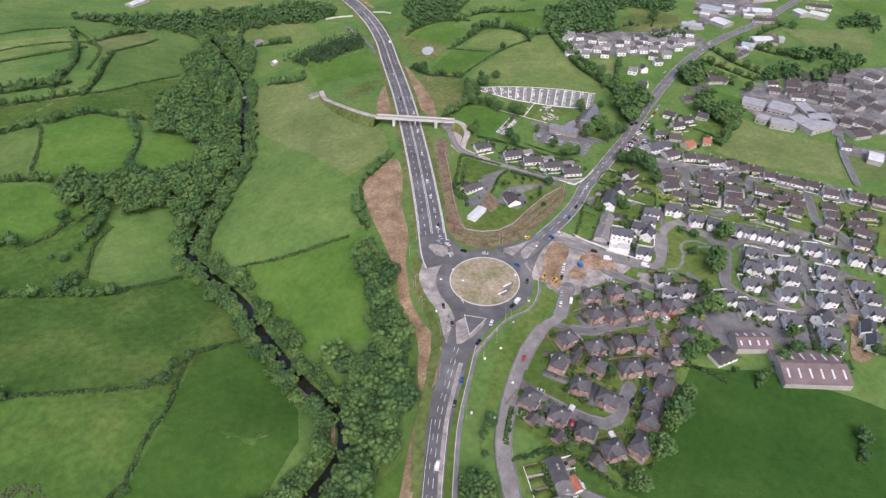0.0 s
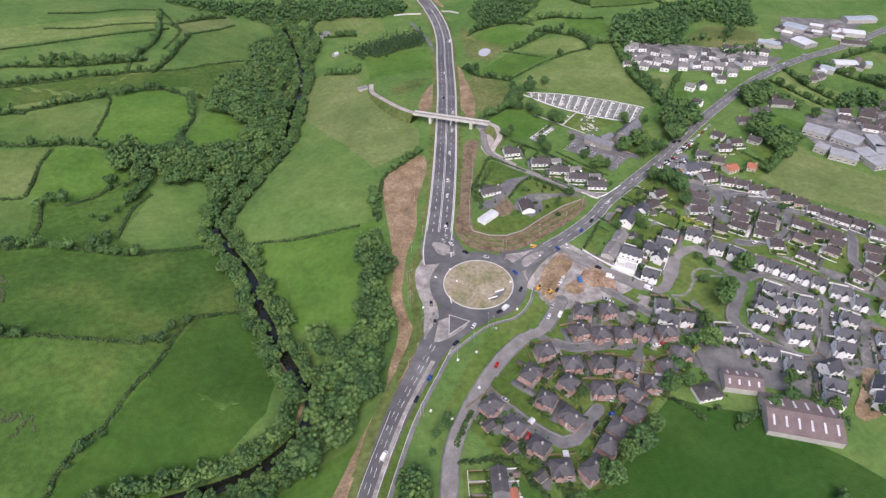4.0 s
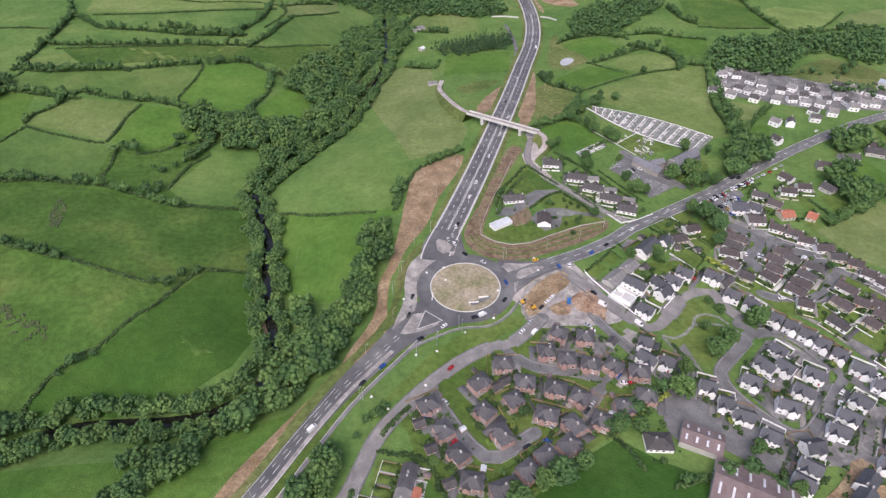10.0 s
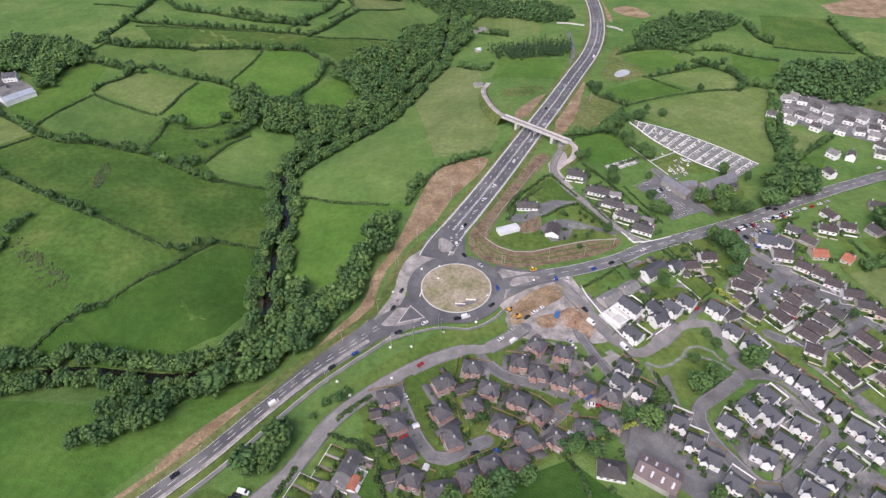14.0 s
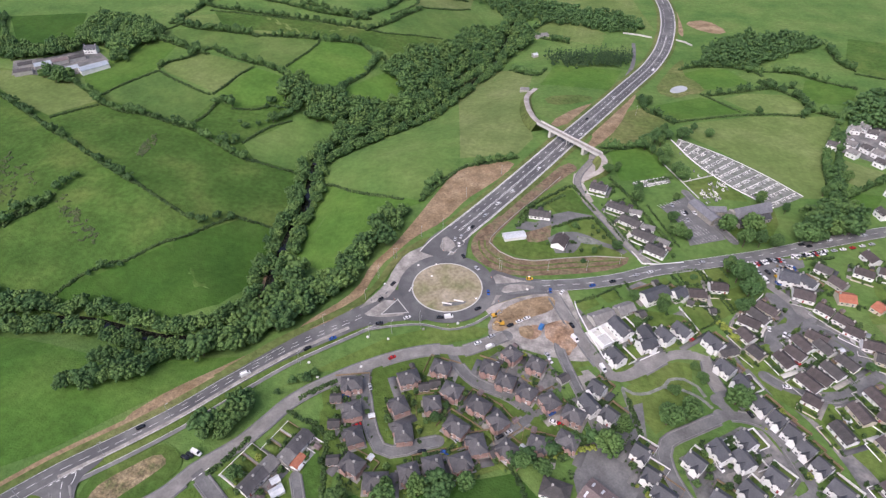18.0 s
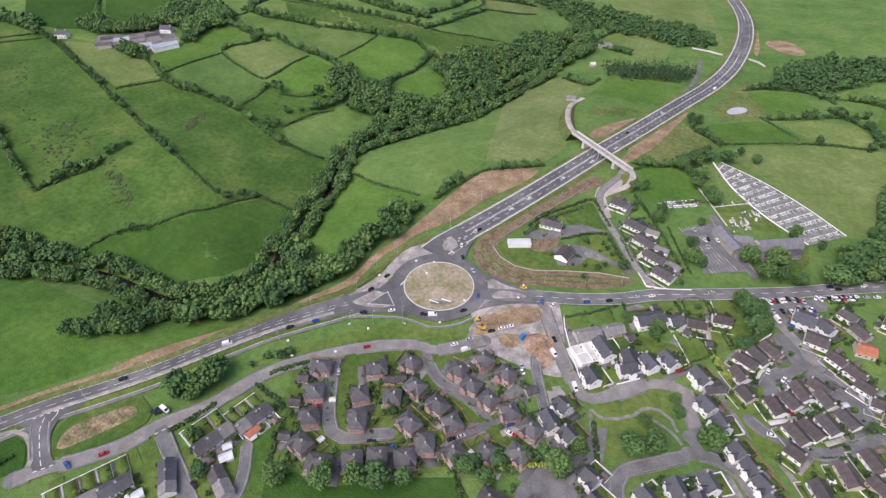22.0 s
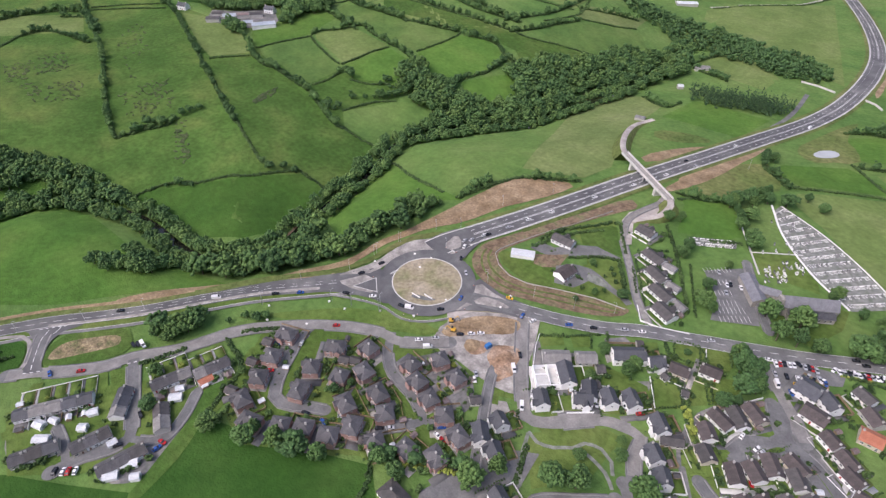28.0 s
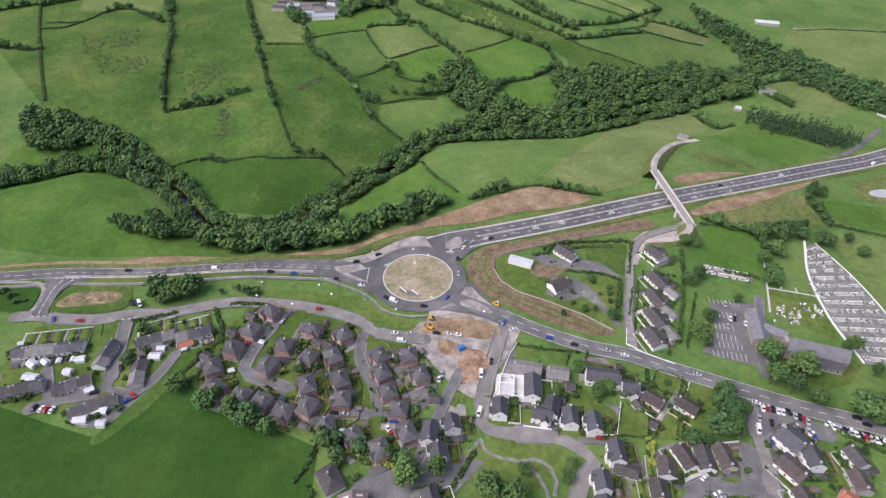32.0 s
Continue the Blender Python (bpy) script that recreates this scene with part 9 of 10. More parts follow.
plot(172.7, -85.1, 10.2, 7.6, -37, "white")
plot(161.2, -94.8, 10.8, 7.6, -41, "white")
plot(148.6, -101.9, 11.5, 7.6, -28, "white")
plot(114.3, -87, 8.5, 7.6, -25, "white")
plot(118.9, -97.5, 8.5, 7.6, -26, "white")
plot(123.7, -105.3, 10.5, 7.6, -28, "white")
plot(131.4, -117.1, 9.5, 7.6, -41, "white")
plot(173.2, -46, 8.5, 7.6, -46, "white")
plot(178.7, -52.4, 8.5, 7.6, -43, "white")
plot(184.1, -59.3, 8.8, 7.6, -40, "white")
plot(188.4, -66.4, 8.5, 7.6, -45, "white")
plot(193.5, -74.2, 8.5, 7.6, -47, "white")
plot(199.1, -84.8, 11.4, 7.6, -41, "white")
plot(201.9, -95.3, 8.5, 7.6, -38, "white")
plot(185.7, -103, 9.8, 7.6, -54, "white")
plot(174.2, -110.7, 9.9, 7.6, -41, "white")
plot(164.7, -117.6, 10.1, 7.6, -37, "white")
plot(147.5, -124.5, 9.9, 7.6, 2, "white")
plot(90.1, -66.7, 11.2, 7.6, -48, "white")
plot(93.1, -55.6, 8.6, 7.6, -30, "white")
plot(99.7, -70, 8.5, 7.6, -34, "white")
plot(101.9, -32, 10.3, 7.6, -46, "white")
plot(118.1, -12.4, 11.5, 7.6, -59, "white")
plot(127.9, -10.2, 10.3, 7.6, -45, "white")
plot(137.2, -4.2, 10.8, 7.6, -43, "white")
plot(153.6, -8.9, 11.5, 7.6, -44, "white")
plot(157.8, -25.5, 9.8, 7.6, -43, "white")
plot(165.3, -34.2, 9.1, 7.6, -54, "white")
plot(214.8, -105.4, 10.1, 7.6, -56, "white")
plot(221.8, -115.8, 8.5, 7.6, -47, "white")
plot(136.8, 26.4, 9.3, 7.6, 42, "white")
plot(117.7, -19, 10.4, 7.6, 34, "white")
plot(161.2, 40.4, 10.9, 8.5, 8, "brown")
plot(148.2, 30.9, 10.6, 8.5, 8, "brown")
plot(187.3, 27.8, 12.5, 8.5, -36, "brown")
plot(181.6, 20.1, 13.1, 8.5, -45, "brown")
plot(175.3, 14.1, 14.4, 8.5, -24, "brown")
plot(172.4, 2.9, 9.8, 8.5, -52, "brown")
plot(176, -9, 8.9, 8.5, -46, "brown")
plot(210.3, 46.1, 12.7, 10, -9, "brown")
plot(227.7, 73.9, 10.1, 8.5, -29, "brown")
plot(219.8, 35.5, 9.5, 8.5, -35, "brown")
plot(228.2, 28.5, 10.6, 8.5, -36, "brown")
plot(231.6, 20.6, 10.1, 8.5, -29, "brown")
plot(238.9, 12, 15.1, 8.5, -6, "brown")
plot(242.4, 2.7, 10.4, 8.5, -14, "brown")
plot(250, -4.3, 8.5, 8.5, -35, "brown")
plot(251.5, 76.6, 11.4, 8.5, -18, "brown")
plot(265.8, 80.4, 10.1, 8.5, -13, "brown")
plot(201.5, 3.8, 11.8, 8.5, -55, "brown")
plot(210, 11.1, 11.4, 8.5, -30, "brown")
plot(196.2, -4.1, 10.6, 8.5, -44, "brown")
plot(189.7, -10.9, 10.9, 8.5, -56, "brown")
plot(212.6, 3.7, 10.7, 8.5, -54, "brown")
plot(221.7, -4.7, 11.5, 8.5, -46, "brown")
plot(213.1, -11.9, 11.7, 8.5, -50, "brown")
plot(198.9, -23.6, 12.7, 8.5, -47, "brown")
plot(205.5, -18.1, 11.7, 8.5, -42, "brown")
plot(198.1, -34.7, 8.5, 8.5, -27, "brown")
plot(230.8, -25.5, 14.1, 8.5, -57, "brown")
plot(219.7, -37.6, 12.4, 8.5, -64, "brown")
plot(231.8, -37.3, 8.5, 8.5, -41, "brown")
plot(251.9, -14.7, 8.5, 8.5, -43, "brown")
plot(256, -23.4, 8.5, 8.5, -56, "brown")
plot(261.1, -31.7, 8.5, 8.5, -60, "brown")
plot(267.9, -39.2, 8.5, 8.5, -60, "brown")
plot(269.8, -52.2, 10.6, 8.5, -46, "brown")
plot(282.5, -65.5, 10.9, 8.5, -53, "brown")
plot(289.6, -77, 8.5, 8.5, -57, "brown")
plot(241.3, -40.4, 11.4, 8.5, -45, "brown")
plot(236.9, -48.3, 8.8, 8.5, -58, "brown")
plot(227.3, -53.6, 8.5, 8.5, -60, "brown")
plot(208.4, -51.5, 13, 8.5, -60, "brown")
plot(253, -61.7, 9.5, 8.5, -47, "brown")
plot(245.9, -68.4, 8.6, 8.5, -48, "brown")
plot(237.2, -75.9, 8.5, 8.5, -80, "brown")
plot(222.2, -77.8, 9.6, 8.5, -61, "brown")
plot(266.1, -81, 11.2, 8.5, -37, "brown")
plot(250.2, -82.8, 9.8, 8.5, -45, "brown")
plot(245.8, -91, 10.7, 8.5, -65, "brown")
plot(233.5, -97.5, 9.2, 8.5, -53, "brown")
plot(103.9, -10.4, 13.6, 8, -48, "white")
plot(203.9, 59.1, 11.5, 12, -11, "white")
plot(214.3, 57, 10.5, 8, -43, "white")
plot(123.3, 22.3, 17.2, 9, 37, "white")
grave_row(149.1, 216.7, 152.3, 227.5, 1.7, 0)
grave_row(152.4, 210.2, 158.9, 223.4, 1.7, 1)
grave_row(155.7, 203.6, 165.5, 219.4, 1.7, 2)
grave_row(159.0, 197.1, 172.1, 215.4, 1.7, 3)
grave_row(162.7, 190.8, 178.7, 211.3, 1.7, 4)
grave_row(167.2, 185.1, 184.6, 206.5, 1.7, 5)
grave_row(171.7, 179.3, 190.5, 201.4, 1.7, 6)
grave_row(176.2, 173.5, 196.3, 196.3, 1.7, 7)
grave_row(180.7, 167.8, 202.1, 191.2, 1.7, 8)
grave_row(185.5, 162.3, 207.9, 186.1, 1.7, 9)
grave_row(191.1, 157.7, 213.4, 180.6, 1.7, 10)
grave_row(196.8, 153.1, 218.8, 175.2, 1.7, 11)
grave_row(202.5, 148.4, 224.3, 169.7, 1.7, 12)
grave_row(208.2, 143.8, 229.8, 164.2, 1.7, 13)
grave_row(111.3, 148.1, 136.4, 162.9, 1.5, 200)
grave_row(113.5, 143.3, 138.3, 158.0, 1.5, 225)
grave(178.9, 161.5, 49, 0)
grave(161.7, 142.0, 25, 1)
grave(173.8, 165.5, 45, 2)
grave(173.2, 145.6, 29, 3)
grave(170.1, 145.5, 49, 4)
grave(170.1, 140.8, 47, 5)
grave(163.7, 144.0, 38, 6)
grave(179.9, 158.4, 15, 7)
grave(169.6, 152.8, 30, 8)
grave(178.2, 165.1, 19, 9)
grave(171.1, 150.3, 48, 10)
grave(169.8, 159.1, 47, 11)
grave(170.7, 149.0, 29, 12)
grave(165.1, 143.1, 41, 13)
grave(163.0, 147.2, 24, 14)
grave(160.9, 151.5, 49, 15)
grave(176.9, 162.9, 40, 16)
grave(163.0, 135.3, 31, 17)
grave(174.9, 163.8, 25, 18)
grave(169.6, 140.3, 27, 19)
grave(172.6, 143.7, 46, 20)
grave(166.2, 154.4, 42, 21)
grave(160.8, 146.8, 45, 22)
grave(176.6, 166.7, 13, 23)
grave(176.4, 156.1, 20, 24)
grave(166.9, 161.5, 38, 25)
grave(171.6, 149.1, 14, 26)
grave(171.8, 158.3, 30, 27)
grave(167.2, 146.7, 33, 28)
grave(169.2, 164.0, 19, 29)
grave(160.0, 146.2, 29, 30)
grave(162.8, 141.5, 29, 31)
grave(170.3, 150.7, 47, 32)
grave(168.8, 162.8, 16, 33)
grave(172.5, 160.2, 40, 34)
grave(169.1, 155.3, 40, 35)
grave(161.6, 150.5, 22, 36)
grave(170.6, 142.9, 43, 37)
grave(177.2, 156.6, 10, 38)
grave(165.2, 148.3, 46, 39)
grave(167.2, 148.9, 44, 40)
grave(168.0, 144.5, 34, 41)
grave(171.0, 150.6, 29, 42)
grave(164.4, 137.1, 49, 43)
grave(175.6, 162.5, 35, 44)
grave(153.9, 227.7, 42, 45)
grave(153.8, 164.6, 20, 46)
grave(161.5, 222.1, 31, 47)
grave(170.7, 178.3, 38, 48)
grave(161.3, 209.6, 40, 49)
grave(160.1, 171.5, 41, 50)
grave(157.6, 178.5, 13, 51)
grave(168.2, 195.3, 23, 52)
grave(163.5, 184.3, 35, 53)
grave(162.8, 209.5, 23, 54)
grave(148.7, 204.8, 29, 55)
grave(167.4, 182.3, 35, 56)
grave(169.4, 178.2, 36, 57)
grave(148.4, 179.9, 11, 58)
grave(167.5, 174.5, 30, 59)
ribbon("cemetery_path", [(143, 228), (147, 219), (160, 191.5), (183, 162.5), (210, 140)], 0.8, -0.8, 0.44, CHIP_WHITE, "narrow pale concrete cemetery path", "path", kind="structure")
ribbon("cemetery_path", [(148.3, 159.4), (160, 167.5), (175.6, 177.7)], 0.6, -0.6, 0.34, CONCRETE, "narrow pale concrete cemetery path", "path", kind="structure")
ribbon("cemetery_path", [(133.6, 185.4), (141.8, 170.4), (151.2, 153.2), (158.7, 139.4)], 0.6, -0.6, 0.34, CONCRETE, "narrow pale concrete cemetery path", "path", kind="structure")
ribbon("cemetery_path", [(149, 231), (180, 212), (207.5, 189), (234, 161.5)], 0.6, -0.6, 0.44, CHIP_WHITE, "narrow pale concrete cemetery path", "path", kind="structure")
bay_row(130.0, 120.9, 143.0, 132.2)
bay_row(137.9, 112.6, 147.2, 120.3)
bay_row(142.6, 104.4, 151.0, 110.9)
bay_row(147.5, 97.8, 155.8, 103.3)
bay_row(149.5, 91.1, 161.5, 100.1)
bay_row(152.3, 84.4, 165.9, 94.5)
car(1.5, 60.2, 81, "white", "car")
car(-1.9, 50.7, 90, "silver", "car")
car(-1.4, 42.1, 107, "white", "car")
car(-5.1, 47.0, 96, "silver", "car")
car(4.2, 30.9, 125, "black", "car")
car(15.0, 21.8, -44, "silver", "car")
car(26.2, 1.8, -75, "blue", "car")
car(7.8, -23.6, 24, "white", "van")
car(22.8, -13.0, 45, "black", "car")
car(-32.1, -4.9, 71, "black", "car")
car(-35.1, -19.8, 68, "black", "car")
car(-29.5, -38.4, -156, "black", "car")
car(9.4, 78.3, 66, "silver", "car")
car(15.5, 94.6, 66, "white", "car")
car(23.0, 113.3, 66, "white", "car")
car(38.6, 150.1, 64, "white", "car")
car(53.7, 184.3, 64, "white", "car")
car(66.9, 215.7, 65, "white", "car")
car(79.9, 246.0, 66, "silver", "car")
car(70.5, 249.5, 65, "black", "car")
car(93.3, 309.0, 69, "white", "car")
car(134.6, 402.8, 75, "white", "van")
car(156.1, 498.9, 86, "silver", "car")
car(3.4, 62.7, 69, "black", "car")
car(-85.4, -89.9, 48, "white", "van")
car(-118.4, -130.9, 48, "black", "car")
car(-61.5, -65.6, 48, "black", "car")
car(-50.8, -55.5, 42, "blue", "car")
car(-15.3, -30.2, 42, "white", "car")
car(3.1, -25.3, 13, "black", "car")
car(62.4, 12.9, 99, "blue", "car")
car(69.4, 13.4, 72, "white", "car")
car(48.7, 20.3, 13, "yellow", "car")
car(86.9, 23.9, 37, "blue", "car")
car(113.2, 40.6, 34, "silver", "car")
car(121.6, 45.4, 34, "white", "car")
car(98.9, 30.6, 34, "black", "car")
car(154.1, 63.6, 29, "silver", "car")
car(186.7, 68.9, -56, "white", "car")
car(188.3, 70.6, -57, "red", "car")
car(190.3, 72.0, -57, "black", "car")
car(192.5, 73.1, -58, "white", "car")
car(194.4, 74.3, -58, "white", "car")
car(199.4, 76.7, -59, "silver", "car")
car(201.0, 77.6, -59, "black", "car")
car(202.7, 77.9, -59, "red", "car")
car(204.9, 78.1, -60, "silver", "car")
car(190.7, 55.3, -58, "white", "van")
car(188.0, 62.0, -56, "silver", "car")
car(193.4, 63.9, -57, "black", "car")
car(198.0, 54.4, -57, "blue", "car")
car(198.8, 60.5, -57, "yellow", "car")
car(201.0, 60.5, -58, "red", "car")
car(202.2, 62.2, -58, "red", "car")
car(198.5, 65.8, -58, "white", "car")
car(200.1, 67.7, -58, "silver", "car")
car(202.3, 67.7, -58, "black", "car")
car(207.3, 72.9, -59, "silver", "car")
car(210.4, 71.7, -60, "blue", "car")
car(214.3, 84.7, -52, "white", "car")
car(216.9, 85.8, -52, "silver", "car")
car(219.1, 86.4, -53, "black", "car")
car(221.1, 87.5, -53, "silver", "car")
car(223.3, 88.7, -53, "white", "car")
car(225.2, 89.6, -54, "black", "car")
car(226.9, 90.6, -54, "red", "car")
car(228.9, 91.7, -54, "silver", "car")
car(230.9, 92.7, -55, "white", "car")
car(232.9, 93.5, -55, "black", "car")
car(153.6, 118.4, -61, "white", "car")
car(138.1, 124.4, -60, "silver", "car")
car(146.0, 115.5, -60, "white", "car")
car(147.7, 117.2, -61, "black", "car")
car(147.8, 108.3, -60, "silver", "car")
car(-14.6, -60.2, 44, "red", "car")
car(-19.6, -81.2, 120, "silver", "car")
car(28.2, -38.8, 44, "white", "car")
car(34.4, -31.9, 44, "silver", "car")
car(35.2, -39.7, 44, "white", "van")
car(41.4, -49.7, 44, "white", "car")
car(63.4, -66.3, 84, "white", "car")
car(0.4, -68.5, -30, "white", "van")
car(-30.0, -89.9, 26, "blue", "car")
car(-17.9, -104.0, 44, "red", "car")
car(16.1, -109.6, 25, "black", "car")
car(49.8, -93.1, 44, "black", "car")
car(53.6, -89.7, 44, "silver", "car")
car(72.5, -73.9, 44, "blue", "car")
car(73.7, -78.6, -10, "white", "car")
car(77.1, -79.3, -21, "red", "car")
car(26.6, -107.5, -0, "blue", "car")
car(31.2, -99.7, 44, "silver", "car")
car(-103.4, -176.8, -19, "blue", "car")
car(-92.8, -165.9, 52, "red", "car")
car(-88.7, -139.6, -6, "black", "car")
car(-87.3, -137.8, -9, "black", "car")
car(-84.9, -136.3, -9, "white", "van")
car(-44.6, -160.5, -18, "black", "car")
car(-37.3, -175.7, 64, "black", "car")
car(-46.5, -199.8, 133, "black", "car")
car(-43.4, -197.6, 133, "white", "car")
car(-41.8, -196.0, 132, "red", "car")
car(-39.6, -193.9, 132, "white", "car")
car(-23.1, -161.9, 10, "red", "car")
car(-22.0, -165.3, 88, "blue", "car")
car(134.9, -6.6, -59, "white", "van")
car(142.5, 30.0, -58, "white", "car")
car(186.1, 12.6, 86, "white", "car")
car(195.9, 9.5, 67, "silver", "car")
car(143.2, -6.5, 44, "red", "car")
car(123.9, -15.0, -57, "silver", "car")
car(95.7, -39.6, -57, "white", "van")
car(193.7, 10.1, -112, "white", "car")
car(188.1, -28.2, 2, "white", "car")
car(245.7, -18.5, -87, "black", "car")
car(250.1, 1.0, -80, "red", "car")
car(250.3, -11.2, -47, "silver", "car")
car(196.7, -9.2, -60, "red", "car")
car(183.0, 69.9, 21, "white", "car")
car(188.3, 71.8, 21, "silver", "car")
car(196.3, 76.5, -24, "black", "car")
car(201.3, 77.5, -24, "black", "car")
car(211.9, 84.5, -103, "white", "car")
car(215.3, 85.2, -103, "silver", "car")
car(219.1, 86.7, -103, "black", "car")
car(222.1, 88.2, -104, "white", "car")
car(225.2, 89.9, -104, "silver", "car")
car(229.2, 92.0, -104, "black", "car")
car(233.1, 93.5, -105, "white", "car")
car(202.1, 71.0, -102, "silver", "car")
car(204.8, 69.8, -102, "black", "car")
car(208.9, 72.5, -103, "white", "car")
car(182.3, -95.1, 37, "white", "car")
car(207.7, -87.4, -72, "white", "car")
car(149.9, -84.2, -52, "white", "car")
car(167.5, -50.3, -56, "black", "car")
car(220.0, 99.0, 26, "black", "car")
car(239.6, 109.2, 26, "white", "car")
car(224.9, 98.5, 29, "black", "car")
car(221.0, 89.2, 22, "white", "car")
car(227.1, 92.5, 22, "black", "car")
car(233.8, 95.7, 22, "white", "car")
car(239.8, 97.8, 22, "silver", "car")
car(245.8, 100.6, 22, "white", "car")
car(252.6, 104.0, 23, "red", "car")
car(259.3, 107.6, 23, "white", "car")
car(266.0, 111.3, 23, "silver", "car")
car(263.8, 120.5, 26, "silver", "car")
car(326.5, 161.6, 27, "white", "car")
car(346.0, 162.9, 26, "black", "car")
car(405.1, 181.8, 20, "white", "car")
car(427.1, 191.2, 20, "white", "car")
car(464.8, 202.2, 11, "silver", "car")
car(43.3, -21.2, 42, "black", "car")
car(47.9, -16.8, 37, "white", "car")
car(51.8, -13.2, 37, "white", "car")
car(79.7, -22.5, -45, "white", "van")
car(77.4, -12.6, -49, "black", "car")
car(67.9, -41.3, -41, "white", "car")
car(66.3, -37.8, -42, "silver", "car")
digger(33.2, -16.0, 40)
digger(38.3, -21.2, 200)
container(60.5, -18.5, 75)
white_bag(-37.3, -5.4)
white_bag(-10.8, 7.8)
white_bag(-10.9, 19.3)
white_bag(20.0, -4.7)
white_bag(48.2, 22.5)
white_bag(48.6, 11.0)
white_bag(-4.0, -36.0)
white_bag(13.9, -26.7)
white_bag(-21.9, 15.7)
white_bag(-32.5, -49.3)
white_bag(-56.8, -74.1)
white_bag(-4.0, -36.0)
white_bag(-21.0, -47.9)
white_bag(-48.5, -81.9)
white_bag(-28.8, -69.8)
cone(33.4, -3.8)
cone(25.4, 15.8)
cone(-2.1, 34.0)
cone(-10.0, 33.6)
cone(-27.3, -17.4)
cone(8.8, -29.9)
cone(14.8, -24.7)
barrier(4.1, -13.3, 0)
barrier(10.4, -9.4, 0)
barrier(-20.1, -5.9, 80)
lamp_post(-59.5, -47.4, 39)
lamp_post(-44.0, -21.5, 26)
lamp_post(-43.6, 0.1, -0)
lamp_post(-39.3, 19.2, -26)
lamp_post(28.7, 25.5, -138)
lamp_post(58.8, 31.4, -152)
lamp_post(82.5, 37.5, -156)
lamp_post(102.7, 49.1, -154)
lamp_post(-109.4, -121.5, 48)
lamp_post(-62.3, -74.8, 50)
lamp_post(-126.4, -147.3, 49)
lamp_post(-146.0, -175.0, 50)
lamp_post(-32.2, -47.6, 56)
lamp_post(-61.0, -75.6, 51)
lamp_post(-20.7, -42.6, 64)
lamp_post(-5.5, -35.5, 81)
lamp_post(-43.9, 2.8, -4)
lamp_post(-37.6, 19.5, -27)
lamp_post(-28.1, 45.2, -58)
lamp_post(30.2, 24.0, -141)
lamp_post(-10.7, 34.3, -73)
lamp_post(-20.4, -43.1, 65)
lamp_post(-7.2, -32.3, 77)
lamp_post(-16.2, 57.4, -74)
lamp_post(-8.7, 98.0, -85)
lamp_post(11.0, 135.8, -95)
lamp_post(113.9, 273.5, -113)
ribbon("park_path", [(105.7, -49), (111.6, -51.5), (119.3, -49.1), (126.7, -43.3), (133.9, -42.5), (143.9, -45.5), (149.9, -50.8)], 0.9, -0.9, 0.36, CHIPPINGS, "pale winding gravel path through the park", "path")
ribbon("park_path", [(126.7, -43.3), (129.6, -37.9), (137.3, -35.6), (143.7, -38.7), (147.2, -44.6)], 0.9, -0.9, 0.36, CHIPPINGS, "pale winding gravel path through the park", "path")
ribbon("park_path", [(106.1, -50), (110.1, -61.9), (117.4, -75.2)], 0.9, -0.9, 0.36, CHIPPINGS, "pale winding gravel path through the park", "path")
drape("forecourt", [(111.1, 18.9), (122.4, 29.8), (123, 26.8), (116.1, 12.8)], PAVING, 0.31, "pale paved forecourt of a house", "forecourt", 6, 0, True)
drape("parking_court", [(80, -46.6), (88.2, -41.6), (98.1, -49.9), (100.7, -58.2), (93.8, -64.9), (85.4, -57.8)], PAVING, 0.31, "reddish paved parking court between white houses", "forecourt", 6, 0, True)
drape("estate_green", [(-65.6, -94.6), (-46.1, -71.7), (-21.4, -46.6), (0.2, -33.4), (21.2, -26.7), (32.5, -26.4), (28.1, -34.1), (8.2, -44.3), (-12.2, -54.7), (-31.5, -69.3), (-50.1, -79.5)], G_LAWN, 0.34, "bright new grass between the road and the estate", "verge", 6, 0, True)
earth_mound(71.1, -19.3, 9.0, 2.2, 3)
earth_mound(53.0, -23.0, 5.0, 1.4, 4)
earth_mound(75.7, -25.4, 6.0, 1.2, 5)
hedge(1.6, 1.4, (134.8, 46.7), (146.2, 31), (157.6, 13.1), label="clipped green garden hedge")
hedge(1.6, 1.4, (153.1, 54.2), (162.3, 38.9), (168.2, 24), label="clipped green garden hedge")
hedge(1.6, 1.4, (106, 33.1), (113.6, 18.7), label="clipped green garden hedge")
hedge(1.6, 1.4, (139, 18), (146.7, 0.5), label="clipped green garden hedge")
hedge(1.6, 1.4, (136, 48.8), (145.5, 54.5), (151.5, 54.5), label="clipped green garden hedge")
hedge(1.6, 1.4, (77.9, 6.8), (89.8, 15.5), (103.7, 28.8), label="clipped green garden hedge")
hedge(1.6, 1.4, (93.2, 95.4), (105.2, 74), label="clipped green garden hedge")
hedge(1.6, 1.4, (121.2, 120.8), (140.7, 76.6), label="clipped green garden hedge")
hedge(1.6, 1.4, (95.4, -42.3), (101, -51.6), label="clipped green garden hedge")

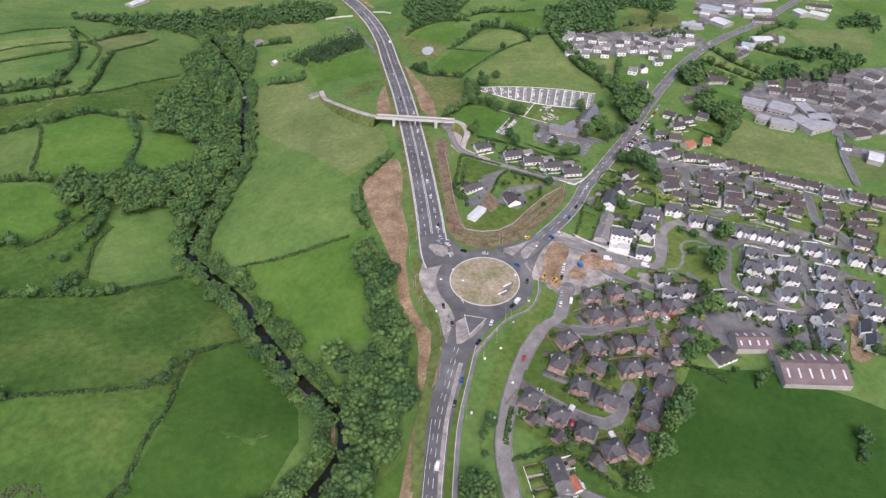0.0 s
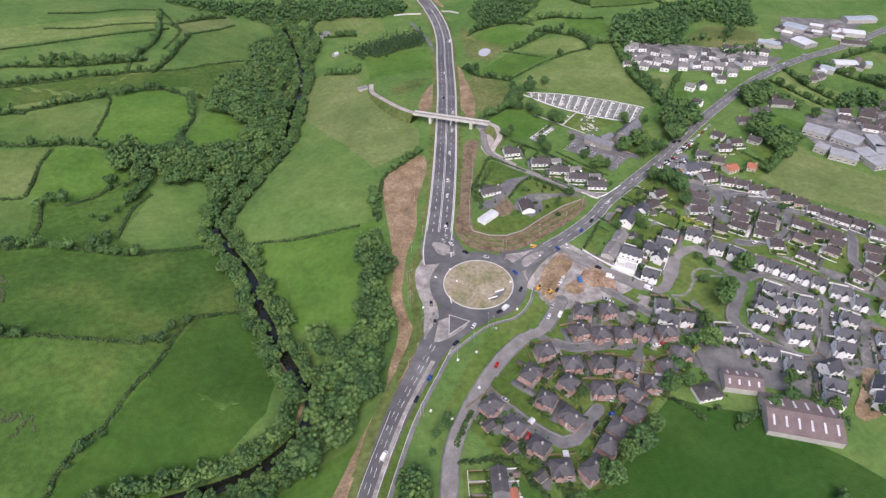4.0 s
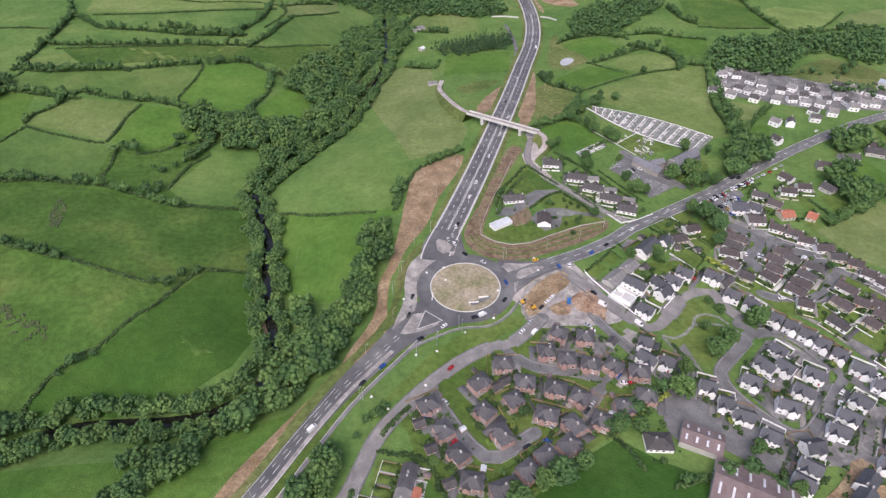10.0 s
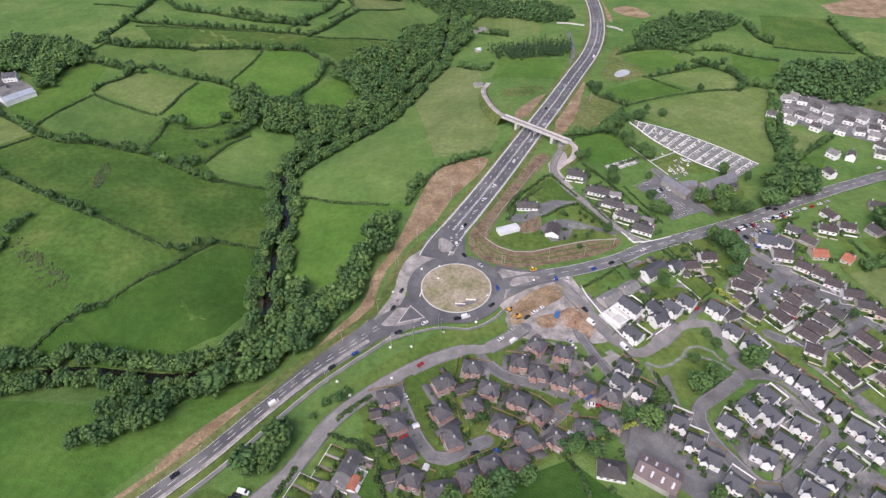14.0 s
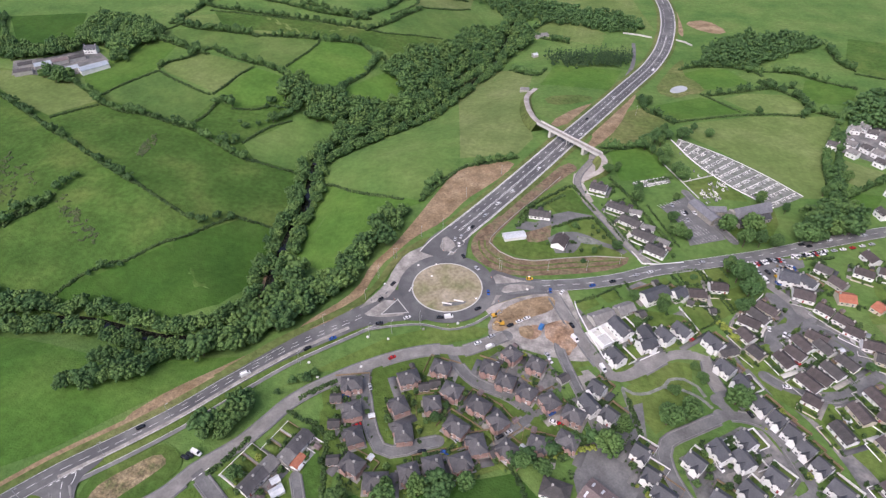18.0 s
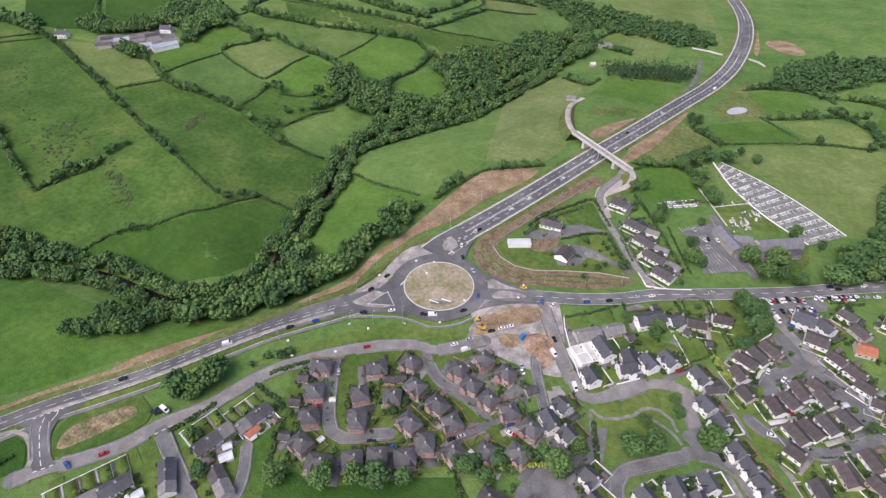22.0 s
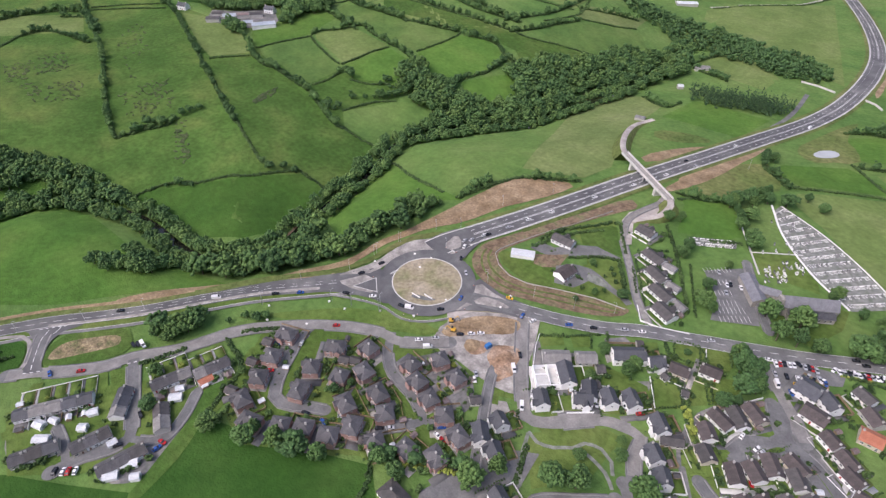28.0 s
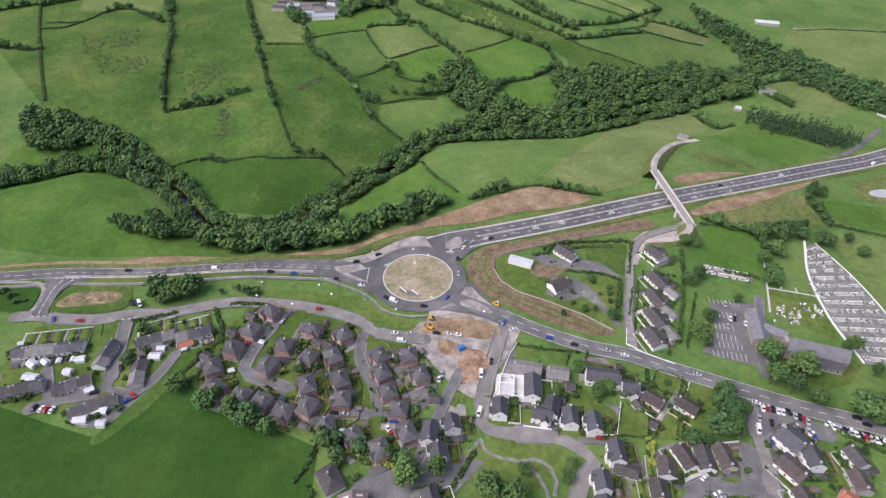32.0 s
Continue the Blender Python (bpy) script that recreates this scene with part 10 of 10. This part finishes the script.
hedge(3.0, 3.0, (159.5, 11), (163.7, 4.7), (167.1, -0.7), mat=PRIVET, label="tall bright yellow-green conifer hedge")
hedge(2.0, 2.4, (70.5, -99.9), (81.7, -93.4), (93.9, -87.1), mat=PRIVET, label="long golden clipped hedge")
hedge(1.6, 2.0, (215.8, 83.8), (220.4, 85.3), (229.2, 89.3), mat=PRIVET, label="golden clipped hedge beside the car park")
tree("sycamore", 170.5, 59.6, 12, 780)
tree("sycamore", 176.6, 52.4, 14, 800)
tree("sycamore", 181.2, 47.5, 13, 815)
tree("sycamore", 178.5, 39.0, 13, 785)
tree("sycamore", 178.2, 29.2, 8, 760)
tree("sycamore", 172.6, 24.7, 7, 720)
tree("sycamore", 181.0, 57.9, 11, 830)
ribbon("driveway", [(66, 72), (74, 73.8), (81, 71.9), (91, 67.2), (100.5, 65), (106.5, 61.5)], 2.2, -2.2, 0.345, TARMAC_OLD, "curving tarmac drive to the bungalow", "driveway")
drape("tarmac_yard", [(55, 64.5), (62, 73), (71, 75.5), (78, 66), (75.5, 58), (73.2, 53.3), (62, 50)], TARMAC_OLD, 0.35, "tarmac yard round the white bungalow", "driveway", 4, 0, True)
drape("turning_circle", [(74, 69.5), (78, 73), (84, 71.5), (91, 67.6), (85, 65), (77, 64.5)], CHIPPINGS, 0.36, "pale gravel turning area before the bungalow", "driveway", 4, 1, True)
drape("plot_earth", [(38.5, 66), (48, 73), (56, 80), (56.8, 64.1), (49, 58), (42.6, 57.3)], SOIL_RED, 0.33, "bare brown strip beside the cabin", "bare earth", 4, 0, True)
low_wall(0, 0, 0, [(56.5, 143), (43, 112.5), (30.8, 88), (22.4, 68.2), (17.9, 56), (17.8, 50.1), (26.1, 42), (37, 37.6), (49.7, 38.6), (67.9, 46.2), (88.2, 53.3), (106, 56.2)], RENDER_GREY, "grey fence line round the plot", 0.9, 0.18)
for _k in (0.35, 0.68):
    ribbon("slope_terrace", [(17.8 - 10.5 * _k, 53 - 4 * _k), (19 - 9 * _k, 47.5 - 8 * _k), (26.5 - 8 * _k, 41.5 - 13 * _k), (37 - 0.5 * _k, 37.5 - 15 * _k), (50 + 3 * _k, 38.5 - 12 * _k), (68 + 3 * _k, 46.5 - 14 * _k), (88.5 + 5 * _k, 53.5 - 13 * _k), (104, 56.5 - 8 * _k)], 0.7, -0.7, 0.3, G_ROUGH, "grassed terrace line along the cut slope", "verge")
drape("upper_garden", [(48, 107.5), (64, 126.5), (67.5, 127), (75, 114), (84, 100.6), (72, 97.5), (58, 95)], G_MID, 0.3, "square green lawn behind the grey bungalow", "garden", 4, 0, True)
drape("tarmac_yard", [(33, 79), (45, 80), (56, 92.5), (66, 99), (84, 98), (83.5, 95.2), (72, 91), (58, 79), (44, 70), (32.5, 69.5)], TARMAC_OLD, 0.32, "tarmac drive and dark yard round the grey bungalow", "driveway", 4, 0, True)
hedge(2.6, 2.2, (33.3, 81), (36, 95), (47.3, 110), (62.4, 128.5), (68, 133), label="tall green garden hedge")
hedge(2.0, 1.8, (57.3, 77.2), (66, 84), (74, 90.7), (84.5, 95.2), label="clipped green garden hedge")
hedge(2.0, 1.8, (68, 131), (75.2, 119), (84, 104.5), label="clipped green garden hedge")
hedge(3.0, 2.4, (86, 91.8), (91.4, 83.5), (98.6, 71.5), (102.6, 64.5), label="tall bushy hedge beside the lane")
MORE_SHRUBS.extend([(36, 91, 4.5), (39, 87, 4.0), (37, 83, 3.5), (40.5, 98, 4.2), (75, 80, 2.6), (84, 75, 2.2), (84, 83, 3.2), (88, 79, 3.4), (92, 74, 3.2), (78, 56, 3.0)])
low_wall(0, 0, 0, [(77.4, 7.5), (80.2, -1.1), (88.3, -17.5), (96.5, -32.5)], RENDER, "long white rendered boundary wall", 1.2, 0.3)
low_wall(0, 0, 0, [(110.4, 63.7), (117.1, 53.5), (127.5, 55.1), (142.7, 61.1)], RENDER, "long white rendered boundary wall", 1.0, 0.3)
ribbon("farm_track", [(-67.3, 722.7), (-28.3, 764.7), (18.8, 807.6), (35.1, 828.6), (61.2, 893.1)], 2.5, -2.5, 0.4, GRAVEL, "pale gravel farm track across the plain", "track")
hedge(2.0, 2.2, *[(-63, 722.7), (-24, 764.7), (23, 807.6), (39.5, 828.6), (65.5, 893.1)], label="hedge beside the far farm track")
rushes(150, (-507.6, -37.9), (-497.2, 20.4), (-453.4, 5.9), (-460.6, -20.4), (-465, -50.1))
rushes(40, (-492.1, 68.5), (-520.8, 116.6), (-418.4, 70.5), (-383.3, 24.8))
rushes(40, (-377.6, 6.6), (-370.2, 54.2), (-320.1, 23), (-334.8, -8.5))
rushes(60, *[(-270.3, 74.1), (-278.2, 91.3), (-280.1, 113.3), (-272.0, 106.9), (-266.8, 81.9)])
rushes(40, *[(-287.1, 8.7), (-276.3, 12.7), (-233.3, -12.8), (-233.3, -17.9)])
rushes(60, *[(-381.3, 28.5), (-366.0, 53.8), (-318.7, 30.3), (-330.4, -7.9)])
rushes(90, *[(-457.3, -45.7), (-422.0, 0.7), (-389.4, -24.1), (-415.7, -50.3)])
rushes(30, (-294.1, 6.7), (-291.9, 22.5), (-231.6, -15.5), (-247.2, -18.2))
drape("junction_mouth", [(-143.1, -165), (-138.6, -158), (-134.1, -155), (-127.5, -149.5), (-124.5, -148.2), (-126.2, -154), (-128.5, -159.3), (-127.4, -163.5), (-125.2, -168.1), (-119, -173.4), (-112.5, -177.6), (-107.5, -177.8), (-113.6, -185.2), (-117.6, -184.4), (-120.7, -180.6), (-127.7, -175.3), (-135.4, -171.8), (-143.5, -171.4), (-148.5, -174.5)], TARMAC, 0.475, "dark tarmac mouth of the side road", "road", 4, 1, True)
junction_lines = new("junction_markings")
tagged(junction_lines, "white give-way and centre lines painted on the side road", "road markings")
dashes("give_way_line", [(-114.6, -185.6), (-109.4, -179.2)], 0, 0.45, 1.5, 1.5, 0.52, junction_lines)
dashes("give_way_line", [(-139.6, -166.5), (-131, -155.6)], 0, 0.45, 1.5, 1.5, 0.52, junction_lines)
dashes("centre_line", [(-135, -163.5), (-131.5, -168.8), (-126.5, -173), (-118.5, -178.9), (-112.8, -182.6)], 0, 0.3, 3, 1.5, 0.52, junction_lines)
dashes("edge_line", [(-134.1, -156), (-131.4, -159.5), (-130.4, -163.5)], 0, 0.3, 3, 0, 0.52, junction_lines)
dashes("give_way_line", [(-79.5, -148.5), (-74.6, -140)], 0, 0.4, 1.5, 1.5, 0.52, junction_lines)
ribbon("footpath", [(-158, -193), (-150, -183.5), (-146.1, -179), (-141.2, -174.6), (-134.8, -173.9), (-128.7, -176.2), (-120.6, -182.1), (-118.3, -185.6)], 1.1, -1.1, 0.48, PAVING, "pale unmade path curving round the corner", "footpath")
drape("grass_belt", [(-6.2, -185.1), (-7.7, -174.4), (-11.0, -159.5), (-18.2, -144.4), (-28.3, -125.0), (-36.7, -111.9), (-37.5, -118.2), (-33.9, -133.1), (-24.0, -148.7), (-19.6, -162.2), (-13.6, -178.2), (-11.6, -186.6)], G_MID, 0.33, "grassy bank between the terraces and the pasture", "verge", 5, 1, True)
drape("rough_corner", [(-156, -196), (-148.5, -184.5), (-143.5, -179.6), (-138.2, -176.3), (-131.8, -176.6), (-123.9, -181.9), (-120.4, -187), (-124, -192), (-138, -204)], G_DEEP, 0.34, "overgrown green corner beside the side road", "rough ground", 4, 1, True)
MORE_SHRUBS.extend([(-130 - 2.6 * k + (k % 3) * 1.7, -184.5 - 1.5 * (k % 4) - 0.8 * k, 2.2 + 0.5 * (k % 3)) for k in range(12)])
hedge(1.5, 1.2, (134.3, 45.8), (144.1, 32.7), (152.4, 24), (160.3, 14.3), label="clipped green garden hedge")
hedge(1.5, 1.2, (150, 56.2), (155.1, 44.7), (161.3, 32.9), (167.9, 21.2), label="clipped green garden hedge")
hedge(1.5, 1.2, (138.8, 48.2), (143.2, 40.9), (149, 41.1), (154.5, 43.8), label="clipped green garden hedge")
hedge(1.5, 1.2, (165.6, 60.9), (169.1, 52.8), label="clipped green garden hedge")
hedge(1.5, 1.2, (77.7, 6.5), (87.8, 15.6), label="clipped green garden hedge")
hedge(1.5, 1.2, (91.2, 17.7), (99.5, 24.6), label="clipped green garden hedge")
hedge(1.5, 1.2, (100.4, 25.2), (104.5, 16.7), label="clipped green garden hedge")
hedge(1.5, 1.2, (126.2, 31.5), (130.6, 34.6), (133.6, 39.2), label="clipped green garden hedge")
hedge(1.5, 1.2, (147.2, 1.7), (152.5, 6), (157.4, 11), label="clipped green garden hedge")
low_wall(0, 0, 0, [(137.6, 18.6), (147.4, 1.5)], RENDER, "white rendered garden wall", 1.2, 0.3)
low_wall(0, 0, 0, [(114.9, -28.8), (125.2, -20)], RENDER, "white rendered garden wall", 1.2, 0.3)
low_wall(0, 0, 0, [(138.6, -9.2), (145.4, -1.3), (147.6, 1.7)], RENDER, "white rendered garden wall", 1.2, 0.3)
low_wall(0, 0, 0, [(154.1, 55.7), (157.8, 44.9)], RENDER, "white rendered garden wall", 1.2, 0.3)
low_wall(0, 0, 0, [(175.2, 25.3), (180.3, 31.7), (187.7, 42.3)], RENDER, "white rendered garden wall", 1.2, 0.3)
for _q in ((101, 110.3, 15, -19), (109.5, 95, 15, -27), (118, 81.1, 15, -24), (125.5, 67.1, 13.4, -24), (85.8, 132.8, 12.5, -12)):
    plot(_q[0], _q[1], _q[2], 8.5, _q[3], "brown")
hedge(1.4, 1.2, (91.6, 104), (98.2, 93), (106.1, 79.9), (113.8, 66.9), label="clipped green garden hedge")
hedge(2.2, 2.0, (93.6, 150.9), (109.8, 125.8), (122.9, 102.2), (136, 76.3), label="tall green garden hedge")
for _a, _b in (((93, 120), (112, 118)), ((98, 103), (116, 101)), ((107, 87.5), (124, 88)), ((113.5, 74), (131, 73))):
    hedge(1.5, 1.3, _a, _b, label="clipped green garden hedge")
low_wall(0, 0, 0, [(101.1, 520.1), (119.3, 518.6), (136, 512.8)], CONCRETE, "pale concrete bridge parapet", 1.6, 0.8, "parapet", "bridge_parapet")
low_wall(0, 0, 0, [(164.5, 511.3), (174.3, 505.5), (182, 494.1)], CONCRETE, "pale concrete bridge parapet", 1.6, 0.8, "parapet", "bridge_parapet")
ribbon("access_track", [(114, 489), (114.5, 448), (112.3, 410.6), (105.8, 372.2)], 2.2, -2.2, 0.3, TARMAC_OLD, "grey access track beside the trees", "road")
drape("field", [(-669.2, 241.7), (-582.4, 272.7), (-539.4, 225.6), (-513.4, 192.1), (-543.5, 180.9), (-591.8, 178.8)], G_DEEP, 0.3, "dark green meadow behind the farm", "field", 10, 0, True)
drape("field", [(-572.8, 276.3), (-496.4, 306.6), (-460.5, 244.5), (-480.2, 220.7), (-508.0, 216.2)], G_LUSH, 0.3, "deep green meadow behind the farm", "field", 10, 0, True)
drape("field", [(384.7, 165.9), (412.1, 178), (429, 113.2), (377.2, 103.6)], G_OLIVE, 0, "mown olive-green playing field", "field", 8, 0, False)
drape("rough_verge", [(-19.6, 41.4), (-26, 34.2), (-33.1, 26), (-37, 10.7), (-38.8, -5.4), (-45.1, -24.4), (-53.9, -36.3), (-67.6, -53.3), (-68.5, -46.9), (-50.2, -23.7), (-43.2, -4.7), (-42.3, 10.2), (-36.9, 27.7), (-23.4, 47.4)], G_ROUGH, 0.372, "rough yellowed verge outside the roundabout", "verge", 4, 1, True)
ribbon("footpath", [(-37.4, -45.8), (-21.9, -38.4), (-5.9, -32.9), (10.2, -32.7), (22.1, -25.8), (31.8, -14.1)], 0.75, -0.75, 0.58, FOOTWAY, "grey footpath curving round the roundabout", "footpath")
ribbon("path_edging", [(-37.4, -45.8), (-21.9, -38.4), (-5.9, -32.9), (10.2, -32.7), (22.1, -25.8), (31.8, -14.1)], 0.95, 0.75, 0.62, CONCRETE, "pale concrete path edging", "edging")
shed(5.5, 308.7, 9, 6, 10, RENDER_GREY, ROOF_GREY, 2.8, 1.2, "small grey shed at the end of the access track", "shed")
drape("rough_plot", [(-114.3, -176.7), (-122.2, -170.3), (-124.6, -164), (-124.4, -158), (-121.4, -152.9), (-113.1, -145.2), (-104.3, -135), (-93.8, -136.8), (-87.5, -143), (-90.5, -152), (-97.6, -161.8), (-105, -170.8), (-110.5, -175.6)], G_MID, 0.35, "green rim of an overgrown plot beside the side road", "rough ground", 4, 1, True)
drape("dry_plot", [(-116.1, -172.8), (-119.8, -166.1), (-117.8, -158.5), (-110.1, -149.1), (-102.2, -140), (-95.3, -143.2), (-97.2, -148.4), (-103.5, -158.5), (-109.5, -168.4), (-113.2, -172.6)], DRY_SCRUB, 0.42, "dry brown scrub in the middle of an overgrown plot", "rough ground", 3, 1, True)

_g = random.Random(5)
_lines = [(w / 2 + 2.2, curve_points(p, 4.0)) for w, p in STREETS]
for _x, _y, _r in list(HOUSE_SPOTS):
    if not (-120 < _x < 280 and -210 < _y < 140):
        continue
    for _ in range(7):
        _a, _d = _g.uniform(0, 6.283), _r * _g.uniform(0.95, 1.7) + 1.2
        _px, _py, _h = _x + _d * math.cos(_a), _y + _d * math.sin(_a), _g.choice((1.2, 1.6, 2.0, 2.6, 3.6))
        if all(math.hypot(_px - q[0], _py - q[1]) > q[2] + 0.8 for q in HOUSE_SPOTS) and all(min((_px - q.x) ** 2 + (_py - q.y) ** 2 for q in ln) > (w + 1.5) ** 2 for w, ln in _lines) and seg_dist(_px, _py, MAIN)[0] > 9:
            MORE_SHRUBS.append((_px, _py, _h))
if MORE_SHRUBS:
    _g = np.random.default_rng(77)
    _c, _r = [], []
    for _x, _y, _h in MORE_SHRUBS:
        for _ in range(14):
            _a, _d = _g.uniform(0, 6.283), _g.uniform(0.1, 0.42) * _h
            _c.append((_x + _d * math.cos(_a), _y + _d * math.sin(_a), ground_z(_x, _y) + _h * _g.uniform(0.2, 0.75)))
            _r.append(_h * _g.uniform(0.16, 0.27))
    _v, _f = clumps(_c, _r, 21)
    tagged(link_mesh("garden_shrubbery", _v, _f, HEDGE_LEAF, smooth=True), "scattered green garden shrubs among the houses", "shrubbery", kind="stuff")
